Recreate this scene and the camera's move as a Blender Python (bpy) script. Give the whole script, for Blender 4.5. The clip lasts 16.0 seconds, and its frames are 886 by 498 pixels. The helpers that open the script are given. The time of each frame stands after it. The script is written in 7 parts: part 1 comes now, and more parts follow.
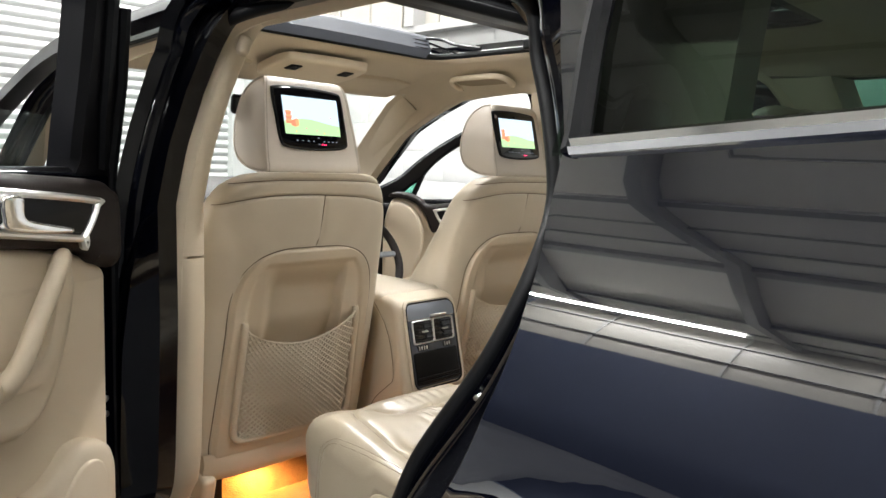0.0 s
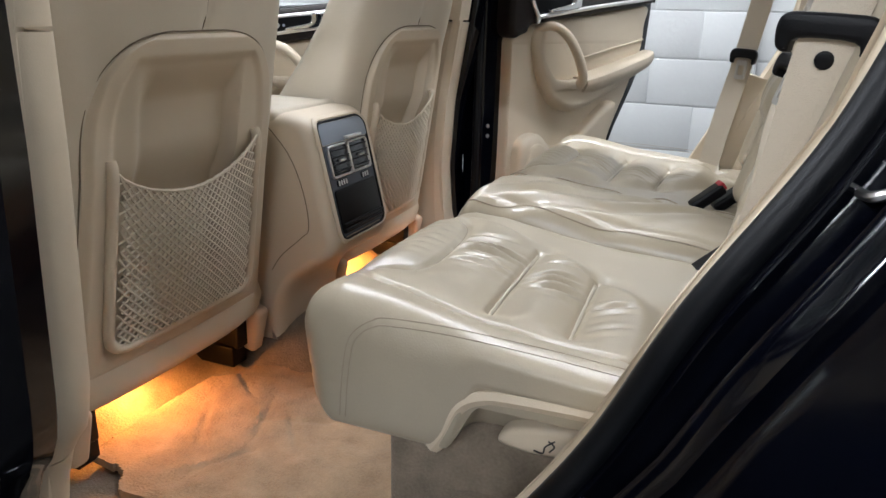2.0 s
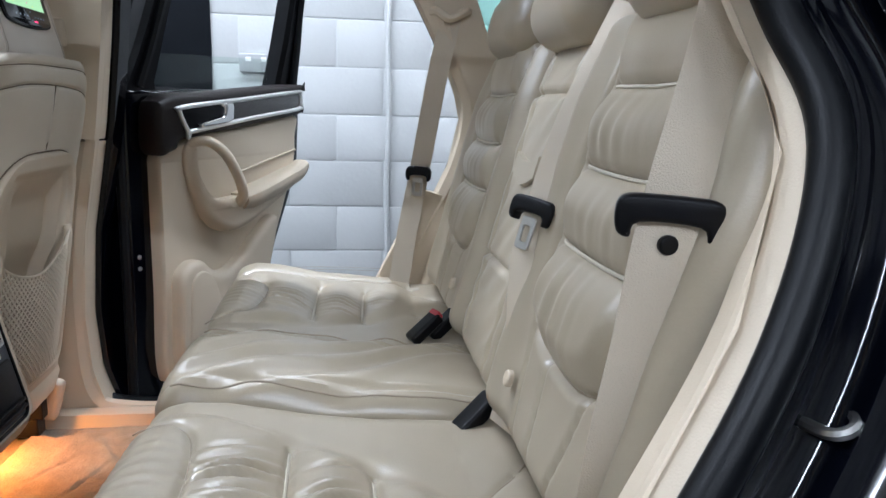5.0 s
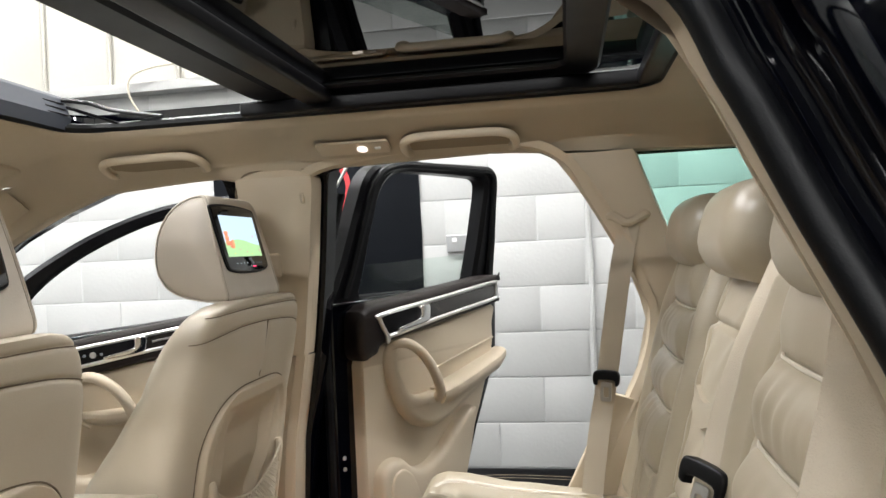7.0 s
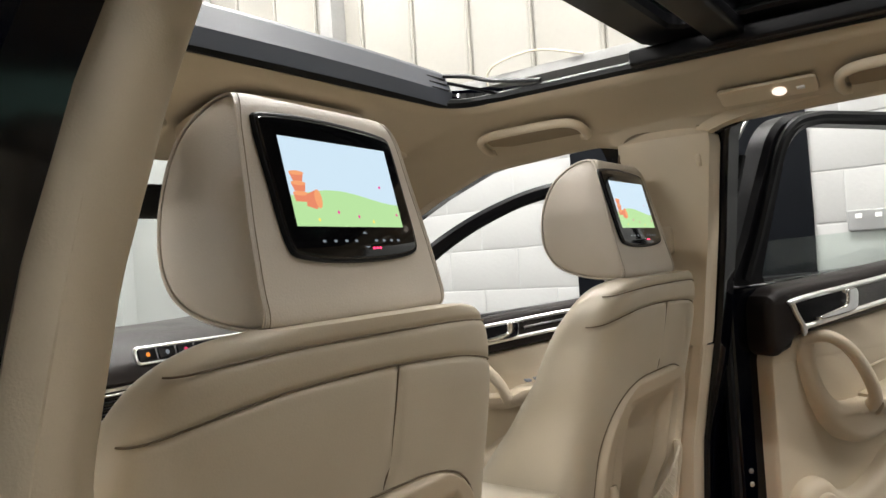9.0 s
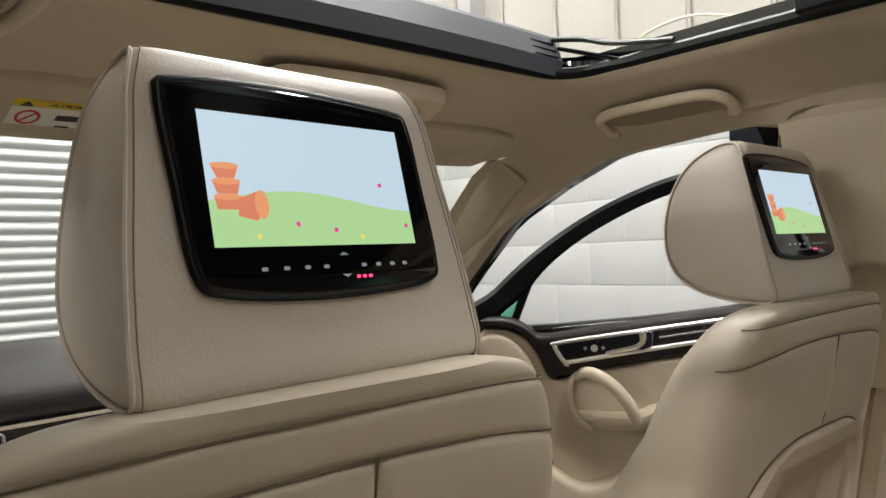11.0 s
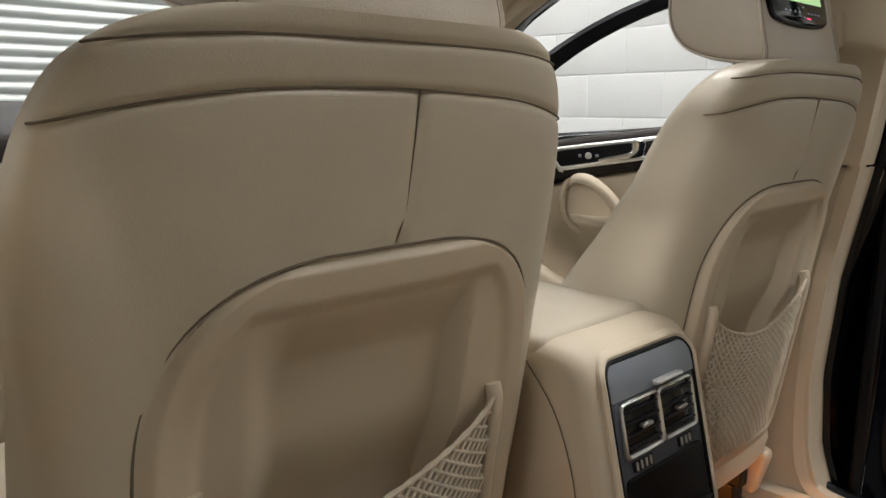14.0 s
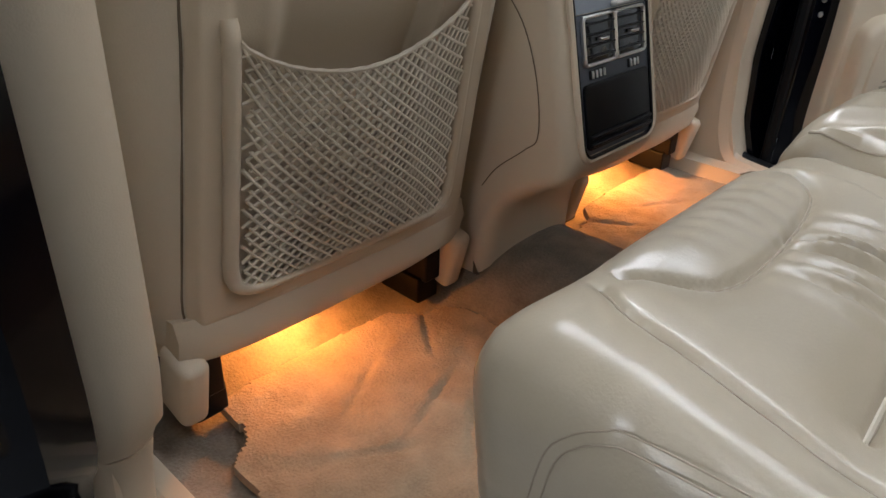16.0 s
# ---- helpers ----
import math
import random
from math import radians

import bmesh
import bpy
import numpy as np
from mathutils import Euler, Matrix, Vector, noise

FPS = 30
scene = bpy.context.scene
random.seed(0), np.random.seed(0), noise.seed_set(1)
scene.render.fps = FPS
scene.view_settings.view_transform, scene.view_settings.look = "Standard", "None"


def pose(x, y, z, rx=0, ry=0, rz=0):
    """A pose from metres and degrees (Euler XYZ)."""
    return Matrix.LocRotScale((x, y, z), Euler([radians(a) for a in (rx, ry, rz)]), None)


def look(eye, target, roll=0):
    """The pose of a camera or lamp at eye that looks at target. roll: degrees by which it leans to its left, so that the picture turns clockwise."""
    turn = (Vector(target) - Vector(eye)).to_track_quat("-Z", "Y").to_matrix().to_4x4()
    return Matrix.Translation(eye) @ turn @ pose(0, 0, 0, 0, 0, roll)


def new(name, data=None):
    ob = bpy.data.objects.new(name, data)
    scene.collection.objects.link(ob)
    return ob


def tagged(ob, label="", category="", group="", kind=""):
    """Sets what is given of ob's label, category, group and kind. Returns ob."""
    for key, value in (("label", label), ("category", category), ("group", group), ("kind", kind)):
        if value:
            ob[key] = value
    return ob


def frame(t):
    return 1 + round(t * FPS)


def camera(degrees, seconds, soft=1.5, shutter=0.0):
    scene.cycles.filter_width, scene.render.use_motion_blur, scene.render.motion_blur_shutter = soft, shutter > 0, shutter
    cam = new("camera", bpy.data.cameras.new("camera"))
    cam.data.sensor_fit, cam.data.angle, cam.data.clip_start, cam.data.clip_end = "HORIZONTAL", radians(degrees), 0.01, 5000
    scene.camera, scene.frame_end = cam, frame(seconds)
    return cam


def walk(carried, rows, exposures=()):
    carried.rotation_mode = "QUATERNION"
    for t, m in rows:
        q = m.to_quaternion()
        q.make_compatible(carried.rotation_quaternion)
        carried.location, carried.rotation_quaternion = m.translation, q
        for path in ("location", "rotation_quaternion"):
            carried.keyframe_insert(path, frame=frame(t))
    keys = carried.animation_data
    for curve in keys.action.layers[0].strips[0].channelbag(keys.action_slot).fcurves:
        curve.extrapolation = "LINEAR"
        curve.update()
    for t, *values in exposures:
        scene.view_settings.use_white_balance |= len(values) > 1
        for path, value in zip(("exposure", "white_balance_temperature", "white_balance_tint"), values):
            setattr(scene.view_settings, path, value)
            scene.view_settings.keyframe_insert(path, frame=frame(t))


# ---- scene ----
cam = camera(62.9, 16.0)
PATH = [
    (0, (-1.394, -1.402, 1.378), (0.026, -0.015, 1.136), 2.2),
    (0.5, (-1.386, -1.221, 1.318), (0.13, 0.037, 0.975), 1.8),
    (1, (-1.405, -1.003, 1.287), (0.213, 0.085, 0.843), 2.2),
    (1.5, (-1.38, -0.852, 1.234), (0.32, 0.057, 0.698), 1.7),
    (2, (-1.277, -0.746, 1.199), (0.481, -0.028, 0.574), 1.3),
    (2.5, (-1.216, -0.658, 1.177), (0.599, -0.156, 0.502), 1.2),
    (3, (-1.172, -0.57, 1.159), (0.689, -0.286, 0.483), 1.7),
    (3.5, (-1.139, -0.532, 1.158), (0.756, -0.469, 0.522), 2.3),
    (4, (-1.118, -0.52, 1.176), (0.801, -0.688, 0.637), 3.5),
    (4.2, (-1.111, -0.524, 1.188), (0.811, -0.758, 0.687), 3.8),
    (6.3, (-1.079, -0.625, 1.388), (0.919, -0.645, 1.309), -1.8),
    (6.5, (-1.08, -0.634, 1.397), (0.918, -0.555, 1.344), -2.0),
    (7, (-1.07, -0.653, 1.42), (0.901, -0.312, 1.422), -2.7),
    (7.5, (-1.049, -0.66, 1.437), (0.859, -0.062, 1.476), -3.3),
    (8, (-1.032, -0.6, 1.416), (0.789, 0.224, 1.469), -3.6),
    (8.5, (-0.968, -0.508, 1.388), (0.743, 0.525, 1.442), -3.8),
    (9, (-0.914, -0.469, 1.383), (0.701, 0.71, 1.424), -3.8),
    (9.5, (-0.84, -0.435, 1.388), (0.677, 0.869, 1.421), -3.5),
    (10, (-0.757, -0.391, 1.403), (0.678, 1.002, 1.431), -3.2),
    (12.3, (-0.601, -0.388, 1.42), (0.677, 1.15, 1.417), -1.5),
    (12.5, (-0.606, -0.391, 1.419), (0.673, 1.146, 1.406), -1.5),
    (13, (-0.647, -0.4, 1.396), (0.644, 1.126, 1.319), -1.3),
    (13.5, (-0.716, -0.428, 1.339), (0.589, 1.073, 1.131), -0.9),
    (14, (-0.741, -0.444, 1.274), (0.578, 1.011, 0.891), -0.0),
    (14.5, (-0.772, -0.459, 1.239), (0.561, 0.925, 0.683), 0.6),
    (15, (-0.806, -0.481, 1.211), (0.532, 0.818, 0.489), 1.6),
    (15.5, (-0.843, -0.511, 1.169), (0.474, 0.731, 0.317), 1.6),
    (16, (-0.891, -0.523, 1.129), (0.402, 0.652, 0.155), 1.9),
]
EXPOSURES = [(0.0, 0.88, 6300, 10), (1.0, 0.74, 6100, 10), (2.0, 0.56, 5750, 10), (3.0, 0.40, 5150, 10), (4.2, 0.34, 5100, 10), (6.5, 0.60, 6100, 10), (8.5, 0.38, 6450, 10), (10.0, 0.18, 6550, 10), (12.5, -0.04, 6550, 10), (13.5, 0.0, 6550, 10), (15.0, 0.42, 5800, 10), (16.0, 0.18, 5750, 10)]
walk(cam, [(t, look(eye, target, roll)) for t, eye, target, roll in PATH], EXPOSURES)

# ---- light: a workshop unit lit by ceiling tubes, daylight from behind ----
world = bpy.data.worlds.new("world")
scene.world = world
world.use_nodes = True
world.node_tree.nodes["Background"].inputs[0].default_value = (0.75, 0.85, 1.0, 1)
world.node_tree.nodes["Background"].inputs[1].default_value = 0.25


def area_lamp(name, place, target, size_x, size_y, watts, colour):
    data = bpy.data.lights.new(name, "AREA")
    data.shape, data.size, data.size_y, data.energy, data.color = "RECTANGLE", size_x, size_y, watts, colour
    ob = new(name, data)
    ob.matrix_world = look(place, target)
    return ob


TUBES = [(-6.2, -1.7, 190), (-6.2, 2.4, 210), (-1.3, -2.2, 14), (-1.3, 2.6, 85), (1.45, -2.2, 50), (1.45, 0.4, 90), (1.2, 2.65, 90), (-0.4, -5.2, 18)]
for lx, ly, watts in TUBES:
    area_lamp("tube_light_glow", (lx, ly, 4.28), (lx, ly + 0.001, 0), 0.14, 2.6, watts, (1.0, 0.98, 0.955))


def foot_lamp(place, watts):
    data = bpy.data.lights.new("foot_lamp_glow", "SPOT")
    data.energy, data.color, data.spot_size, data.spot_blend, data.shadow_soft_size = watts, (1.0, 0.34, 0.06), radians(165), 0.6, 0.012
    ob = new("foot_lamp_glow", data)
    ob.matrix_world = look(place, (place[0], place[1] - 0.07, place[2] - 0.2))


foot_lamp((-0.41, 0.215, 0.585), 4.8)
foot_lamp((0.41, 0.215, 0.585), 5.2)


# ---- materials ----
def surface(name, colour, rough=0.5, metal=0.0, vary=0.06, scale=6.0, grain=200.0, bump=0.1, coat=0.0, sheen=0.0, spec=0.5, stain=0.0, even=0.15):
    """A procedural surface: broad tone changes, fine grain in colour and relief."""
    m = bpy.data.materials.new(name)
    m.use_nodes = True
    nt = m.node_tree
    b = nt.nodes["Principled BSDF"]
    co = nt.nodes.new("ShaderNodeTexCoord")
    big = nt.nodes.new("ShaderNodeTexNoise")
    big.inputs["Scale"].default_value, big.inputs["Detail"].default_value = scale, 5
    fine = nt.nodes.new("ShaderNodeTexNoise")
    fine.inputs["Scale"].default_value, fine.inputs["Detail"].default_value = grain, 3
    nt.links.new(co.outputs["Object"], big.inputs["Vector"])
    nt.links.new(co.outputs["Object"], fine.inputs["Vector"])
    add = nt.nodes.new("ShaderNodeMath")
    add.operation = "MULTIPLY_ADD"
    add.inputs[1].default_value = 0.4
    nt.links.new(fine.outputs[0], add.inputs[0])
    nt.links.new(big.outputs[0], add.inputs[2])
    ramp = nt.nodes.new("ShaderNodeMapRange")
    ramp.inputs[1].default_value, ramp.inputs[2].default_value = 0.4, 1.0
    ramp.inputs[3].default_value, ramp.inputs[4].default_value = 1 - vary - stain, 1 + vary
    nt.links.new(add.outputs[0], ramp.inputs[0])
    mul = nt.nodes.new("ShaderNodeVectorMath")
    mul.operation = "SCALE"
    mul.inputs[0].default_value = colour
    nt.links.new(ramp.outputs[0], mul.inputs["Scale"])
    nt.links.new(mul.outputs[0], b.inputs["Base Color"])
    rr = nt.nodes.new("ShaderNodeMapRange")
    rr.inputs[1].default_value, rr.inputs[2].default_value = 0.3, 0.7
    rr.inputs[3].default_value, rr.inputs[4].default_value = rough * (1 - even), min(1, rough * (1 + even))
    nt.links.new(big.outputs[0], rr.inputs[0])
    nt.links.new(rr.outputs[0], b.inputs["Roughness"])
    b.inputs["Metallic"].default_value = metal
    b.inputs["Specular IOR Level"].default_value = spec
    b.inputs["Coat Weight"].default_value = coat
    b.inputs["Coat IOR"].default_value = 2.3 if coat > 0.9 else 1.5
    b.inputs["Coat Roughness"].default_value = 0.02
    b.inputs["Sheen Weight"].default_value = sheen
    if bump:
        bp = nt.nodes.new("ShaderNodeBump")
        bp.inputs["Strength"].default_value, bp.inputs["Distance"].default_value = bump, 0.002
        nt.links.new(fine.outputs[0], bp.inputs["Height"])
        nt.links.new(bp.outputs[0], b.inputs["Normal"])
    return m


def glow(name, colour, strength):
    m = bpy.data.materials.new(name)
    m.use_nodes = True
    b = m.node_tree.nodes["Principled BSDF"]
    b.inputs["Base Color"].default_value = (0.02, 0.02, 0.02, 1)
    b.inputs["Roughness"].default_value = 0.25
    b.inputs["Emission Color"].default_value = (*colour, 1)
    b.inputs["Emission Strength"].default_value = strength
    return m


def glass(name, tint, rough=0.0):
    m = bpy.data.materials.new(name)
    m.use_nodes = True
    nt = m.node_tree
    out = nt.nodes["Material Output"]
    tr = nt.nodes.new("ShaderNodeBsdfTransparent")
    tr.inputs[0].default_value = (*tint, 1)
    gl = nt.nodes.new("ShaderNodeBsdfGlossy")
    gl.inputs["Roughness"].default_value = rough
    lw = nt.nodes.new("ShaderNodeLayerWeight")
    lw.inputs[0].default_value = 0.5
    pw = nt.nodes.new("ShaderNodeMath")
    pw.operation = "POWER"
    pw.inputs[1].default_value = 4.0
    nt.links.new(lw.outputs["Facing"], pw.inputs[0])
    fr = nt.nodes.new("ShaderNodeMath")
    fr.operation = "MULTIPLY_ADD"
    fr.inputs[1].default_value, fr.inputs[2].default_value = 0.9, 0.045
    nt.links.new(pw.outputs[0], fr.inputs[0])
    mx = nt.nodes.new("ShaderNodeMixShader")
    nt.links.new(fr.outputs[0], mx.inputs[0])
    nt.links.new(tr.outputs[0], mx.inputs[1])
    nt.links.new(gl.outputs[0], mx.inputs[2])
    nt.links.new(mx.outputs[0], out.inputs[0])
    return m


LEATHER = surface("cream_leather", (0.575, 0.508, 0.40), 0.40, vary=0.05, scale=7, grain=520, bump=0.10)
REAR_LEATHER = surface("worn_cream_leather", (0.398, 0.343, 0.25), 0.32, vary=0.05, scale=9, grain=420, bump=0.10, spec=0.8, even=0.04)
HEAD_LEATHER = surface("grey_cream_leather", (0.60, 0.54, 0.46), 0.42, vary=0.04, scale=8, grain=450, bump=0.2)
TRIM = surface("beige_plastic_trim", (0.60, 0.512, 0.385), 0.5, vary=0.035, scale=4, grain=600, bump=0.16)
LINING = surface("beige_headliner_cloth", (0.52, 0.445, 0.335), 0.9, vary=0.04, scale=3, grain=900, bump=0.3, sheen=0.2, spec=0.2)
CARPET = surface("beige_carpet", (0.22, 0.18, 0.135), 0.97, vary=0.35, scale=22, grain=240, bump=1.0, sheen=0.15, spec=0.05)
MAT_PILE = surface("beige_mat_pile", (0.36, 0.26, 0.165), 0.97, vary=0.3, scale=16, grain=260, bump=1.0, sheen=0.15, spec=0.05)
THREAD = surface("dark_tan_thread", (0.16, 0.125, 0.085), 0.8, bump=0.0)
PIPING = surface("cream_piping", (0.60, 0.55, 0.45), 0.36, bump=0.1)
NETTING = surface("cream_net_cord", (0.62, 0.55, 0.43), 0.7, bump=0.3, grain=900)
DARK_TRIM = surface("dark_brown_soft_trim", (0.014, 0.010, 0.009), 0.5, vary=0.1, grain=500, bump=0.25, spec=0.3)
BLACK_PLASTIC = surface("black_plastic", (0.004, 0.004, 0.005), 0.345, vary=0.1, grain=700, bump=0.1, spec=0.18)
BLACK_GLOSS = surface("gloss_black_panel", (0.004, 0.004, 0.005), 0.06, bump=0.0, vary=0.0)
GUNMETAL = surface("gunmetal_plastic", (0.23, 0.25, 0.285), 0.38, metal=0.4, grain=900, bump=0.08)
DEFLECTOR_GREY = surface("slate_grey_plastic", (0.062, 0.07, 0.088), 0.45, grain=700, bump=0.1)
RUBBER = surface("black_rubber", (0.003, 0.0035, 0.0045), 0.42, vary=0.15, grain=500, bump=0.1, spec=0.22)
CHROME = surface("satin_chrome", (0.80, 0.80, 0.79), 0.335, metal=1.0, bump=0.0, vary=0.03)
BRIGHT_CHROME = surface("polished_aluminium", (0.86, 0.86, 0.86), 0.1, metal=1.0, bump=0.0, vary=0.02)
STEEL = surface("bare_steel", (0.55, 0.54, 0.52), 0.345, metal=1.0, bump=0.05)
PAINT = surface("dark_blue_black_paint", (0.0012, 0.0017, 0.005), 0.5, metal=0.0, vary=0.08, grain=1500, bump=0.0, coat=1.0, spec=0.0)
JAMB_PAINT = surface("dark_blue_jamb_paint", (0.001, 0.0013, 0.003), 0.5, metal=0.0, vary=0.08, grain=1500, bump=0.0, coat=0.85, spec=0.0)
JAMB_PAINT.node_tree.nodes["Principled BSDF"].inputs["Coat Roughness"].default_value = 0.09
WEBBING = surface("cream_belt_webbing", (0.56, 0.49, 0.385), 0.7, vary=0.06, grain=700, bump=0.5)
RED = surface("red_button", (0.35, 0.02, 0.03), 0.35, bump=0.0)
WHITE_BLOCK = surface("white_painted_block", (0.465, 0.472, 0.46), 0.55, vary=0.02, scale=2.2, grain=60, bump=0.35, stain=0.03)
MORTAR = surface("painted_mortar", (0.485, 0.495, 0.485), 0.55, vary=0.03, scale=9, grain=90, bump=0.5)
PLINTH = surface("black_painted_plinth", (0.006, 0.006, 0.007), 0.5, vary=0.2, grain=60, bump=0.5)
CLADDING = surface("cream_metal_cladding", (0.31, 0.298, 0.265), 0.45, vary=0.03, scale=1.5, grain=40, bump=0.05, stain=0.05)
CONCRETE = surface("dark_floor_paint", (0.06, 0.062, 0.068), 0.4, vary=0.2, scale=1.6, grain=40, bump=0.3, stain=0.1)
BLUE_PAINT = surface("dull_blue_wall_paint", (0.022, 0.029, 0.055), 0.6, vary=0.12, scale=2, grain=40, bump=0.2)
SHUTTER = surface("white_shutter_steel", (0.52, 0.53, 0.52), 0.4, metal=0.1, vary=0.04, scale=2, grain=80, bump=0.05)
ROOF_SHEET = surface("cream_roof_sheet", (0.72, 0.70, 0.64), 0.6, vary=0.08, scale=1, grain=30, bump=0.2)
LEDGE = surface("grey_steel_ledge", (0.30, 0.30, 0.29), 0.5, vary=0.12, scale=4, grain=60, bump=0.3)
BANNER = surface("black_vinyl_banner", (0.006, 0.007, 0.009), 0.5, vary=0.15, scale=3, grain=120, bump=0.2, spec=0.05)
BANNER_RED = surface("red_print", (0.42, 0.02, 0.025), 0.45, bump=0.05)
BANNER_TAN = surface("pale_print", (0.58, 0.54, 0.46), 0.45, bump=0.05)
SOCKET_STEEL = surface("brushed_socket_plate", (0.42, 0.43, 0.43), 0.35, metal=0.8, bump=0.1)
LABEL_WHITE = surface("white_label", (0.8, 0.8, 0.78), 0.5, bump=0.0)
LABEL_YELLOW = surface("yellow_label", (0.75, 0.55, 0.02), 0.5, bump=0.0)
LABEL_INK = surface("black_ink", (0.02, 0.02, 0.02), 0.5, bump=0.0)
LABEL_RED = surface("red_ink", (0.6, 0.03, 0.03), 0.5, bump=0.0)
GLASS_CLEAR = glass("clear_glass", (0.93, 0.97, 0.95))
GLASS_GREEN = glass("green_tinted_glass", (0.50, 0.84, 0.74))
GLASS_SMOKE = glass("smoked_roof_glass", (0.055, 0.085, 0.075))
TUBE_GLOW = glow("lit_tube", (1.0, 0.97, 0.92), 46)
LAMP_GLOW = glow("reading_lamp", (1.0, 0.85, 0.70), 1.1)
AMBER_GLOW = glow("amber_lamp", (1.0, 0.45, 0.1), 12)
RED_GLOW = glow("red_led", (1.0, 0.03, 0.12), 3.0)
ORANGE_GLOW = glow("orange_led", (1.0, 0.3, 0.03), 0.9)
PINK_GLOW = glow("pink_led", (1.0, 0.08, 0.2), 0.7)
ICON_GLOW = glow("touch_icon", (0.7, 0.8, 0.9), 0.25)
SKY_SCREEN = glow("screen_sky", (0.60, 0.76, 0.88), 0.85)
GRASS_SCREEN = glow("screen_grass", (0.46, 0.74, 0.34), 0.85)
POT_SCREEN = glow("screen_pot", (0.78, 0.24, 0.13), 0.85)
POT_RIM_SCREEN = glow("screen_pot_rim", (0.88, 0.36, 0.16), 0.85)
PINK_SCREEN = glow("screen_pink", (0.85, 0.06, 0.35), 0.85)
YELLOW_SCREEN = glow("screen_yellow", (0.95, 0.80, 0.15), 0.85)


# ---- shape helpers ----
from mathutils.geometry import tessellate_polygon


def part(name, bm, material, parent=None, label="", angle=38):
    me = bpy.data.meshes.new(name)
    bmesh.ops.recalc_face_normals(bm, faces=bm.faces)
    bm.to_mesh(me)
    bm.free()
    me.materials.append(material)
    me.polygons.foreach_set("use_smooth", [True] * len(me.polygons))
    me.set_sharp_from_angle(angle=radians(angle))
    ob = new(name, me)
    if parent is not None:
        ob.parent = parent
        ob.matrix_parent_inverse = parent.matrix_world.inverted()
    if label:
        ob["label"] = label
    return ob


def thing(name, label, category, group="", kind=""):
    return tagged(new(name), label, category, group, kind)


def lerp(a, b, f):
    return a + (b - a) * f


def smooth(points, count, closed=False):
    """A Catmull-Rom line through points, cut into count points."""
    pts = [np.array(p, float) for p in points]
    n = len(pts)
    out = []
    spans = n if closed else n - 1
    for i in range(count):
        f = i / count * spans if closed else i / (count - 1) * spans
        k = min(int(f), spans - 1)
        f -= k
        if closed:
            a, b, c, d = (pts[(k + j) % n] for j in (-1, 0, 1, 2))
        else:
            b, c = pts[k], pts[k + 1]
            a = pts[k - 1] if k > 0 else 2 * b - c
            d = pts[k + 2] if k + 2 < n else 2 * c - b
        out.append(0.5 * (2 * b + (c - a) * f + (2 * a - 5 * b + 4 * c - d) * f * f + (3 * b - a - 3 * c + d) * f ** 3))
    return out


def loft(bm, rows, closed=False, caps=False, ring_closed=False):
    """Quads between rows of points; closed: each row is a loop; caps: fill the first and last."""
    made = [[bm.verts.new(tuple(map(float, p))) for p in row] for row in rows]
    n = len(made[0])
    pairs = list(zip(made, made[1:])) + ([(made[-1], made[0])] if ring_closed else [])
    for a, b in pairs:
        for j in range(n if closed else n - 1):
            k = (j + 1) % n
            bm.faces.new((a[j], a[k], b[k], b[j]))
    if caps:
        bm.faces.new(made[0])
        bm.faces.new(made[-1][::-1])
    return made


def tube(bm, points, radius, seg=8, closed=False, flat=1.0, caps=True):
    pts = [Vector(tuple(map(float, p))) for p in points]
    n = len(pts)
    rows = []
    side = None
    for i, p in enumerate(pts):
        a = pts[(i - 1) % n] if closed or i > 0 else p
        b = pts[(i + 1) % n] if closed or i < n - 1 else p
        d = (b - a).normalized()
        if side is None:
            side = d.orthogonal().normalized()
        side = (side - d * side.dot(d)).normalized()
        up = d.cross(side)
        r = radius(i / max(1, n - 1)) if callable(radius) else radius
        rows.append([p + (side * math.cos(q) + up * math.sin(q) * flat) * r for q in (2 * math.pi * k / seg for k in range(seg))])
    loft(bm, rows, closed=True, caps=caps and not closed, ring_closed=closed)


def ribbon(bm, points, across, width, thick=0.0012):
    """A flat strap along points; across gives its width direction."""
    rows = []
    pts = [Vector(tuple(map(float, p))) for p in points]
    for i, p in enumerate(pts):
        d = (pts[min(i + 1, len(pts) - 1)] - pts[max(i - 1, 0)]).normalized()
        a = Vector(across(i / (len(pts) - 1)) if callable(across) else across)
        a = (a - d * a.dot(d)).normalized()
        nrm = d.cross(a)
        rows.append([p + a * (width / 2) + nrm * thick, p - a * (width / 2) + nrm * thick, p - a * (width / 2) - nrm * thick, p + a * (width / 2) - nrm * thick])
    loft(bm, rows, closed=True, caps=True)


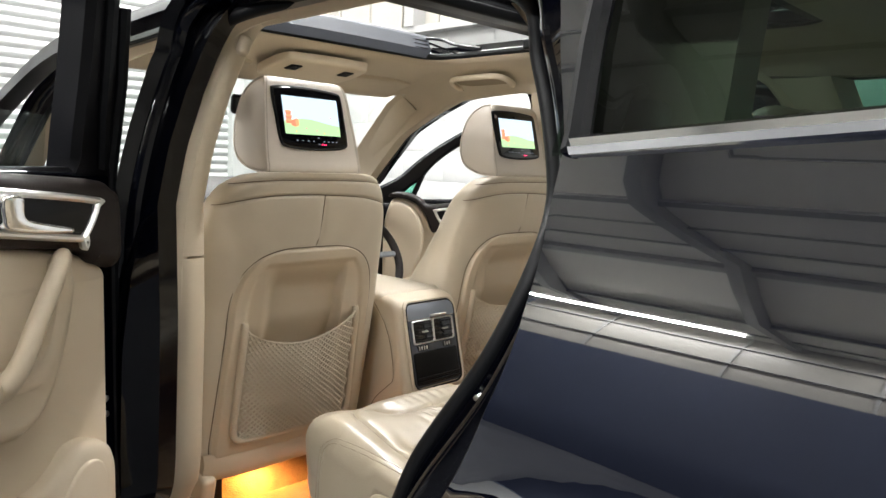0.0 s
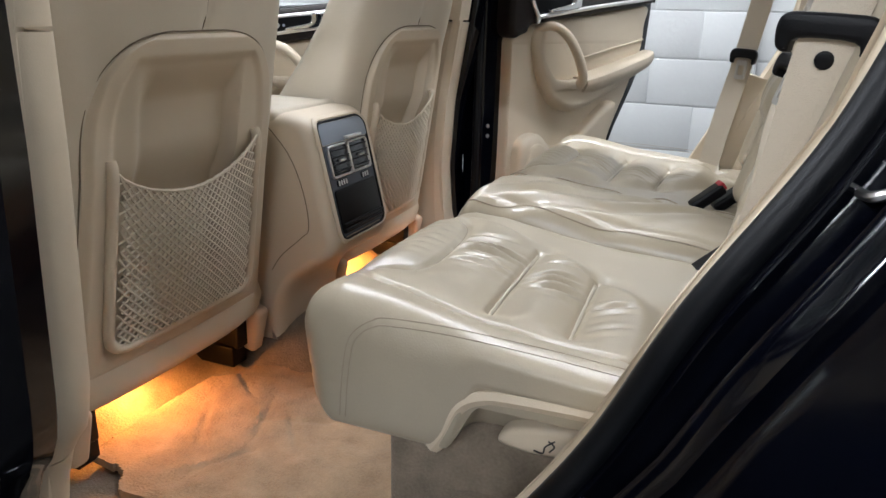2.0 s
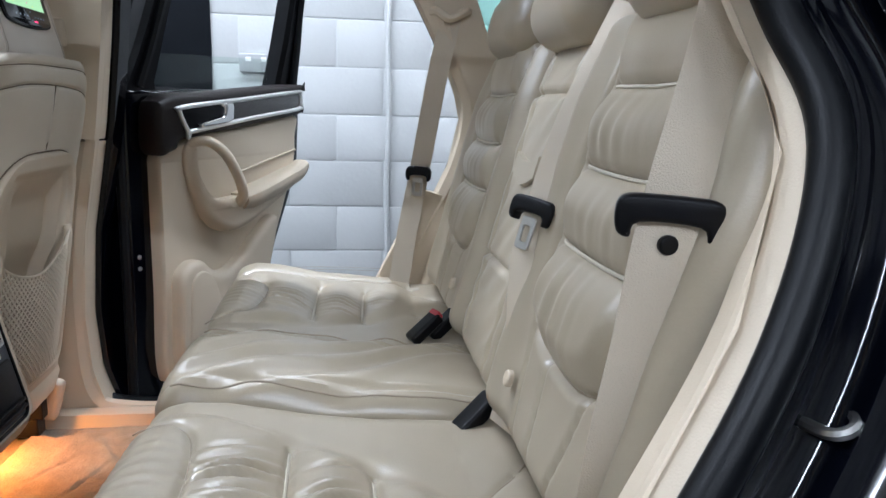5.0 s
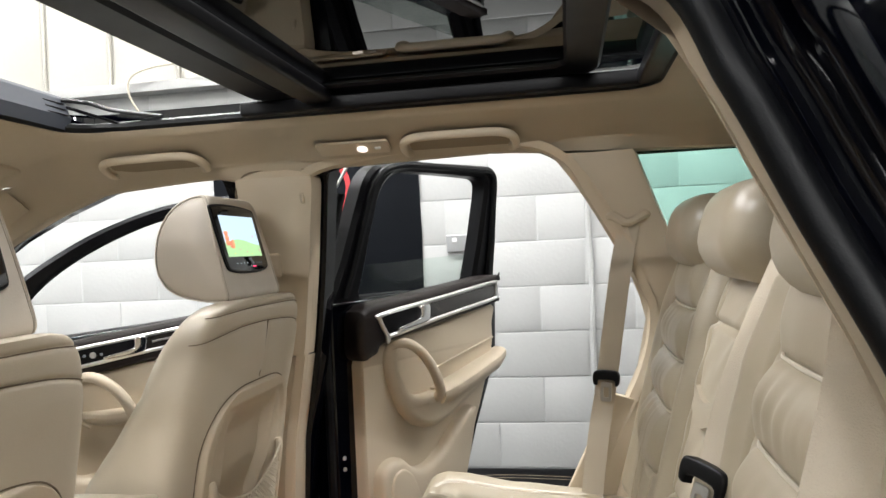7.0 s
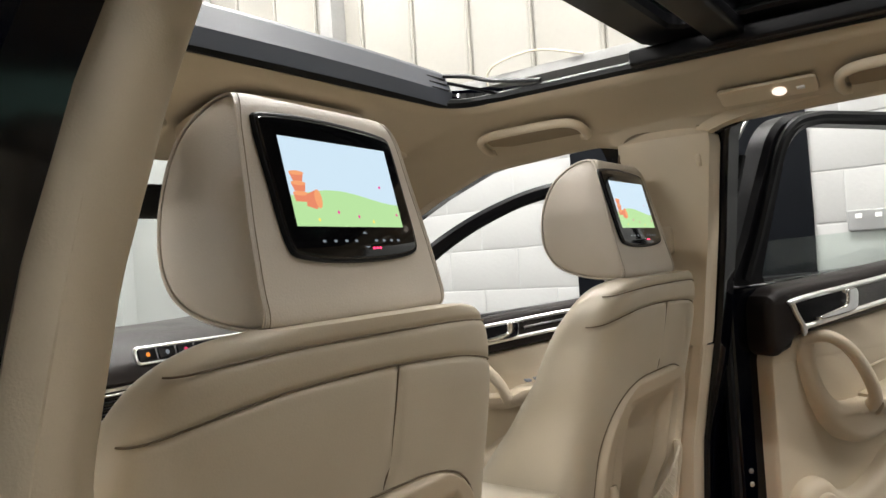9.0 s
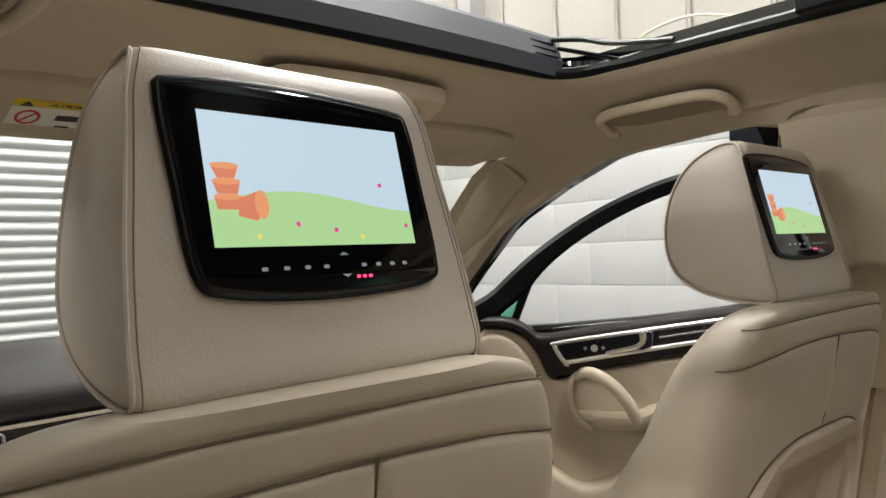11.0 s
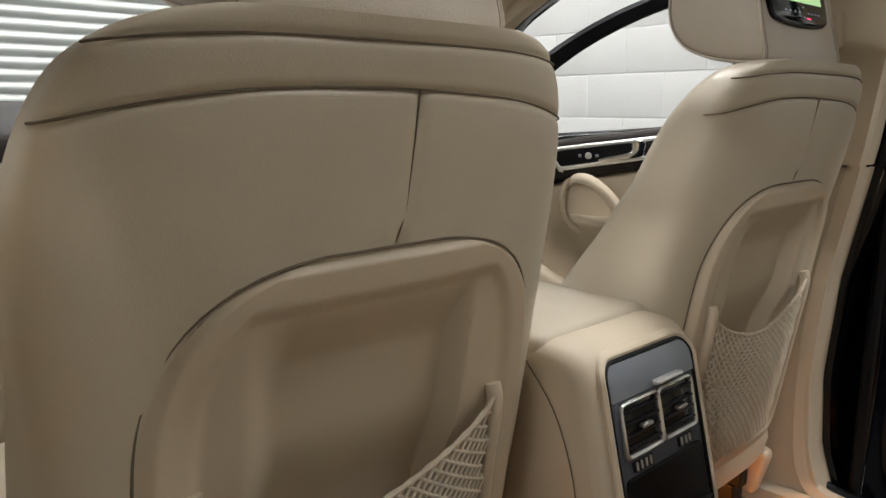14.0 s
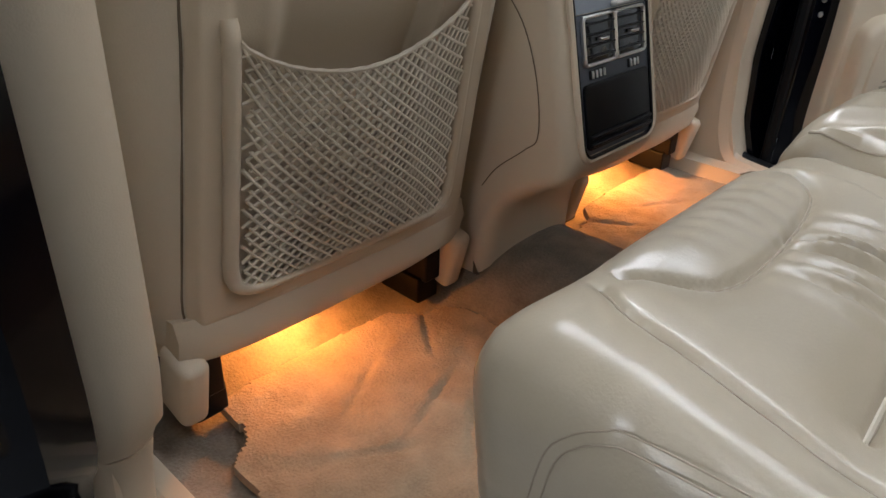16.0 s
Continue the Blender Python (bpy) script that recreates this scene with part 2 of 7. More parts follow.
def softbox(bm, centre, size, r, n, fn=None, m=None):
    """A box with rounded edges, gridded n = (nx, ny, nz), bent by fn(x, y, z) in its own metres and placed by m or at centre."""
    h = [s / 2 for s in size]
    seen = {}

    def vert(p):
        key = tuple(round(c, 6) for c in p)
        if key in seen:
            return seen[key]
        q = [max(-(h[i] - r), min(h[i] - r, p[i])) for i in range(3)]
        d = Vector([p[i] - q[i] for i in range(3)])
        if d.length > 1e-9:
            d = d.normalized() * r
        v = Vector(q) + d
        if fn:
            v = Vector(fn(*v))
        v = (m @ v) if m is not None else v + Vector(centre)
        seen[key] = bm.verts.new(v)
        return seen[key]

    def steps(i):
        k = n[i]
        a = [-h[i] + r * (1 - math.cos(math.pi / 2 * j / 3)) for j in range(0)]
        inner = [-(h[i] - r) + 2 * (h[i] - r) * j / k for j in range(k + 1)]
        edge = [-h[i] + r * f for f in (0.0, 0.42, 0.75)]
        return edge + inner + [-e for e in edge[::-1]] + a

    st = [steps(i) for i in range(3)]
    for axis in range(3):
        u, w = [i for i in range(3) if i != axis]
        for sgn in (-1, 1):
            for i in range(len(st[u]) - 1):
                for j in range(len(st[w]) - 1):
                    quad = []
                    for a, b in ((i, j), (i + 1, j), (i + 1, j + 1), (i, j + 1)):
                        p = [0, 0, 0]
                        p[axis], p[u], p[w] = sgn * h[axis], st[u][a], st[w][b]
                        v = vert(p)
                        if v not in quad:
                            quad.append(v)
                    if len(quad) > 2:
                        try:
                            bm.faces.new(quad)
                        except ValueError:
                            pass


def box(bm, lo, hi, r=0.004, m=None, n=(1, 1, 1)):
    size = [hi[i] - lo[i] for i in range(3)]
    centre = [(hi[i] + lo[i]) / 2 for i in range(3)]
    r = min(r, min(size) * 0.49)
    mm = (m or Matrix.Identity(4)) @ Matrix.Translation(centre)
    softbox(bm, None, size, r, n, None, mm)


def offset2d(pts, d):
    """Moves a loop of 2D points inwards by d."""
    n = len(pts)
    area = sum(pts[i][0] * pts[(i + 1) % n][1] - pts[(i + 1) % n][0] * pts[i][1] for i in range(n))
    s = 1 if area > 0 else -1
    out = []
    for i in range(n):
        a, b, c = (np.array(pts[(i + k) % n], float) for k in (-1, 0, 1))
        t = (c - a) / (np.linalg.norm(c - a) + 1e-9)
        out.append(b + s * d * np.array([-t[1], t[0]]))
    return out


def plate(bm, outline, place, thick, bevel=0.003, back=True):
    """A slab with the outline (2D loop), placed by place(u, v, w) with w out of its face, front edge rounded."""
    rows = [[place(u, v, 0.0) for u, v in outline], [place(u, v, thick - bevel) for u, v in outline]]
    for f in (0.35, 0.7, 1.0):
        q = offset2d(outline, bevel * (1 - math.cos(f * math.pi / 2)))
        rows.append([place(u, v, thick - bevel + bevel * math.sin(f * math.pi / 2)) for u, v in q])
    made = loft(bm, rows, closed=True)
    tris = tessellate_polygon([[Vector((float(u), float(v), 0.0)) for u, v in offset2d(outline, bevel)]])
    for a, b, c in tris:
        bm.faces.new((made[-1][a], made[-1][b], made[-1][c]))
    if back:
        for a, b, c in tris:
            bm.faces.new((made[0][c], made[0][b], made[0][a]))


def frame_ring(bm, outer, inner, place, thick, bevel=0.003):
    """A flat frame between two loops of equal count."""
    rows = [[place(u, v, 0) for u, v in outer], [place(u, v, thick - bevel) for u, v in outer], [place(u, v, thick) for u, v in offset2d(outer, bevel)],
            [place(u, v, thick) for u, v in offset2d(inner, -bevel)], [place(u, v, thick - bevel) for u, v in inner], [place(u, v, 0) for u, v in inner]]
    loft(bm, rows, closed=True, ring_closed=True)


def rounded(u0, v0, u1, v1, r, n=5):
    """A rounded rectangle as a 2D loop."""
    out = []
    for cu, cv, a in ((u1 - r, v1 - r, 0), (u0 + r, v1 - r, 90), (u0 + r, v0 + r, 180), (u1 - r, v0 + r, 270)):
        for i in range(n + 1):
            q = radians(a + 90 * i / n)
            out.append((cu + r * math.cos(q), cv + r * math.sin(q)))
    return out


def sheet(bm, fn, nu, nv):
    loft(bm, [[fn(i / nu, j / nv) for i in range(nu + 1)] for j in range(nv + 1)])


def bmnew():
    return bmesh.new()


def nz(x, y, z=0.0, s=1.0):
    return noise.noise(Vector((x * s, y * s, z * s)))


# ---- the workshop unit ----
WALL_X, FRONT_Y, BACK_Y, LEFT_X, CEIL = 2.456, 4.0, -7.0, -7.0, 4.6


def slab(name, lo, hi, material, label, category="wall"):
    bm = bmnew()
    box(bm, lo, hi, 0.002)
    return tagged(part(name, bm, material), label, category, kind="structure")


slab("floor", (LEFT_X - 0.2, BACK_Y - 0.2, -0.2), (WALL_X + 0.4, FRONT_Y + 0.4, 0.0), CONCRETE, "dark painted concrete workshop floor", "floor")
slab("ceiling", (LEFT_X - 0.2, BACK_Y - 0.2, CEIL), (WALL_X + 0.4, FRONT_Y + 0.4, CEIL + 0.15), ROOF_SHEET, "cream sheet metal workshop ceiling", "ceiling")
slab("wall_left", (LEFT_X - 0.2, BACK_Y, 0), (LEFT_X, FRONT_Y, CEIL), CLADDING, "cream sheet metal workshop wall", "wall")
for rz in (3.1, 3.95):
    slab("rail", (LEFT_X, BACK_Y, rz), (LEFT_X + 0.09, FRONT_Y, rz + 0.06), LEDGE, "dark steel sheeting rail on the metal wall", "rail")
for py in (-6.2, -4.7, -3.2, -1.7, -0.2, 1.3, 2.8):
    slab("seam_strip", (LEFT_X, py - 0.02, 2.2), (LEFT_X + 0.03, py + 0.02, CEIL), LEDGE, "dark vertical seam of the metal wall", "trim")
slab("dado", (LEFT_X, BACK_Y, 0.0), (LEFT_X + 0.05, FRONT_Y, 2.5), BLUE_PAINT, "dull blue painted lower wall", "wall")
slab("wall_back", (LEFT_X, BACK_Y - 0.2, 0), (WALL_X, BACK_Y, CEIL), CLADDING, "cream sheet metal workshop wall", "wall")
wall_right = slab("wall_right", (WALL_X + 0.0006, BACK_Y, 0.34), (WALL_X + 0.25, FRONT_Y, 2.31), MORTAR, "white painted concrete block wall", "wall")
wall_front = slab("wall_front", (LEFT_X, FRONT_Y + 0.09, 0), (WALL_X, FRONT_Y + 0.3, CEIL), MORTAR, "white painted front wall round the shutter", "wall")
slab("plinth", (WALL_X - 0.004, BACK_Y, 0.0), (WALL_X + 0.25, FRONT_Y, 0.34), PLINTH, "black painted wall base", "trim")
slab("ledge", (WALL_X - 0.09, BACK_Y, 2.31), (WALL_X + 0.25, FRONT_Y, 2.36), LEDGE, "grey steel sheeting rail on the block wall", "trim")
wall_upper = slab("wall_upper", (WALL_X + 0.03, BACK_Y, 2.36), (WALL_X + 0.25, FRONT_Y, CEIL), CLADDING, "cream metal cladding above the block wall", "wall")
slab("column", (WALL_X - 0.1, 2.66, 2.36), (WALL_X + 0.03, 2.76, CEIL), LEDGE, "grey steel column", "column")
slab("pier", (1.72, FRONT_Y - 0.02, 0), (WALL_X, FRONT_Y + 0.3, CEIL), WHITE_BLOCK, "white painted pier beside the shutter", "wall")

# the opening above the sunroof shows the roof beams by their reflection
for by in (-5.5, -3.4, -1.3, 0.8, 2.9):
    slab("roof_beam", (LEFT_X, by - 0.06, CEIL - 0.2), (WALL_X, by + 0.06, CEIL), LEDGE, "grey steel roof beam", "beam")

for k in range(9):
    px0 = LEFT_X + 0.5 + k * 0.86
    slab("roof_purlin", (px0 - 0.03, BACK_Y, CEIL - 0.07), (px0 + 0.03, FRONT_Y, CEIL), LEDGE, "grey steel roof purlin", "beam")

for lx, ly, watts in TUBES:
    lamp = thing("tube_light", "white batten tube light under the ceiling", "light", "ceiling tube lights")
    bm = bmnew()
    box(bm, (lx - 0.09, ly - 1.35, 4.36), (lx + 0.09, ly + 1.35, 4.42), 0.01)
    part("body", bm, LABEL_WHITE, lamp)
    bm = bmnew()
    tube(bm, [(lx, ly - 1.3, 4.33), (lx, ly + 1.3, 4.33)], 0.02, 10)
    part("tube", bm, TUBE_GLOW, lamp, "lit glass tube")

# roller shutter in the front wall
shutter = thing("roller_shutter", "closed white steel roller shutter with rounded slats", "shutter", kind="structure")
bm = bmnew()
for sx in (-3.6, 1.66):
    box(bm, (sx - 0.05, FRONT_Y - 0.06, 0), (sx + 0.05, FRONT_Y + 0.09, CEIL - 0.3), 0.006)
part("guide_rail", bm, SHUTTER, shutter)
PITCH = 0.066
slat_me = None
for i in range(60):
    z = 0.03 + i * PITCH
    if slat_me is None:
        bm = bmnew()
        prof = [(0.0, 0.0), (-0.004, 0.004), (-0.017, 0.018), (-0.020, 0.031), (-0.015, 0.046), (-0.004, 0.057), (0.0, 0.059), (0.0, 0.064), (0.012, 0.064), (0.012, 0.0)]
        loft(bm, [[(x, FRONT_Y + 0.03 + p, q) for p, q in prof] for x in (-3.56, 1.62)], closed=True, caps=True)
        ob = part("slat", bm, SHUTTER, shutter)
        slat_me = ob.data
    else:
        ob = new("slat", slat_me)
        ob.parent = shutter
    ob.location.z = z

# cladding sheets above the ledge
for i in range(22):
    y = -4.6 + i * 0.395
    bm = bmnew()
    prof = [(y + 0.002, 0), (y + 0.002, 0.014), (y + 0.012, 0.022), (y + 0.024, 0.014), (y + 0.03, 0.006), (y + 0.37, 0.006), (y + 0.378, 0.012), (y + 0.386, 0.008), (y + 0.393, 0.0)]
    loft(bm, [[(WALL_X + 0.03 - w, yy, z) for yy, w in prof] for z in (2.362, CEIL - 0.002)], closed=True, caps=True)
    part("cladding_panel", bm, CLADDING, wall_upper)

# banner, socket and conduit on the block wall
banner = thing("wall_banner", "black vinyl banner with red emblem and pale printed bars", "banner")
WALLP = lambda u, v, w: (WALL_X - 0.006 - w, u, v)
bm = bmnew()
plate(bm, [(1.15, 1.16), (0.062, 1.16), (0.058, 1.5), (0.064, 2.05), (1.15, 2.05)], WALLP, 0.006, 0.002)
part("sheet", bm, BANNER, banner)
WALLP2 = lambda u, v, w: (WALL_X - 0.0135 - w, u, v)
bm = bmnew()
ring = [(0.58 + 0.17 * math.cos(a), 1.76 + 0.17 * math.sin(a)) for a in (radians(-40 + 300 * k / 40) for k in range(41))]
ring_in = [(0.59 + (0.135 - 0.02 * math.sin(i * 0.15)) * math.cos(a), 1.765 + 0.135 * math.sin(a)) for i, a in enumerate(radians(-40 + 300 * k / 40) for k in range(41))]
loft(bm, [[WALLP2(u, v, 0.001) for u, v in ring], [WALLP2(u, v, 0.001) for u, v in ring_in]])
part("emblem_ring", bm, BANNER_RED, banner, "red printed arc")
bm = bmnew()
plate(bm, [(0.66, 1.64), (0.60, 1.62), (0.54, 1.66), (0.5, 1.74), (0.53, 1.8), (0.58, 1.78), (0.6, 1.84), (0.64, 1.8), (0.67, 1.74)], WALLP2, 0.001, 0.0004)
part("emblem_shape", bm, BANNER_RED, banner, "red printed emblem shape")
for k in range(8):
    bm = bmnew()
    y0 = 0.40 + k * 0.085
    plate(bm, rounded(y0, 1.415, y0 + 0.062, 1.475, 0.006), WALLP2, 0.001, 0.0004)
    part("print_bar", bm, BANNER_TAN, banner)
for k in range(5):
    bm = bmnew()
    y0 = 0.50 + k * 0.085
    plate(bm, rounded(y0, 1.28, y0 + 0.062, 1.34, 0.006), WALLP2, 0.001, 0.0004)
    part("print_bar", bm, BANNER_RED, banner)

socket = thing("wall_socket", "brushed steel double wall socket", "socket")
bm = bmnew()
plate(bm, rounded(-0.215, 1.405, -0.065, 1.49, 0.006), WALLP, 0.012, 0.004)
part("faceplate", bm, SOCKET_STEEL, socket)
for k in (-0.175, -0.105):
    bm = bmnew()
    plate(bm, rounded(k - 0.012, 1.455, k + 0.012, 1.475, 0.003), lambda u, v, w: (WALL_X - 0.0185 - w, u, v), 0.003, 0.001)
    part("switch", bm, LABEL_WHITE, socket)

conduit = thing("wall_conduit", "white painted vertical conduit on the block wall", "conduit")
bm = bmnew()
tube(bm, [(WALL_X - 0.012, -0.752 + 0.004 * math.sin(z * 9), z) for z in np.linspace(0.34, 2.31, 24)], 0.012, 8)
part("pipe", bm, WHITE_BLOCK, conduit)
cable = thing("loose_cable", "thin pale cable hanging over the steel rail", "cable")
bm = bmnew()
tube(bm, smooth([(WALL_X - 0.1, 1.0, 2.36), (WALL_X - 0.12, 1.25, 2.43), (WALL_X - 0.12, 1.5, 2.40), (WALL_X - 0.1, 1.55, 2.3), (WALL_X - 0.02, 1.5, 2.15)], 24), 0.006, 6)
part("cord", bm, PIPING, cable)


def lay_blocks():
    """Painted blocks with recessed joints, each a piece of the wall."""
    meshes = []
    for k in range(4):
        random.seed(40 + k)
        me_bm = bmnew()
        jit = [random.uniform(-0.0018, 0.0018) for _ in range(4)]
        loop = [(0.004, 0.004 + jit[0]), (0.441 + jit[1], 0.004), (0.441, 0.216 + jit[2]), (0.004 + jit[3], 0.216)]
        plate(me_bm, loop, lambda u, v, w: (-w, u, v), 0.012, 0.0018, back=False)
        ob = part("block", me_bm, WHITE_BLOCK, wall_right)
        meshes.append(ob.data)
        bpy.data.objects.remove(ob)
    random.seed(7)
    for course in range(9):
        z = 0.345 + course * 0.2195
        for k in range(17):
            y = -3.4 + k * 0.4455 + (0.223 if course % 2 else 0) - 0.003
            if y > FRONT_Y - 0.45:
                continue
            ob = new("block", random.choice(meshes))
            ob.parent = wall_right
            ob.location = (WALL_X + 0.0105 + random.uniform(-0.0007, 0.0007), y, z)


lay_blocks()


# ---- the car: shell, pillars, roof ----
car = thing("car", "dark blue estate car with cream interior, doors and sunroof open", "car")

# the rear door opening, seen from the side: y, z and the distance from the middle of the car
OPENING = [(-0.06, 1.615, 0.585), (-0.30, 1.648, 0.565), (-0.54, 1.645, 0.56), (-0.645, 1.605, 0.57), (-0.70, 1.52, 0.59), (-0.75, 1.43, 0.603), (-0.80, 1.33, 0.612),
           (-0.825, 1.25, 0.618), (-0.80, 1.13, 0.625), (-0.73, 0.985, 0.63), (-0.665, 0.85, 0.64), (-0.60, 0.72, 0.66), (-0.52, 0.60, 0.68), (-0.42, 0.535, 0.70), (-0.25, 0.515, 0.71), (-0.02, 0.515, 0.71),
           (0.055, 0.56, 0.70), (0.068, 0.75, 0.69), (0.05, 0.95, 0.672), (0.0, 1.21, 0.655), (-0.03, 1.40, 0.63), (-0.05, 1.54, 0.60)]


NEAR = {0: (-0.125, 1.615, 0.640), 1: (-0.32, 1.650, 0.555), 2: (-0.573, 1.650, 0.490), 3: (-0.712, 1.605, 0.498), 4: (-0.757, 1.52, 0.522), 5: (-0.795, 1.43, 0.538), 6: (-0.834, 1.33, 0.572),
        7: (-0.846, 1.25, 0.624), 8: (-0.806, 1.13, 0.660), 9: (-0.720, 0.985, 0.688), 10: (-0.656, 0.85, 0.692), 11: (-0.572, 0.72, 0.702), 12: (-0.498, 0.60, 0.706), 13: (-0.41, 0.535, 0.704),
        16: (0.02, 0.56, 0.728), 17: (-0.02, 0.75, 0.730), 18: (-0.05, 0.95, 0.734), 19: (-0.078, 1.21, 0.744), 20: (-0.095, 1.40, 0.716), 21: (-0.10, 1.54, 0.672)}


def opening_ring(s, out, grow, rear=0.0):
    """The opening moved outwards from the car by out and grown by grow, and by rear more at its rear edge."""
    ctrl = []
    for k, (y, z, x) in enumerate(OPENING):
        if s < 0:
            y, z, x = NEAR.get(k, (y, z, x))
        ctrl.append((s * (x + out), y, z))
    pts = smooth(ctrl, 176, closed=True)
    flat = [(p[1], p[2]) for p in pts]
    g, h = offset2d(flat, -grow), offset2d(flat, -grow - rear)
    out_pts = []
    for p, a, b in zip(pts, g, h):
        f = max(0.0, min(1.0, (-0.50 - p[1]) / 0.22)) * max(0.0, min(1.0, (p[2] - 0.78) / 0.12))
        out_pts.append((p[0], lerp(a[0], b[0], f), lerp(a[1], b[1], f)))
    return out_pts


def body_x(z):
    """Half width of the outer body at height z."""
    return float(np.interp(z, [0.3, 0.55, 0.8, 1.0, 1.15, 1.25, 1.33, 1.40, 1.5, 1.65, 1.72], [0.86, 0.9, 0.91, 0.91, 0.895, 0.87, 0.835, 0.785, 0.745, 0.67, 0.60]))


def door_opening(s):
    bm = bmnew()
    k = 0.0
    inner = opening_ring(s, k - 0.012, 0.02)
    # the lip turns further into the cabin beside the bench
    ramp = lambda f: max(0.0, min(1.0, f))
    lip = [(p[0] - s * (0.004 + 0.030 * ramp((-0.50 - p[1]) / 0.15) * ramp((p[2] - 0.68) / 0.12) * ramp((1.45 - p[2]) / 0.15)), p[1], p[2]) for p in inner]
    loft(bm, ([lip] if s < 0 else []) + [inner, opening_ring(s, k - 0.002, 0.002), opening_ring(s, k + 0.012, -0.003), opening_ring(s, k + 0.03, 0.006), opening_ring(s, k + 0.034, 0.02)], closed=True)
    part("door_edge_trim", bm, TRIM, car, "beige plastic edge trim of the door opening")
    bm = bmnew()
    tube(bm, opening_ring(s, k + 0.044, 0.012), 0.014, 10, closed=True)
    part("door_seal", bm, RUBBER, car, "black rubber door seal")
    bm = bmnew()
    wide = 0.05 if s < 0 else 0.0
    a, b = opening_ring(s, k + 0.045, 0.02), opening_ring(s, k + 0.085, 0.03, wide * 0.36)
    c = opening_ring(s, k + 0.125, 0.06, wide * 0.58)
    d = [(s * max(abs(p[0]), body_x(p[2]) - 0.05), *p[1:]) for p in opening_ring(s, 0.11, 0.085, wide * 0.92)]
    e = [(s * (body_x(p[2]) - 0.004), *p[1:]) for p in opening_ring(s, 0.14, 0.10, wide)]
    ridge = [opening_ring(s, k + o, g, wide * r) for o, g, r in ((0.052, 0.021, 0.02), (0.058, 0.026, 0.06), (0.052, 0.031, 0.12), (0.060, 0.036, 0.2), (0.072, 0.036, 0.28))]
    fold = [opening_ring(s, k + o, g, wide * r) for o, g, r in ((0.100, 0.036, 0.44), (0.104, 0.042, 0.48), (0.098, 0.050, 0.52))]
    loft(bm, [a, *ridge, b, *fold, c, d, e], closed=True)
    part("door_jamb", bm, JAMB_PAINT, car, "painted dark blue door jamb")


for s in (-1, 1):
    door_opening(s)


def rear_quarter(s):
    """Outer body behind the rear door, with its window and wheel arch."""
    ring = opening_ring(s, 0.14, 0.10, 0.05 if s < 0 else 0.0)
    edge = [(p[1], p[2]) for p in ring if p[1] < -0.36 and 0.62 < p[2] < 1.66]
    edge = sorted(edge, key=lambda p: p[1])
    zs = np.linspace(0.62, 1.70, 56)
    ez = np.array([p[1] for p in edge])
    ey = np.array([p[0] for p in edge])

    def edge_y(z):
        return float(np.interp(z, ez, ey))

    def belt(y):
        return 1.398 + 0.09 * (-0.96 - y)

    def arch(y):
        return 0.40 + 0.63 * max(0.0, 1 - abs((y + 1.37) / 0.56) ** 4) ** 0.25

    bm = bmnew()
    rows = []
    for z in zs:
        y0 = edge_y(z) - 0.003
        row = []
        for i in range(41):
            f = i / 40
            y = lerp(y0, -2.3, f ** 1.4)
            x = body_x(z) - 0.10 * max(0, -y - 1.2) ** 2
            flare = 0.022 * math.exp(-((z - arch(y) - 0.03) / 0.03) ** 2)
            shoulder = 0.012 * math.exp(-((z - 1.02) / 0.02) ** 2)
            row.append((s * (x + flare + shoulder), y, z))
        rows.append(row)
    made = [[bm.verts.new(p) for p in row] for row in rows]
    for a, b in zip(made, made[1:]):
        for j in range(40):
            q = (a[j], a[j + 1], b[j + 1], b[j])
            cy, cz = sum(v.co.y for v in q) / 4, sum(v.co.z for v in q) / 4
            if cz < arch(cy):
                continue
            if belt(cy) + 0.0 < cz < 1.63 and -2.1 < cy < (-0.985 if s < 0 else -0.80) + 0.16 * (cz - 1.4):
                continue
            bm.faces.new(q)
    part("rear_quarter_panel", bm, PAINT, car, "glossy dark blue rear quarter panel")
    # glass and chrome strip
    bm = bmnew()
    sheet(bm, lambda u, v: (s * (body_x(lerp(belt(lerp((-0.95 if s < 0 else -0.77), -2.15, u)), 1.64, v)) - 0.01 - 0.10 * max(0, -lerp((-0.95 if s < 0 else -0.77), -2.15, u) - 1.2) ** 2), lerp((-0.95 if s < 0 else -0.77), -2.15, u), lerp(belt(lerp((-0.95 if s < 0 else -0.77), -2.15, u)) - 0.01, 1.64, v)), 16, 10)
    g = part("quarter_window", bm, GLASS_GREEN if s > 0 else GLASS_SMOKE_SIDE, car, "tinted rear quarter window")
    g.visible_shadow = False
    bm = bmnew()
    tube(bm, [(s * (body_x(belt(y)) + 0.004 - 0.10 * max(0, -y - 1.2) ** 2), y, belt(y) - 0.004) for y in np.linspace(-0.985, -2.2, 30)], 0.011, 8)
    part("chrome_strip", bm, BRIGHT_CHROME, car, "chrome window strip")
    bm = bmnew()
    tube(bm, [(s * (body_x(z) - 0.003), (-0.985 if s < 0 else -0.80) + 0.16 * (z - 1.4), z) for z in np.linspace(1.39, 1.63, 16)], 0.014, 8)
    part("window_seal", bm, RUBBER, car)
    # wheel arch liner and wheel
    bm = bmnew()
    loft(bm, [[(s * x, y, arch(y) - 0.002) for y in np.linspace(-1.929, -0.811, 60)] for x in (0.93, 0.72)])
    part("wheel_arch_liner", bm, BLACK_PLASTIC, car)
    bm = bmnew()
    tube(bm, [(s * (body_x(arch(y)) + 0.018), y, arch(y) - 0.008) for y in np.linspace(-1.925, -0.815, 60)], 0.022, 8)
    part("wheel_arch_trim", bm, BLACK_PLASTIC, car)
    bm = bmnew()
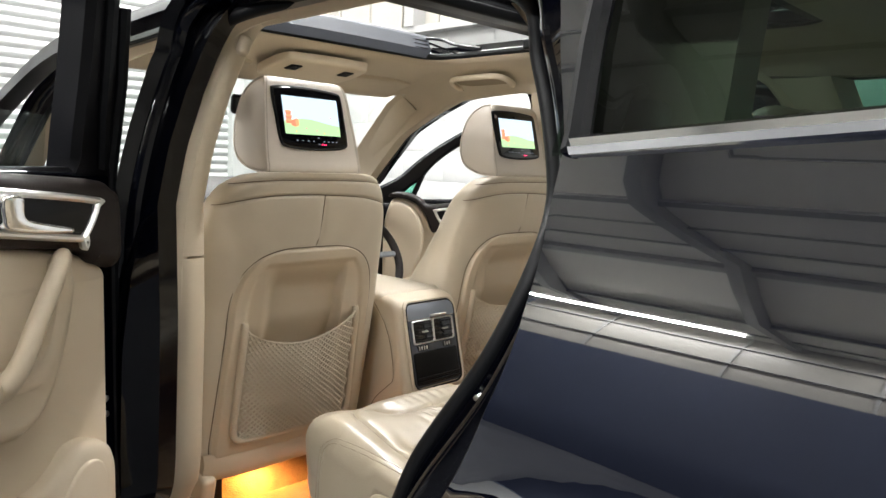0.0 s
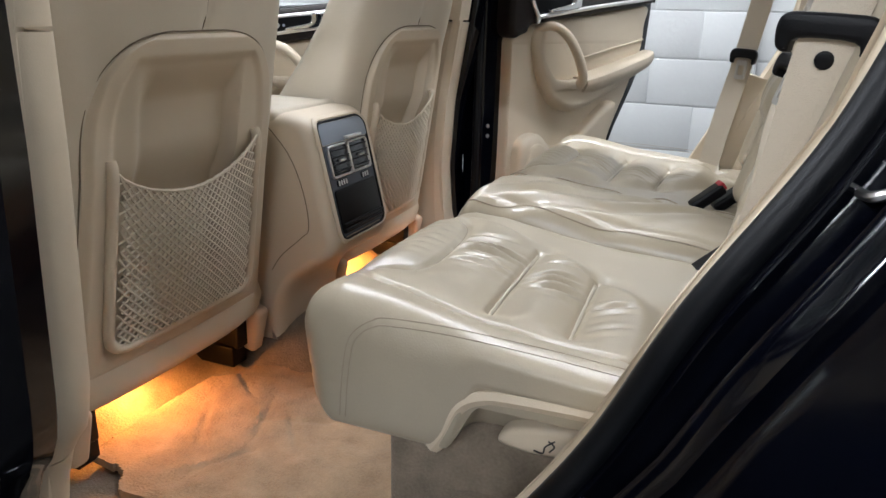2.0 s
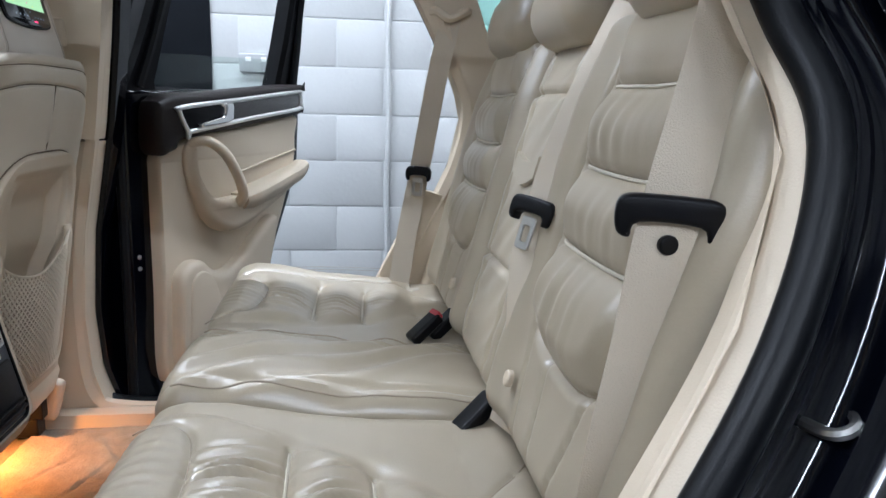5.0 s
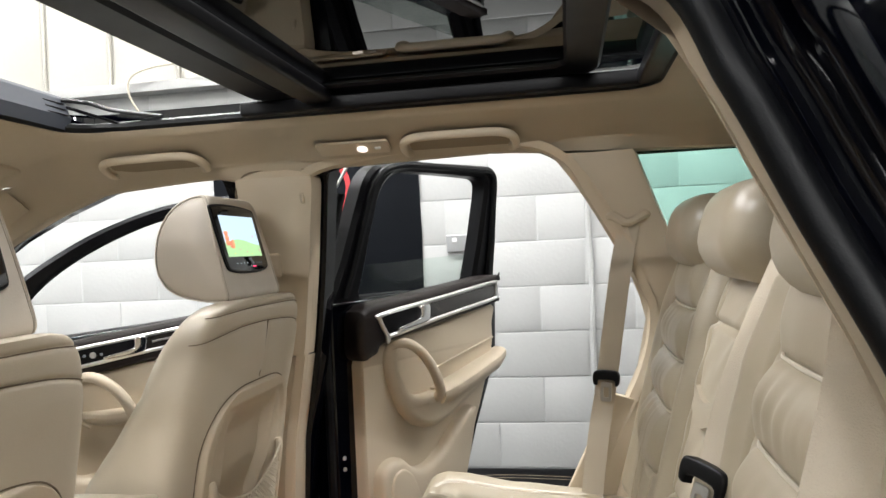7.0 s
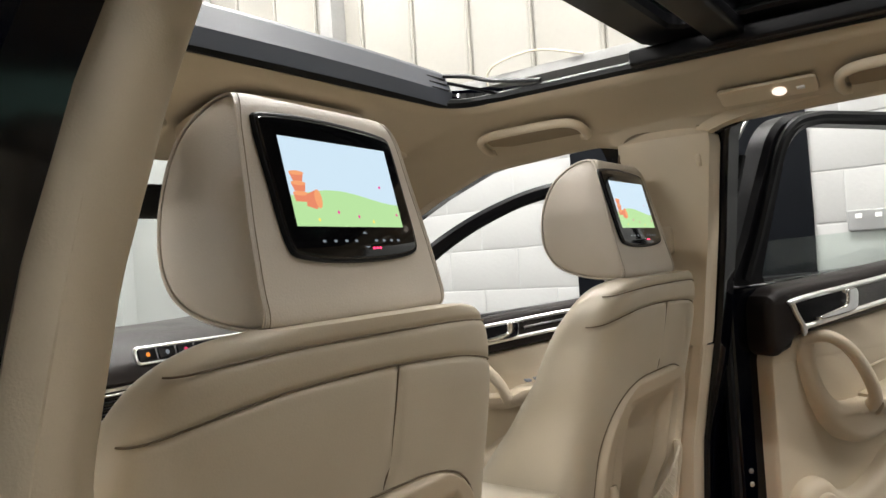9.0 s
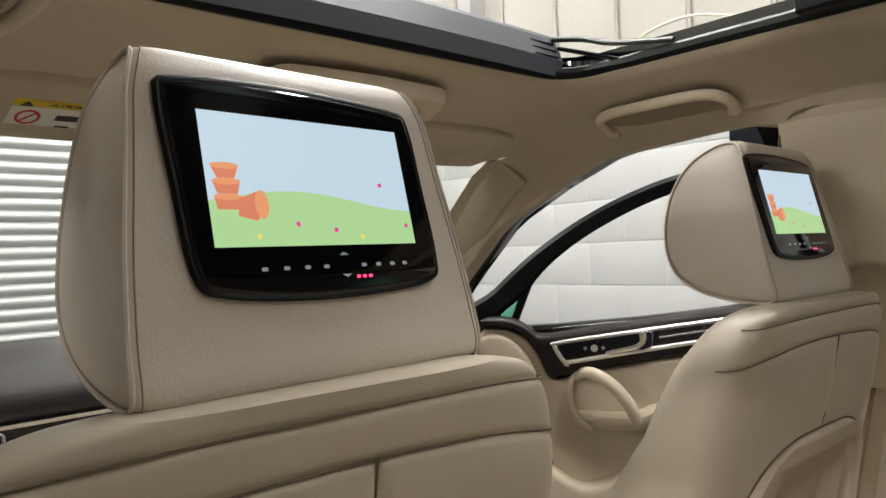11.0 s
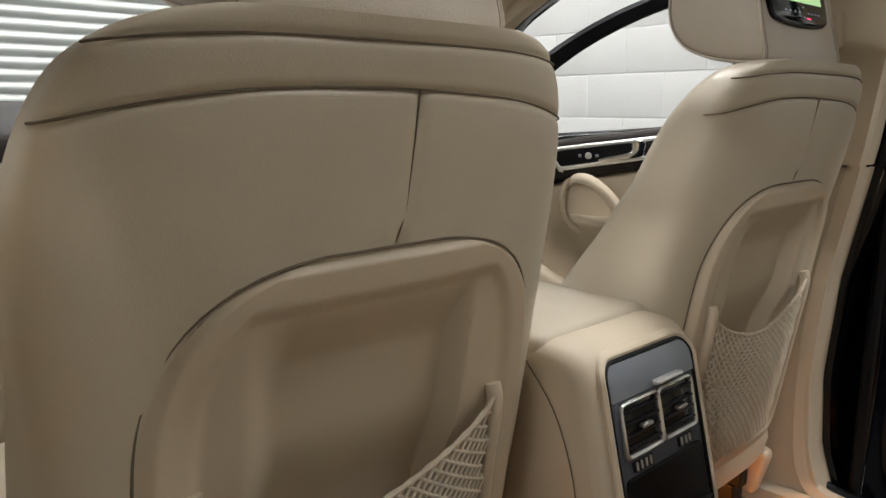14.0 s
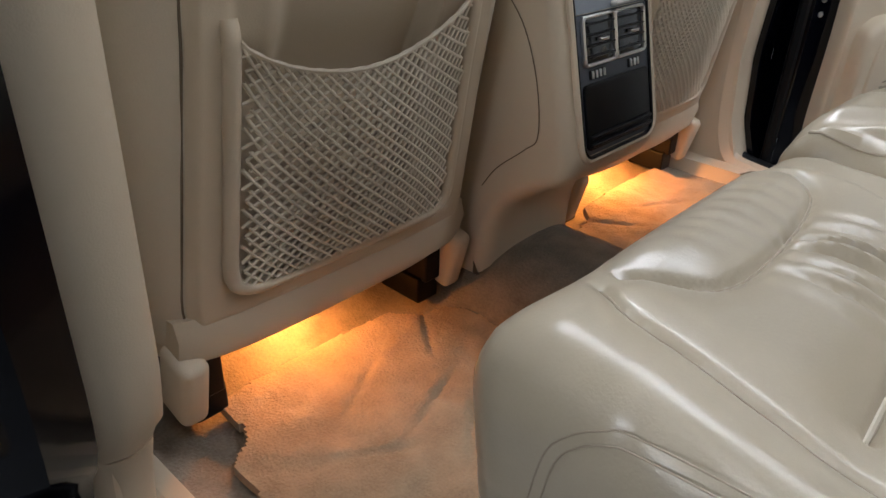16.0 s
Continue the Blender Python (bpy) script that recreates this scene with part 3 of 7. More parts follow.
    prof = [(0.65, 0.22), (0.65, 0.33), (0.68, 0.36), (0.74, 0.37), (0.83, 0.37), (0.89, 0.355), (0.905, 0.32), (0.905, 0.23)]
    loft(bm, [[(s * x, -1.37 + r * math.cos(a), 0.37 + r * math.sin(a)) for x, r in prof] for a in np.linspace(0, 2 * math.pi, 49)[:-1]], ring_closed=True)
    wheel = part("wheel", bm, RUBBER, car, "black tyre")
    bm = bmnew()
    prof = [(0.70, 0.03), (0.86, 0.05), (0.875, 0.1), (0.85, 0.2), (0.895, 0.235)]
    loft(bm, [[(s * x, -1.37 + r * math.cos(a), 0.37 + r * math.sin(a)) for x, r in prof] for a in np.linspace(0, 2 * math.pi, 41)[:-1]], ring_closed=True)
    part("rim", bm, STEEL, wheel)


GLASS_SMOKE_SIDE = glass("dark_tinted_glass", (0.10, 0.16, 0.13))
for s in (-1, 1):
    rear_quarter(s)

# sills and outer lower body between the wheels
for s in (-1, 1):
    bm = bmnew()
    loft(bm, [[(s * x, y, z) for x, z in ((0.70, 0.50), (0.72, 0.512), (0.80, 0.50), (0.86, 0.47), (0.885, 0.42), (0.88, 0.3), (0.80, 0.25), (0.70, 0.25))] for y in np.linspace(-1.05, 1.5, 12)], closed=True, caps=True)
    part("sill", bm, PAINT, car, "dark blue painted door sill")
    bm = bmnew()
    loft(bm, [[(s * x, y, z) for x, z in ((0.650, 0.470), (0.660, 0.508), (0.685, 0.516), (0.706, 0.508), (0.71, 0.47))] for y in np.linspace(-0.50, 1.1, 16)], closed=True, caps=True)
    part("sill_trim", bm, TRIM, car, "beige plastic sill trim")


def b_pillar(s):
    """Beige pillar trim in two pieces, belt slot and the dark outer pillar."""
    zs = np.linspace(0.5, 1.665, 40)
    near = s < 0
    back, side = (0.085, 0.065) if near else (0.0, 0.0)

    def rear(z):
        if near:
            return float(np.interp(z, [0.5, 0.6, 0.655, 0.69, 0.75, 1.05, 1.29, 1.46, 1.565, 1.62, 1.67], [0.045, 0.024, 0.004, -0.026, -0.038, -0.062, -0.078, -0.092, -0.095, -0.105, -0.13]))
        return float(np.interp(z, [0.5, 0.6, 0.75, 0.95, 1.21, 1.4, 1.54, 1.62, 1.67], [0.03, 0.06, 0.068, 0.05, 0.0, -0.03, -0.05, -0.062, -0.09]))

    def front(z):
        return -back + float(np.interp(z, [0.5, 0.75, 1.0, 1.2, 1.45, 1.58, 1.63, 1.67], [0.34, 0.30, 0.27, 0.24, 0.19, 0.165, 0.18, 0.21]))

    def inner(z):
        if near:
            return float(np.interp(z, [0.5, 0.75, 1.05, 1.28, 1.385, 1.483, 1.565, 1.62, 1.67], [0.688, 0.688, 0.692, 0.702, 0.684, 0.655, 0.622, 0.596, 0.565]))
        return float(np.interp(z, [0.5, 0.75, 0.95, 1.15, 1.21, 1.4, 1.6, 1.67], [0.685, 0.668, 0.652, 0.637, 0.632, 0.605, 0.565, 0.545]))

    for name, lo, hi, bulge in ((("pillar_foot_trim", 0.5, 0.642, 0.016),) if near else ()) + (("pillar_trim_lower", 0.645 if near else 0.5, 1.17, 0.012), ("pillar_trim_upper", 1.175, 1.675 if near else 1.628, 0.018),):
        bm = bmnew()
        rows = []
        for z in np.linspace(lo, hi, 26):
            r, f, x = rear(z), front(z), inner(z)
            if not near and hi > 1.3:
                top = 1 - math.sqrt(max(0.0, 1 - max(0.0, (z - 1.590) / 0.038) ** 2))
                r, f, x = r + 0.030 * top, f - 0.034 - 0.036 * top, x - 0.010 + 0.026 * top
            row = []
            for k in range(17):
                q = k / 16
                y = lerp(r, f, q)
                depth = bulge * (1 - abs(2 * q - 1) ** 3)
                row.append((s * (x + (0.010 if near else 0.02) - depth), y, z))
            if near:
                row += [(s * (x + 0.075), f + 0.006, z), (s * (x + 0.075), r + 0.01, z), (s * (x + 0.055), r - 0.008, z), (s * (x + 0.040), r - 0.0125, z), (s * (x + 0.024), r - 0.0095, z), (s * (x + 0.014), r - 0.004, z)]
            else:
                row += [(s * (x + 0.075), f + 0.006, z), (s * (x + 0.075), r - 0.006, z)]
            rows.append(row)
        loft(bm, rows, closed=True, caps=True)
        part(name, bm, TRIM, car, "beige plastic centre pillar trim")
    if not near:
        bm = bmnew()
        edge = [(inner(z) + 0.008, front(z) - 0.033, z) for z in np.linspace(1.18, 1.585, 14)]
        edge += [(0.583, 0.128, 1.606), (0.578, 0.112, 1.622), (0.577, 0.08, 1.630), (0.577, 0.03, 1.632), (0.580, -0.03, 1.630), (0.584, -0.05, 1.622)]
        tube(bm, smooth(edge, 60), 0.0022, 6)
        part("pillar_joint", bm, THREAD, car, "dark joint round the pillar cover")
    bm = bmnew()
    rows = []
    for z in zs:
        r, f, x = rear(z) - 0.02, front(z) + 0.02, inner(z) + 0.075
        xo = max(x + 0.03, body_x(z) - 0.045)
        rows.append([(s * x, r, z), (s * (x + 0.04), r - 0.01, z), (s * xo, r + 0.02, z), (s * xo, f - 0.03, z), (s * x, f, z)])
    loft(bm, rows, closed=True, caps=True)
    part("pillar_outer", bm, JAMB_PAINT, car, "dark blue painted centre pillar")
    # coat hook and front belt guide
    bm = bmnew()
    if near:
        softbox(bm, None, (0.026, 0.024, 0.042), 0.0115, (2, 2, 3), None, Matrix.Translation((-0.646, -0.112, 1.584)) @ Euler((0, radians(18), 0)).to_matrix().to_4x4())
    else:
        tube(bm, smooth([(0.60, -0.03, 1.575), (0.578, -0.032, 1.572), (0.575, -0.034, 1.555), (0.585, -0.034, 1.548)], 10), 0.006, 8)
    part("coat_hook", bm, TRIM, car)
    if s > 0:
        bm = bmnew()
        box(bm, (0.583, 0.035, 1.37), (0.605, 0.085, 1.43), 0.008)
        part("belt_guide", bm, TRIM, car)


for s in (-1, 1):
    b_pillar(s)


# roof lining with the sunroof opening
SUN = []
corner = rounded(-0.40, -0.84, 0.40, 0.435, 0.07, 8)
for k in range(len(corner)):
    (ua, va), (ub, vb) = corner[k], corner[(k + 1) % len(corner)]
    cuts = max(1, int(math.hypot(ub - ua, vb - va) / 0.06))
    SUN += [(ua + (ub - ua) * i / cuts, va + (vb - va) * i / cuts) for i in range(cuts)]


def lining():
    rows = []
    lip = offset2d(SUN, 0.0)
    rows.append([(u, v, 1.735) for u, v in lip])
    rows.append([(u, v, 1.716) for u, v in offset2d(SUN, -0.002)])
    rows.append([(u, v, 1.706) for u, v in offset2d(SUN, -0.012)])
    rows.append([(u, v, 1.700) for u, v in offset2d(SUN, -0.03)])
    far = []
    for u, v in SUN:
        if v > 0.36:
            far.append((u * 1.30, 0.80, 1.622))
        elif v < -0.76:
            far.append((u * 1.38, -1.75, 1.64))
        else:
            far.append((math.copysign(0.562, u), v, 1.645 if v < 0.2 else 1.645 - 0.05 * (v - 0.2)))
    base = rows[-1]
    for f in (0.25, 0.5, 0.75, 1.0):
        row = []
        for p, q in zip(base, far):
            z = lerp(p[2], q[2], f) + 0.012 * math.sin(math.pi * f)
            row.append((lerp(p[0], q[0], f), lerp(p[1], q[1], f), z))
        rows.append(row)
    return rows


bm = bmnew()
loft(bm, lining(), closed=True)
headliner = part("headliner", bm, LINING, car, "beige cloth roof lining round the sunroof opening")


def roof_rail(s):
    """Side lining from the roof down to the door openings and pillars."""
    bm = bmnew()
    ys = np.linspace(-1.75, 1.12, 60)
    rows = []
    for y in ys:
        zt = float(np.interp(y, [-1.75, 0.2, 0.45, 0.80, 1.12], [1.665, 1.668, 1.655, 1.615, 1.39]))
        zb = float(np.interp(y, [-1.75, -0.7, -0.5, -0.06, -0.03, 0.13, 0.16, 0.27, 0.52, 0.68, 0.86, 1.05, 1.12], [1.60, 1.625, 1.64, 1.63, 1.600, 1.600, 1.625, 1.622, 1.606, 1.55, 1.47, 1.315, 1.25]))
        xt = float(np.interp(y, [-1.75, 0.2, 0.8, 1.12], [0.52, 0.535, 0.53, 0.60]))
        xb = float(np.interp(y, [-1.75, -0.5, 0.3, 0.8, 1.12], [0.555, 0.575, 0.60, 0.63, 0.665]))
        rows.append([(s * xt, y, zt), (s * lerp(xt, xb, 0.35), y, lerp(zt, zb, 0.22)), (s * lerp(xt, xb, 0.75), y, lerp(zt, zb, 0.6)), (s * xb, y, zb), (s * (xb + 0.02), y, zb - 0.004), (s * (xb + 0.05), y, zb + 0.004), (s * (xb + 0.05), y, zt + 0.02)])
    loft(bm, rows)
    part("roof_rail_lining", bm, LINING, car, "beige lining along the roof rail and front pillar")
    # black outer edge of the roof and front door opening
    bm = bmnew()
    rows = []
    for y in ys:
        zb = float(np.interp(y, [-1.75, -0.7, -0.5, 0.1, 0.27, 0.52, 0.68, 0.86, 1.05, 1.12], [1.60, 1.625, 1.64, 1.632, 1.622, 1.606, 1.55, 1.47, 1.315, 1.25]))
        xb = float(np.interp(y, [-1.75, -0.5, 0.3, 0.8, 1.12], [0.555, 0.575, 0.60, 0.63, 0.665])) + 0.045
        rows.append([(s * xb, y, zb + 0.012), (s * (xb + 0.05), y, zb + 0.010), (s * (xb + 0.075), y, zb + 0.03), (s * (xb + 0.05), y, zb + 0.065), (s * (xb - 0.04), y, zb + 0.1)])
    loft(bm, rows)
    part("roof_side", bm, JAMB_PAINT, car, "dark blue painted roof side")
    bm = bmnew()
    tube(bm, [(r[0][0] + s * 0.012, r[0][1], r[0][2] + 0.004) for r in rows if r[0][1] > 0.16], 0.009, 8)
    part("front_door_seal", bm, RUBBER, car)


for s in (-1, 1):
    roof_rail(s)

# painted roof skin round the opening
bm = bmnew()
skin_far = [(math.copysign(0.66, u), v, 1.70) if -0.76 <= v <= 0.36 else ((u * 1.4, 0.82, 1.66) if v > 0.36 else (u * 1.4, -1.8, 1.70)) for u, v in SUN]
r0 = [(u, v, 1.742) for u, v in offset2d(SUN, -0.018)]
r1 = [(u, v, 1.762) for u, v in offset2d(SUN, -0.024)]
r2 = [(lerp(a[0], b[0], 0.45), lerp(a[1], b[1], 0.45), lerp(a[2], b[2], 0.45) + 0.016) for a, b in zip(r1, skin_far)]
loft(bm, [r0, r1, r2, skin_far], closed=True)
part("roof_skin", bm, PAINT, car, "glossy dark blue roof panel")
bm = bmnew()
tube(bm, [(u, v, 1.728) for u, v in offset2d(SUN, -0.006)], 0.012, 8, closed=True)
part("sunroof_seal", bm, RUBBER, car, "black rubber sunroof seal")

# wind deflector
bm = bmnew()
rows = []
for i in range(41):
    u = lerp(-0.375, 0.375, i / 40)
    yb = 0.425 - 0.012 * (1 - (u / 0.375) ** 2)
    rows.append([(u, yb, 1.722), (u, yb - 0.006, 1.75), (u, yb + 0.012, 1.792), (u, yb + 0.02, 1.800), (u, yb + 0.034, 1.797), (u, yb + 0.02, 1.73)])
loft(bm, rows, closed=True, caps=True)
deflector = part("wind_deflector", bm, DEFLECTOR_GREY, car, "raised grey plastic wind deflector", angle=18)
for s in (-1, 1):
    for k in range(3):
        bm = bmnew()
        box(bm, (s * 0.33 - 0.032, 0.4152 + 0.0055 * k, 1.752 + k * 0.013), (s * 0.33 + 0.032, 0.440, 1.7545 + k * 0.013), 0.0008)
        part("deflector_slot", bm, BLACK_PLASTIC, deflector)
for s in (-1, 1):
    bm = bmnew()
    tube(bm, smooth([(s * 0.365, 0.435, 1.79), (s * 0.395, 0.39, 1.785), (s * 0.40, 0.33, 1.765), (s * 0.405, 0.22, 1.745)], 16), 0.007, 8, flat=0.6)
    tube(bm, [(s * 0.375, 0.43, 1.775), (s * 0.40, 0.32, 1.735)], 0.004, 6)
    part("deflector_arm", bm, BLACK_PLASTIC, deflector)

# sliding glass, pushed back over the fixed one
sun_glass = part("sunroof_glass", (lambda b: (plate(b, rounded(-0.40, -0.72, 0.40, -0.01, 0.05), lambda u, v, w: (u, v, 1.796 - 0.012 * (u / 0.4) ** 2 + 0.02 * (0 - v) * 0 + w), 0.005, 0.002), b)[1])(bmnew()), GLASS_SMOKE, car, "smoked sliding sunroof glass")
sun_glass.visible_shadow = False
bm = bmnew()
frame_ring(bm, rounded(-0.41, -0.73, 0.41, 0.0, 0.05), rounded(-0.34, -0.66, 0.34, -0.075, 0.03), lambda u, v, w: (u, v, 1.790 - 0.012 * (u / 0.4) ** 2 - w), 0.022, 0.006)
part("glass_frame", bm, BLACK_PLASTIC, sun_glass)
bm = bmnew()
box(bm, (-0.42, -0.185, 1.735), (0.42, -0.125, 1.763), 0.008)
part("roof_cross_beam", bm, BLACK_PLASTIC, car, "black sunroof cross beam")
bm = bmnew()
plate(bm, rounded(-0.43, -1.60, 0.43, -0.15, 0.05), lambda u, v, w: (u, v, 1.766 + w), 0.005, 0.002)
g = part("fixed_roof_glass", bm, GLASS_SMOKE, car, "smoked fixed roof glass")
g.visible_shadow = False
for s in (-1, 1):
    bm = bmnew()
    box(bm, (s * 0.395 - 0.025, -0.84, 1.722), (s * 0.395 + 0.025, 0.02, 1.752), 0.006)
    part("sunroof_rail", bm, BLACK_PLASTIC, car)
bm = bmnew()
box(bm, (-0.40, -0.86, 1.722), (0.40, -0.80, 1.75), 0.006)
part("sunroof_rear_bar", bm, BLACK_PLASTIC, car)

# windscreen, header and rear closure
bm = bmnew()
sheet(bm, lambda u, v: (lerp(-0.66, 0.66, u) * lerp(0.86, 1.08, v), lerp(0.80, 1.50, v) + 0.10 * (1 - (2 * u - 1) ** 2), lerp(1.645, 1.20, v)), 20, 8)
g = part("windscreen", bm, GLASS_CLEAR, car, "clear windscreen")
g.visible_shadow = False
bm = bmnew()
loft(bm, [[(x, -1.95, 1.3), (x, -2.0, 0.9), (x, -2.02, 0.6)] for x in (-0.6, 0.6)])
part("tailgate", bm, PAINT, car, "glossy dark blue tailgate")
bm = bmnew()
sheet(bm, lambda u, v: (lerp(-0.58, 0.58, u), lerp(-1.75, -1.95, v) - 0.04 * (1 - (2 * u - 1) ** 2), lerp(1.68, 1.30, v)), 12, 4)
g = part("rear_window", bm, GLASS_CLEAR, car, "clear rear window")
g.visible_shadow = False


# ---- front seats ----
THREAD_LIGHT = surface("tan_thread", (0.33, 0.28, 0.21), 0.7, bump=0.0)


def super_ring(cx, cy, z, w, d, e, m=56):
    """A rounded rectangle as a ring of evenly spread points."""
    out = []
    for k in range(m):
        f = (4.0 * k / m + 0.5) % 4.0
        side, q = int(f), 2 * (f - int(f)) - 1
        sx, sy = ((1, q), (-q, 1), (-1, -q), (q, -1))[side]
        n = (abs(sx) ** e + abs(sy) ** e) ** (1 / e)
        out.append((cx + w * sx / n, cy + d * sy / n, z))
    return out


BACK_Z = [0.60, 0.66, 0.75, 0.90, 1.05, 1.16, 1.24, 1.285, 1.315, 1.331, 1.338]
BACK_W = [0.225, 0.242, 0.252, 0.258, 0.256, 0.247, 0.232, 0.216, 0.193, 0.165, 0.13]
BACK_D = [0.06, 0.075, 0.085, 0.088, 0.085, 0.08, 0.071, 0.061, 0.051, 0.041, 0.028]


BACK_LINE = np.array(smooth(list(zip(BACK_Z, BACK_W, BACK_D)), 220))


def back_w(z):
    return float(np.interp(z, BACK_LINE[:, 0], BACK_LINE[:, 1]))


def back_face(z):
    """y of the middle of the seat's rear face."""
    return 0.046 - 0.165 * (z - 0.99) - 0.05 * max(0, z - 1.05) + 0.03 * max(0, z - 1.25)


def back_d(z):
    return float(np.interp(z, BACK_LINE[:, 0], BACK_LINE[:, 2]))


def back_y(x, z):
    w, d = back_w(z), back_d(z)
    f = min(0.999, abs(x) / w)
    return back_face(z) + d - d * (1 - f ** 3.6) ** (1 / 3.6)


def panel_half(z):
    """Half width of the hard back panel."""
    if z < 0.70:
        return 0.216 * (1 - max(0, (0.70 - z) / 0.052) ** 5 * 0.10)
    if z < 0.97:
        return 0.216 + (0.70 - z) * 0.05
    f = min(1.0, (z - 0.97) / 0.193)
    return 0.2025 * (1 - f ** 3.2) ** (1 / 3.2)


def step(a, b, x):
    f = max(0.0, min(1.0, (x - a) / (b - a)))
    return f * f * (3 - 2 * f)


def seam_z(x):
    return 1.280 + 0.008 * math.cos(x * 9 + 0.3) - 0.010 * max(0, (abs(x) - 0.1) / 0.1) ** 2


def top_seam(x):
    return 1.3215 - 0.010 * (x / 0.2) ** 4


def vert_seam(z):
    return 0.012 - 0.007 * max(0.0, (1.20 - z) / 0.035) ** 2


def front_seat(cx, label):
    seat = thing("front_seat", label, "car seat", "front seats")
    side_out = -1 if cx < 0 else 1
    L = lambda x, y, z: (cx + x, y, z)
    wide = lambda x, z: x + side_out * 0.024 * max(0.0, side_out * x / back_w(z)) * step(1.02, 1.22, z)
    # backrest
    bm = bmnew()
    zz = list(np.linspace(0.60, 1.15, 60)) + list(np.linspace(1.152, 1.338, 104))
    rows = []
    for z in zz:
        w, d = back_w(z), back_d(z)
        ring = super_ring(cx, back_face(z) + d, z, w, d, 3.6, 260)
        out = []
        wing = float(np.interp(z, [0.60, 0.90, 1.0, 1.08, 1.17, 1.33], [2.5, 2.3, 2.0, 1.45, 1.0, 1.0]))
        for x, y, q in ring:
            g = 0.0
            if y > back_face(z) + d:
                y = back_face(z) + d + (y - back_face(z) - d) * wing
            if y < back_face(z) + d:
                lx = x - cx
                if 0.655 < q < 1.155:
                    sunk = 0.05 * step(0.013, 0.030, min(panel_half(q) - abs(lx), q - 0.655, 1.158 - q))
                else:
                    sunk = 0.0
                g = 0.0032 * math.exp(-((q - seam_z(lx)) / 0.0035) ** 2) + 0.0026 * math.exp(-((q - top_seam(lx)) / 0.0035) ** 2)
                g += 0.0012 * math.exp(-((q - seam_z(lx)) / 0.014) ** 2) + 0.0008 * math.exp(-((q - top_seam(lx)) / 0.010) ** 2)
                if 1.155 < q < seam_z(lx):
                    g += 0.0032 * math.exp(-((lx - vert_seam(q)) / 0.004) ** 2) + 0.0012 * math.exp(-((lx - vert_seam(q)) / 0.018) ** 2)
                g += sunk
            x += side_out * 0.024 * max(0.0, side_out * (x - cx) / w) * step(1.02, 1.22, z) * (1 - 0.3 * step(1.3, 1.338, z))
            out.append((x, y + g + 0.0015 * nz(x, q, y, 14), q))
        rows.append(out)
    loft(bm, rows, closed=True, caps=True)
    part("backrest", bm, LEATHER, seat, "cream leather backrest")
    # seams
    bm = bmnew()
    for line, half, sink in ((seam_z, 0.2195, 0.0036), (top_seam, 0.198, 0.0027)):
        pts = []
        for k in range(121):
            f = k / 30 - 2.0
            sx, sy = max(-1.0, min(1.0, f / 1.5)), -1.0 + max(0.0, abs(f) - 1.5) * 1.6
            n = (abs(sx) ** 3.6 + abs(sy) ** 3.6) ** (1 / 3.6)
            z = line(half * sx / n)
            w, d = back_w(z), back_d(z)
            turn = step(0.85, 1.0, abs(sx) / n)
            x, y = w * sx / n, back_face(z) + d + d * sy / n
            pts.append(L(wide(x, z) + math.copysign(0.0004 * turn, x), y + sink * (1 - turn), z))
        tube(bm, pts, 0.0010, 6)
    tube(bm, [L(vert_seam(z), back_y(vert_seam(z), z) + 0.0036, z) for z in np.linspace(seam_z(0.022), 1.165, 24)], 0.0010, 6)
    part("seam", bm, THREAD, seat)
    # lower cushion, valance, rails
    bm = bmnew()
    softbox(bm, None, (0.50, 0.50, 0.17), 0.05, (10, 10, 4), None, Matrix.Translation((cx, 0.42, 0.745)))
    part("seat_cushion", bm, LEATHER, seat, "cream leather seat cushion")
    bm = bmnew()
    prof = [(0.095, 0.672), (0.088, 0.648), (0.098, 0.615), (0.135, 0.60), (0.20, 0.605), (0.20, 0.66)]
    loft(bm, [[L(x, y + 0.02 * (abs(x) / 0.23) ** 6, z) for y, z in prof] for x in np.linspace(-0.232, 0.232, 25)], closed=True, caps=True)
    part("lower_valance", bm, TRIM, seat, "beige plastic lower cover")
    for q in (-1, 1):
        bm = bmnew()
        box(bm, (cx + q * 0.19 - 0.022, 0.14, 0.50), (cx + q * 0.19 + 0.022, 0.62, 0.545), 0.004)
        box(bm, (cx + q * 0.19 - 0.016, 0.13, 0.54), (cx + q * 0.19 + 0.016, 0.50, 0.62), 0.004)
        part("seat_rail", bm, BLACK_PLASTIC, seat, "black steel seat rail")
        bm = bmnew()
        softbox(bm, None, (0.036, 0.06, 0.10), 0.012, (2, 2, 3), None, Matrix.Translation((cx + q * 0.222, 0.135, 0.575)) @ Euler((0.25, 0, 0)).to_matrix().to_4x4())
        part("rail_cover", bm, TRIM, seat, "beige plastic rail cover")
        bm = bmnew()
        softbox(bm, None, (0.04, 0.34, 0.15), 0.018, (2, 6, 3), None, Matrix.Translation((cx + q * 0.262, 0.36, 0.66)))
        part("side_cover", bm, TRIM, seat, "beige plastic seat side cover")
    # lamp under the seat
    bm = bmnew()
    box(bm, (cx - 0.03 - 0.02, 0.205, 0.588), (cx - 0.03 + 0.02, 0.228, 0.6), 0.003)
    part("foot_light", bm, AMBER_GLOW, seat, "lit amber footwell light")
    # hard back panel
    bm = bmnew()
    rows = []
    nz_rows = 120
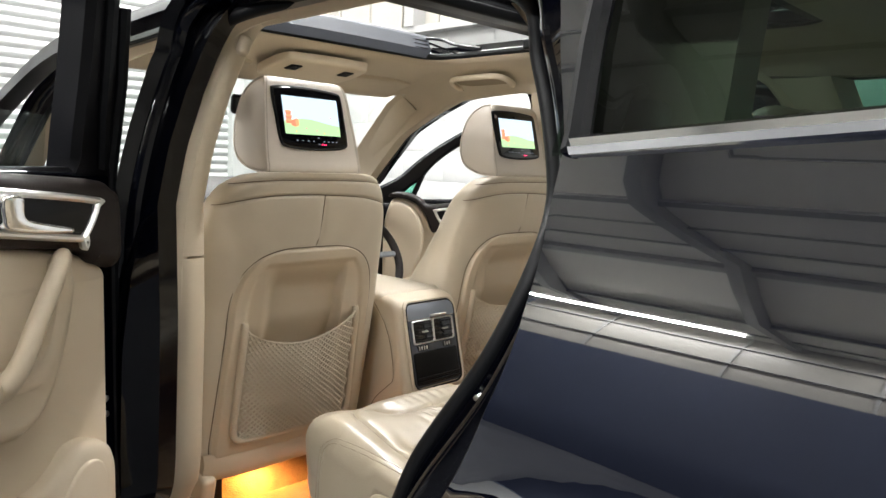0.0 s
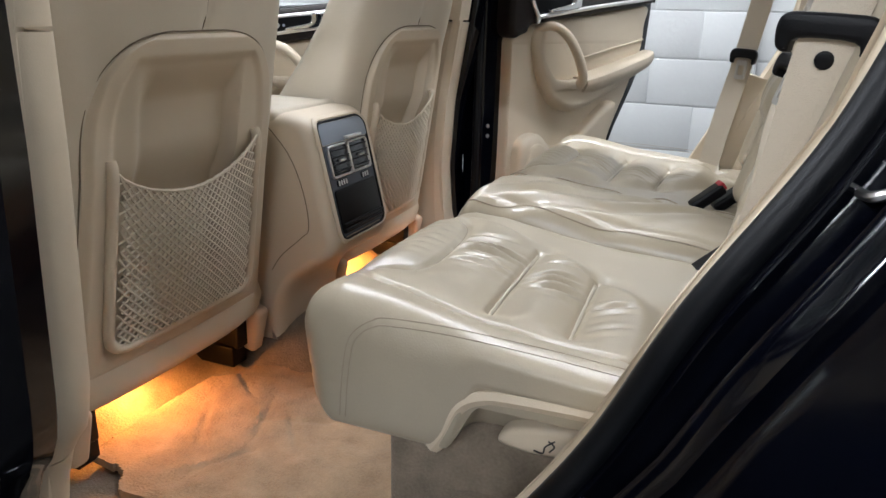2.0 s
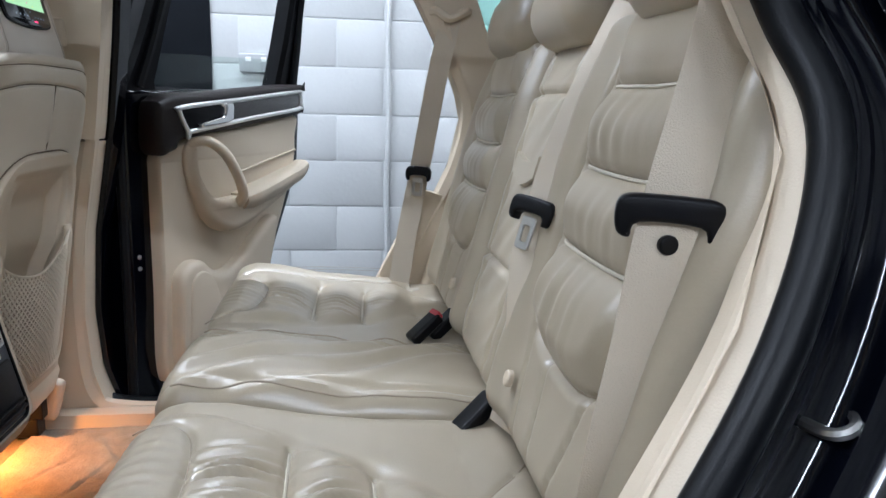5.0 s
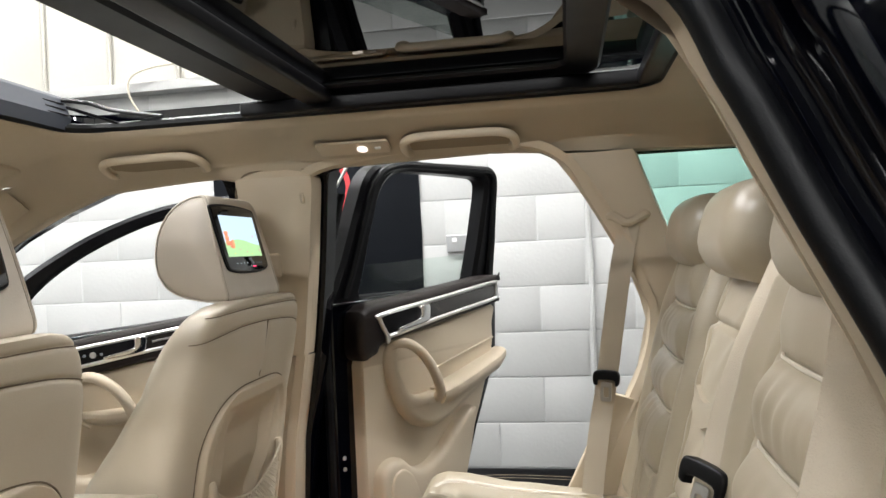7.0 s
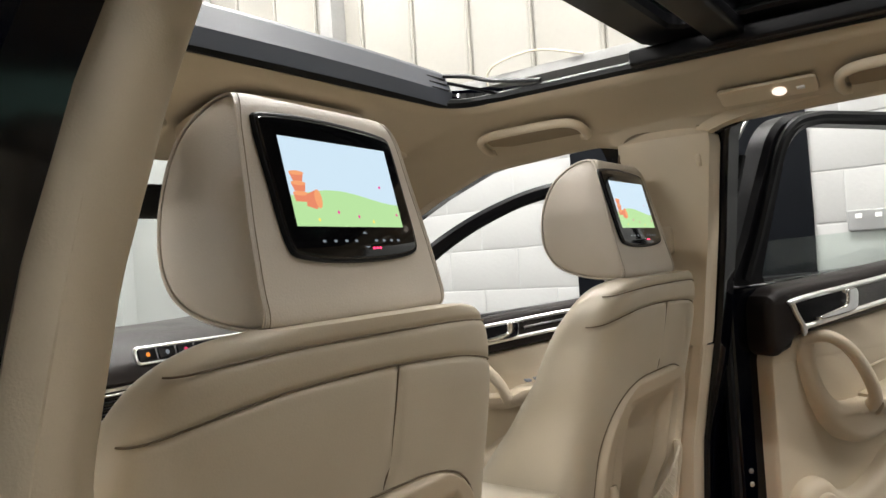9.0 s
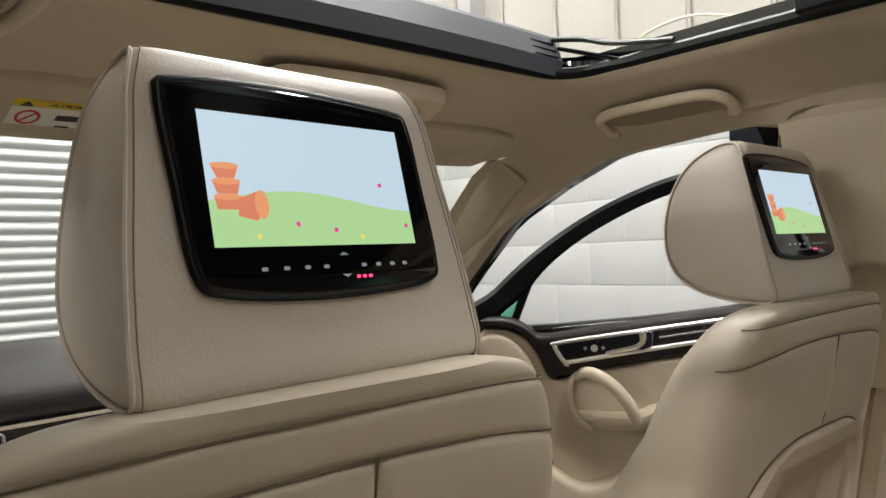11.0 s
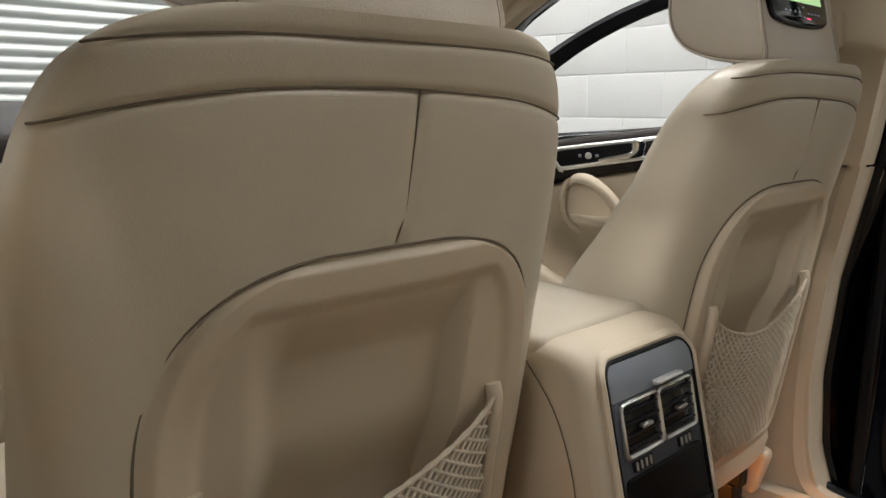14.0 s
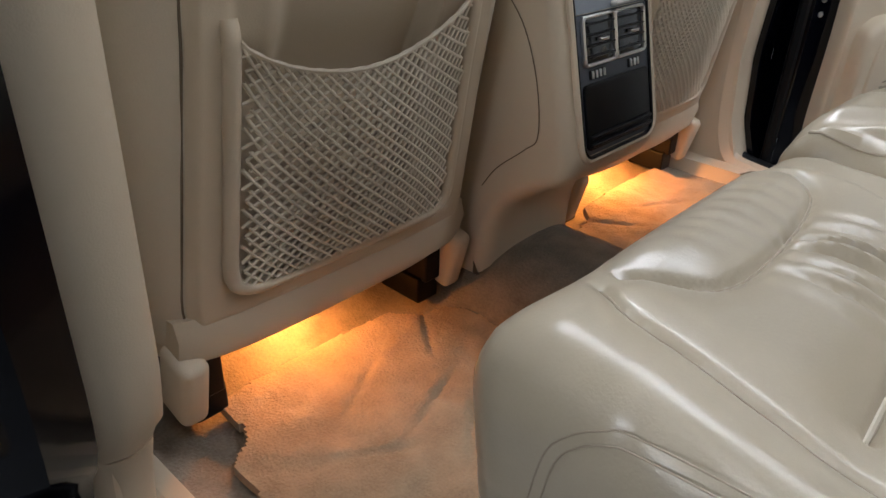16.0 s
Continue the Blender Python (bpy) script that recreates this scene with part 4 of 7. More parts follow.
    for j in range(nz_rows + 1):
        f = j / nz_rows
        z = lerp(0.652, 1.1625, 1 - (1 - f) ** 1.5 if f > 0.0 else 0)
        hw = max(0.012, panel_half(z))
        row = []
        for i in range(141):
            t = i / 70 - 1
            t = math.copysign(1 - (1 - abs(t)) ** 1.25, t)
            x = hw * t
            edge = min(hw - abs(x), (z - 0.652), max(0.0, (1.1625 - z)) * (1.0 if abs(x) < hw * 0.9 else 1))
            rise = 0.012 * step(-0.001, 0.010, edge) - 0.006 * step(0.030, 0.046, edge)
            inx = step(-0.126, -0.082, x) * (1 - step(0.094, 0.110, x)) if z > 0.70 else 0
            rec = inx * (1 - step(1.06, 1.125, z)) * step(0.705, 0.775, z)
            rise -= lerp(0.046, 0.026, step(0.90, 1.0, z)) * rec
            rise -= 0.020 * (1 - rec) * step(-0.164, -0.148, x) * (1 - step(0.132, 0.146, x)) * step(0.703, 0.716, z) * (1 - step(0.90, 0.985, z))
            row.append(L(x, back_y(x * 0.9, min(z, 1.2)) - rise + 0.004, z))
        rows.append(row)
    loft(bm, rows)
    part("back_panel", bm, TRIM, seat, "beige plastic seat back panel with a recess")
    bm = bmnew()
    hz = list(np.linspace(0.66, 1.14, 50)) + list(1.14 + 0.022 * np.sin(np.linspace(0, math.pi / 2, 16)))
    rim = [(-panel_half(z) - 0.002, z) for z in hz]
    rim += [(-x, z) for x, z in rim[::-1]]
    tube(bm, [L(x, back_y(x, z) - 0.0002, z + 0.001) for x, z in rim], 0.0014, 6)
    part("panel_gap", bm, THREAD, seat, "dark joint round the back panel")
    # net pocket
    face = lambda x, z: back_y(x * 0.9, z) - 0.012
    bm = bmnew()
    rim_line = [(-0.168, 0.994), (-0.169, 0.97), (-0.171, 0.88), (-0.174, 0.78), (-0.175, 0.735), (-0.171, 0.712), (-0.155, 0.700), (-0.12, 0.697), (0.0, 0.697), (0.11, 0.697), (0.138, 0.700), (0.153, 0.712), (0.157, 0.735), (0.155, 0.80), (0.151, 0.90), (0.150, 0.975), (0.150, 0.998)]
    ends = len(rim_line) - 1
    tube(bm, smooth([L(x, face(x, z) + (0.006 if k in (0, ends) else -0.001), z) for k, (x, z) in enumerate(rim_line)], 110), 0.0086, 10)
    part("net_frame", bm, TRIM, seat, "beige plastic frame round the net pocket")
    top = lambda u: 0.975 - 0.052 * (1 - (2 * u - 1) ** 2) ** 0.8 + 0.012 * u
    def net_point(u, v):
        x = lerp(-0.163, 0.144, u) * lerp(1.03, 1.0, v)
        z = lerp(0.704, top(u), v)
        bulge = 0.020 * math.sin(math.pi * u) * (0.25 + 0.75 * math.sin(math.pi * min(1, v * 0.9 + 0.05)))
        sag = 0.008 * math.sin(u * 9 + v * 4) * math.sin(math.pi * u) * v
        return L(x, face(x, z) - 0.004 - bulge - 0.3 * sag, z)
    bm = bmnew()
    count = 21
    for k in range(-count, count + 1):
        for d in (1, -1):
            pts = []
            for i in range(25):
                v = i / 24
                u = (k / count + v * 0.85) if d > 0 else (k / count + (1 - v) * 0.85)
                if 0 <= u <= 1:
                    pts.append(net_point(u, v))
            if len(pts) > 1:
                tube(bm, pts, 0.0021, 5, caps=False)
    net = part("pocket_net", bm, NETTING, seat, "cream stretch net pocket", angle=80)
    bm = bmnew()
    tube(bm, [net_point(u, 1.0) for u in np.linspace(0, 1, 40)], lambda f: 0.0028 + 0.0006 * math.sin(f * 160), 6)
    part("net_hem", bm, NETTING, net)
    # headrest: flat sloping back, rounded front, flat piped sides
    hx, mx = cx + (0.0055 if cx < 0 else 0.016), cx + 0.005
    yaw = 0.06 if cx < 0 else 0.0
    rest_y = lambda x, z: 0.046 + 0.24 * (z - 1.4695) + yaw * (x - mx)
    wide = 0.0035 if cx < 0 else -0.004
    rest_w = lambda z: wide + lerp(0.1335, 0.117, step(1.36, 1.56, z)) - 0.011 * max(0.0, (z - 1.512) / 0.044) ** 2
    rear_line = [(0.046 + 0.24 * (z - 1.4695), z) for z in np.linspace(1.350, 1.530, 14)]
    front_line = [(0.0668, 1.545), (0.079, 1.5555), (0.105, 1.552), (0.138, 1.532), (0.164, 1.496), (0.175, 1.452), (0.172, 1.405), (0.156, 1.372), (0.130, 1.353), (0.094, 1.341), (0.056, 1.335), (0.028, 1.334), (0.0185, 1.339)]
    loop = [(float(p[0]), float(p[1])) for p in smooth(rear_line + front_line, 108, closed=True)]
    mid_y, mid_z = 0.092, 1.442

    EDGE = [(0.952, -0.0022), (0.960, -0.0042), (0.964, -0.0026), (0.972, -0.0010), (0.981, -0.0022), (0.990, -0.0060), (0.997, -0.0125), (1.0, -0.022)]

    def rest_ring(side, k, out):
        pts = []
        for y, z in loop:
            y2, z2 = mid_y + (y - mid_y) * k, mid_z + (z - mid_z) * k
            x = hx + side * (rest_w(z2) + out)
            pts.append((x, y2 + yaw * (x - mx) + 0.0007 * nz(x, y2, z2, 24), z2))
        return pts

    bm = bmnew()
    rows = [rest_ring(-1, k, 0.009 * (1 - k * k) - 0.0012) for k in (0.02, 0.15, 0.3, 0.45, 0.6, 0.75, 0.87, 0.93)]
    rows += [rest_ring(-1, k, o) for k, o in EDGE]
    across = []
    for f in np.linspace(-1, 1, 27)[1:-1]:
        pts = []
        for y, z in loop:
            x = hx + f * (rest_w(z) - 0.022)
            puff = 0.004 * (1 - f * f) * (1 if y > mid_y else 0)
            pts.append((x, y + puff + yaw * (x - mx) + 0.0007 * nz(x, y, z, 24), z))
        across.append(pts)
    rows += across
    rows += [rest_ring(1, k, o) for k, o in EDGE[::-1]]
    rows += [rest_ring(1, k, 0.009 * (1 - k * k) - 0.0012) for k in (0.93, 0.87, 0.75, 0.6, 0.45, 0.3, 0.15, 0.02)]
    loft(bm, rows, closed=True, caps=True)
    head = part("headrest", bm, HEAD_LEATHER, seat, "grey cream leather headrest")
    for q in (-1, 1):
        bm = bmnew()
        tube(bm, rest_ring(q, 0.971, 0.0), 0.0018, 6, closed=True)
        part("headrest_piping", bm, HEAD_LEATHER, head)
        bm = bmnew()
        tube(bm, rest_ring(q, 0.9905, -0.0052), 0.0006, 5, closed=True)
        part("headrest_seam", bm, THREAD_LIGHT, head)
    for q in (-1, 1):
        bm = bmnew()
        tube(bm, [(hx + q * 0.055, 0.075, 1.30), (hx + q * 0.055, 0.085, 1.36)], 0.006, 10)
        part("headrest_post", bm, CHROME, seat, "chrome headrest post")
    # monitor set in the headrest
    def hp(u, v, w):
        z = 1.4665 + v
        return (mx + u, rest_y(mx + u, z) - w, z)
    def bez(g):
        b = smooth([(-0.102, 0.054), (-0.094, 0.064), (-0.04, 0.0675), (0.02, 0.0665), (0.083, 0.0615), (0.096, 0.052), (0.099, 0.0), (0.1005, -0.052), (0.092, -0.0660), (0.045, -0.0720), (-0.02, -0.0730), (-0.076, -0.068), (-0.093, -0.056), (-0.0985, 0.0)], 64, closed=True)
        return offset2d(b, g)
    bm = bmnew()
    plate(bm, bez(0.0), hp, 0.006, 0.003)
    mon = part("monitor", bm, BLACK_GLOSS, seat, "gloss black headrest monitor, screen lit")
    bm = bmnew()
    frame_ring(bm, bez(-0.0035), bez(0.0015), hp, 0.0045, 0.0015)
    part("monitor_rim", bm, BLACK_PLASTIC, mon)
    scr = lambda d: (lambda u, v, w: hp(u, v + 0.0030, w + 0.0062 + d))
    def flat(name, loop, material, d, lab=""):
        b = bmnew()
        b.faces.new([b.verts.new(scr(d)(u, v, 0)) for u, v in loop])
        return part(name, b, material, mon, lab)
    SW, SH = 0.0815, 0.0435
    hill = lambda u: -0.013 + 0.006 * math.cos(u * 30 + 0.6)
    us = np.linspace(-SW, SW, 24)
    flat("screen_sky", [(u, hill(u)) for u in us] + [(SW, SH), (-SW, SH)], SKY_SCREEN, 0.0, "pale blue lit screen area")
    flat("screen_grass", [(-SW, -SH), (SW, -SH)] + [(u, hill(u)) for u in us[::-1]], GRASS_SCREEN, 0.0, "pale green lit screen area")
    oval = lambda cu, cv, a, b, n=14: [(cu + a * math.cos(2 * math.pi * k / n), cv + b * math.sin(2 * math.pi * k / n)) for k in range(n)]
    for k in range(3):
        flat("screen_pot", [(-0.076 + 0.001 * k, -0.020 + k * 0.010), (-0.060 - 0.001 * k, -0.020 + k * 0.010), (-0.0585, -0.012 + k * 0.010), (-0.0775, -0.012 + k * 0.010)], POT_SCREEN, 0.0003)
        flat("screen_pot_rim", oval(-0.068, -0.012 + k * 0.010, 0.010, 0.0022), POT_RIM_SCREEN, 0.0005)
    flat("screen_pot", [(-0.063, -0.024), (-0.05, -0.027), (-0.042, -0.018), (-0.048, -0.008), (-0.061, -0.013)], POT_SCREEN, 0.0007)
    flat("screen_pot_rim", oval(-0.0455, -0.0165, 0.005, 0.0095), POT_RIM_SCREEN, 0.0009)
    for cu, cv in ((0.056, 0.0), (0.075, -0.03), (-0.05, -0.037), (0.01, -0.033), (0.032, -0.038), (-0.02, -0.029)):
        flat("screen_flower", oval(cu, cv, 0.0018, 0.0018, 8), YELLOW_SCREEN if cv < -0.035 else PINK_SCREEN, 0.0003)
    for k, cu in enumerate((-0.05, -0.034, -0.018, -0.003, 0.029, 0.042, 0.055, 0.067)):
        b = bmnew()
        plate(b, rounded(cu - 0.0022, -0.0575 + 0.0005, cu + 0.0022, -0.0545, 0.0008, 2), lambda u, v, w: hp(u, v + 0.001, w + 0.0061), 0.0003, 0.0001)
        part("touch_key", b, ICON_GLOW, mon)
    for cv in (-0.0475, -0.0605):
        b = bmnew()
        plate(b, [(0.009, cv), (0.017, cv), (0.013, cv + (0.0022 if cv > -0.05 else -0.0022))], lambda u, v, w: hp(u, v, w + 0.0061), 0.0003, 0.0001)
        part("touch_key", b, ICON_GLOW, mon)
    for k in range(3):
        b = bmnew()
        plate(b, oval(0.0225 + k * 0.0052, -0.0625, 0.0018, 0.0012, 8), lambda u, v, w: hp(u, v, w + 0.0061), 0.0003, 0.0001)
        part("status_light", b, RED_GLOW, mon, "red status light")
    return seat


front_seat(-0.383, "cream leather front passenger seat with headrest monitor and net pocket")
front_seat(0.388, "cream leather driver seat with headrest monitor and net pocket")


# ---- centre console ----
console = thing("centre_console", "beige centre console with rear air vents and storage bin", "console")
CPROF = smooth([(0.95, 0.985), (0.50, 0.99), (0.16, 1.0), (0.07, 1.005), (0.03, 0.998), (0.008, 0.975), (-0.006, 0.93), (-0.022, 0.86), (-0.040, 0.785), (-0.044, 0.755), (-0.030, 0.725), (0.01, 0.70), (0.06, 0.66), (0.085, 0.61), (0.09, 0.50)], 90)
bm = bmnew()
rows = []
for x in (-0.118, -0.117, -0.112, -0.102, -0.085, 0.0, 0.085, 0.102, 0.112, 0.117, 0.118):
    inset = 0.022 * (1 - math.sqrt(max(0, 1 - max(0, (abs(x) - 0.092) / 0.026) ** 2)))
    flat2 = [(p[0], p[1]) for p in CPROF] + [(0.95, 0.50)]
    q = offset2d(flat2, -inset if sum(flat2[i][0] * flat2[(i + 1) % len(flat2)][1] - flat2[(i + 1) % len(flat2)][0] * flat2[i][1] for i in range(len(flat2))) < -9 else inset)
    rows.append([(x * (1 + 0.06 * (1.0 - z)), y, z) for y, z in q])
loft(bm, rows, closed=True, caps=True)
part("console_body", bm, TRIM, console, "beige plastic console body")
bm = bmnew()
softbox(bm, None, (0.232, 0.34, 0.045), 0.018, (10, 12, 2), lambda x, y, z: (x, y, z + 0.002 * nz(x, y, 0, 25)), Matrix.Translation((0, 0.245, 0.989)))
part("armrest_lid", bm, LEATHER, console, "cream leather armrest lid")
for s in (-1, 1):
    bm = bmnew()
    tube(bm, smooth([(s * 0.1195, 0.10, 0.985), (s * 0.1205, 0.05, 0.93), (s * 0.1215, 0.02, 0.86), (s * 0.1225, 0.01, 0.79), (s * 0.1225, 0.03, 0.765), (s * 0.1235, 0.075, 0.725), (s * 0.124, 0.10, 0.69)], 40), 0.0008, 6)
    part("console_seam", bm, THREAD, console)
cl = [(p[0], p[1]) for p in CPROF]


def con(u, v, w):
    """A place on the rear face: u across, v up from the bottom edge along the face, w outwards."""
    z = v
    ys = [p[0] for p in cl if p[0] < 0.06 and p[1] > 0.74]
    zs = [p[1] for p in cl if p[0] < 0.06 and p[1] > 0.74]
    order = np.argsort(zs)
    y = float(np.interp(z, np.array(zs)[order], np.array(ys)[order]))
    return (u, y - w, z + 0.25 * w)


PANEL = rounded(-0.090, 0.762, 0.090, 0.986, 0.022, 8)
bm = bmnew()
frame_ring(bm, offset2d(PANEL, -0.0105), offset2d(PANEL, -0.0025), con, 0.007, 0.003)
part("panel_surround", bm, TRIM, console, "beige raised surround of the rear panel")
bm = bmnew()
frame_ring(bm, offset2d(PANEL, -0.003), offset2d(PANEL, 0.0015), con, 0.0055, 0.0015)
part("panel_rim", bm, BLACK_PLASTIC, console, "black rim of the rear panel")


def face_sheet(lo, hi, u0, u1, w, material, name, label="", owner=console):
    b = bmnew()
    rws = [[con(lerp(u0, u1, i / 10), lerp(lo, hi, j / 8), w) for i in range(11)] for j in range(9)]
    rws = [[con(lerp(u0, u1, i / 10), lo, -0.01) for i in range(11)]] + rws + [[con(lerp(u0, u1, i / 10), hi, -0.01) for i in range(11)]]
    loft(b, rws)
    return part(name, b, material, owner, label)


face_sheet(0.9455, 0.984, -0.088, 0.088, 0.0042, GUNMETAL, "upper_panel", "gunmetal plastic upper panel")
face_sheet(0.766, 0.9440, -0.088, 0.088, 0.0020, DEFLECTOR_GREY, "dark_panel", "dark grey plastic panel behind the vents")
bm = bmnew()
plate(bm, rounded(-0.082, 0.772, 0.082, 0.858, 0.008, 5), lambda u, v, w: con(u, v, w + 0.002), 0.0035, 0.0015)
part("storage_bin", bm, BLACK_PLASTIC, console, "gloss black storage bin front")
for v0 in (0.776, 0.7865):
    bm = bmnew()
    plate(bm, rounded(-0.080, v0, 0.080, v0 + 0.0055, 0.002, 3), lambda u, v, w: con(u, v, w + 0.0052), 0.005, 0.002)
    part("bin_lip", bm, BLACK_PLASTIC, console, "ribbed black lip of the bin")
bm = bmnew()
plate(bm, rounded(-0.006, 0.9475, 0.050, 0.9535, 0.002), lambda u, v, w: con(u, v, w + 0.0045), 0.010, 0.003)
part("panel_handle", bm, CHROME, console, "chrome pull handle")
for c in (-0.0385, 0.0385):
    bm = bmnew()
    frame_ring(bm, rounded(c - 0.0395, 0.879, c + 0.0395, 0.9425, 0.007), rounded(c - 0.0352, 0.8832, c + 0.0352, 0.9385, 0.005), con, 0.0080, 0.0022)
    vent = part("air_vent", bm, CHROME, console, "chrome framed air vent with black slats")
    b = bmnew()
    plate(b, rounded(c - 0.036, 0.8825, c + 0.036, 0.939, 0.005), lambda u, v, w: con(u, v, w + 0.0021), 0.0009, 0.0003)
    part("vent_well", b, BLACK_GLOSS, vent)
    for k in range(4):
        b = bmnew()
        box(b, (-0.0345, -0.003, -0.0013), (0.0345, 0.003, 0.0013), 0.0009, Matrix.Translation(con(c, 0.8910 + k * 0.0134, 0.0045)) @ Euler((-0.25, 0, 0)).to_matrix().to_4x4())
        part("slat", b, BLACK_PLASTIC, vent)
    b = bmnew()
    box(b, (-0.010, -0.005, -0.0022), (0.010, 0.002, 0.0022), 0.001, Matrix.Translation(con(c + 0.004, 0.9112, 0.006)))
    part("vent_slider", b, CHROME, vent, "chrome vent slider")
for c, count in ((-0.045, 4), (0.052, 3)):
    b = bmnew()
    plate(b, rounded(c - 0.020, 0.8625, c + 0.020 - (4 - count) * 0.008, 0.8745, 0.0015, 3), lambda u, v, w: con(u, v, w + 0.0022), 0.0018, 0.0006)
    pod = part("switch_pod", b, BLACK_PLASTIC, console)
    for k in range(count):
        b = bmnew()
        u0 = c - 0.0145 + k * 0.0092
        plate(b, rounded(u0 - 0.0017, 0.8635, u0 + 0.0017, 0.8735, 0.0008, 2), lambda u, v, w: con(u, v, w + 0.0040), 0.0022, 0.0008)
        part("switch_key", b, CHROME, pod)


import functools
# ---- floor and mats ----
def floor_z(x, y):
    tunnel = 0.085 * math.exp(-(abs(x) / 0.15) ** 4)
    riser = 0.12 * step(0.165, 0.36, y)
    return 0.478 + max(tunnel, riser * (1 if abs(x) < 0.6 else 0.6)) + 0.19 * (1 - step(-0.50, -0.42, y)) + 0.002 * nz(x, y, 0, 18) + 0.002 * nz(x, y, 2, 60)


bm = bmnew()
sheet(bm, lambda u, v: (lerp(-0.70, 0.70, u), lerp(-0.95, 1.15, v), floor_z(lerp(-0.70, 0.70, u), lerp(-0.95, 1.15, v))), 90, 110)
part("floor_carpet", bm, CARPET, car, "beige cut pile floor carpet")


def floor_mat(s, label):
    mat = thing("floor_mat", label, "floor mat", "rear floor mats")
    loop = [(-0.590, 0.070), (-0.575, 0.072), (-0.560, 0.10), (-0.562, 0.158), (-0.40, 0.164), (-0.262, 0.152), (-0.235, 0.122), (-0.185, 0.112), (-0.165, 0.085), (-0.16, 0.0), (-0.165, -0.42), (-0.60, -0.42), (-0.61, -0.1), (-0.605, 0.05)]
    dense = []
    for i, p in enumerate(loop):
        q = loop[(i + 1) % len(loop)]
        for k in range(6):
            dense.append((lerp(p[0], q[0], k / 6), lerp(p[1], q[1], k / 6)))
    b = bmnew()
    # a gridded sheet clipped to the outline, so that it can crease
    from_in = lambda x, y: sum(((dense[i][1] > y) != (dense[i - 1][1] > y)) and (x < (dense[i - 1][0] - dense[i][0]) * (y - dense[i][1]) / (dense[i - 1][1] - dense[i][1]) + dense[i][0]) for i in range(len(dense))) % 2 == 1
    def hz(x, y):
        crease = 0.0
        for ax, ay, bx, by in ((-0.47, 0.02, -0.33, 0.10), (-0.44, -0.06, -0.27, 0.0), (-0.30, 0.02, -0.22, 0.13), (-0.40, -0.13, -0.30, -0.05), (-0.52, -0.02, -0.42, -0.08), (-0.36, 0.0, -0.30, -0.16)):
            dx, dy = bx - ax, by - ay
            f = max(0, min(1, ((x - ax) * dx + (y - ay) * dy) / (dx * dx + dy * dy)))
            d = math.hypot(x - ax - f * dx, y - ay - f * dy)
            crease += 0.0035 * math.exp(-(d / 0.005) ** 2) * math.sin(math.pi * f) ** 0.5
        return 0.500 + 0.010 * nz(x, y, 3, 7) * 0.6 + 0.004 * nz(x, y, 1, 26) + 0.0014 * nz(x, y, 2, 130) - crease + 0.006 * step(0.10, 0.16, y)
    n = 110
    grid = {}
    for i in range(n):
        for j in range(n + 30):
            x, y = lerp(-0.615, -0.155, i / (n - 1)), lerp(-0.42, 0.20, j / (n + 29))
            if from_in(x, y):
                grid[i, j] = b.verts.new((x * -s if s > 0 else x, y, hz(x, y)))
    for (i, j), v in list(grid.items()):
        q = [grid.get(k) for k in ((i, j), (i + 1, j), (i + 1, j + 1), (i, j + 1))]
        if all(q):
            b.faces.new(q)
    geo = bmesh.ops.extrude_face_region(b, geom=b.faces[:])
    for v in geo["geom"]:
        if isinstance(v, bmesh.types.BMVert):
            v.co.z -= 0.014
    part("mat_top", b, MAT_PILE, mat, "beige pile mat with creases")


floor_mat(-1, "creased beige carpet floor mat in the rear footwell")
floor_mat(1, "beige carpet floor mat in the far rear footwell")


# ---- rear bench ----
bench = thing("rear_bench", "cream leather rear bench with wrinkled cushions", "car seat")


SPANS = {}


def line_dist(x, y, pts):
    key = id(pts)
    if key not in SPANS:
        a = np.array(pts[:-1], float)
        d = np.array(pts[1:], float) - a
        SPANS[key] = (a, d, (d * d).sum(1) + 1e-12, pts)
    a, d, q, _ = SPANS[key]
    px, py = x - a[:, 0], y - a[:, 1]
    f = np.clip((px * d[:, 0] + py * d[:, 1]) / q, 0, 1)
    return math.sqrt(float(((px - f * d[:, 0]) ** 2 + (py - f * d[:, 1]) ** 2).min()))


# seams on the left outer cushion, in plan
FRONT_SEAM = smooth([(-0.506, -0.335), (-0.470, -0.384), (-0.40, -0.393), (-0.285, -0.380), (-0.243, -0.350), (-0.230, -0.300)], 40)
SIDE_SEAM = smooth([(-0.535, -0.335), (-0.555, -0.37), (-0.562, -0.44), (-0.572, -0.58), (-0.570, -0.72)], 30)
CROSS_1 = [(-0.273, -0.492), (-0.33, -0.493), (-0.40, -0.4945), (-0.46, -0.496), (-0.518, -0.498)]
CROSS_2 = [(-0.317, -0.589), (-0.37, -0.591), (-0.42, -0.593), (-0.47, -0.595), (-0.522, -0.598)]
PAD_EDGE = smooth([(-0.195, -0.30), (-0.20, -0.38), (-0.229, -0.481), (-0.279, -0.574), (-0.339, -0.650), (-0.401, -0.691), (-0.489, -0.706), (-0.575, -0.702)], 40)
ROLL_1 = [(-0.375, -0.700), (-0.32, -0.75), (-0.262, -0.795)]
ROLL_2 = [(-0.535, -0.712), (-0.49, -0.755), (-0.442, -0.795)]
RAW = [FRONT_SEAM, SIDE_SEAM, CROSS_1, CROSS_2, PAD_EDGE, ROLL_1, ROLL_2]
SEAMS = [[(float(p[0]), float(p[1])) for p in q] for q in RAW]
OX = 0.385


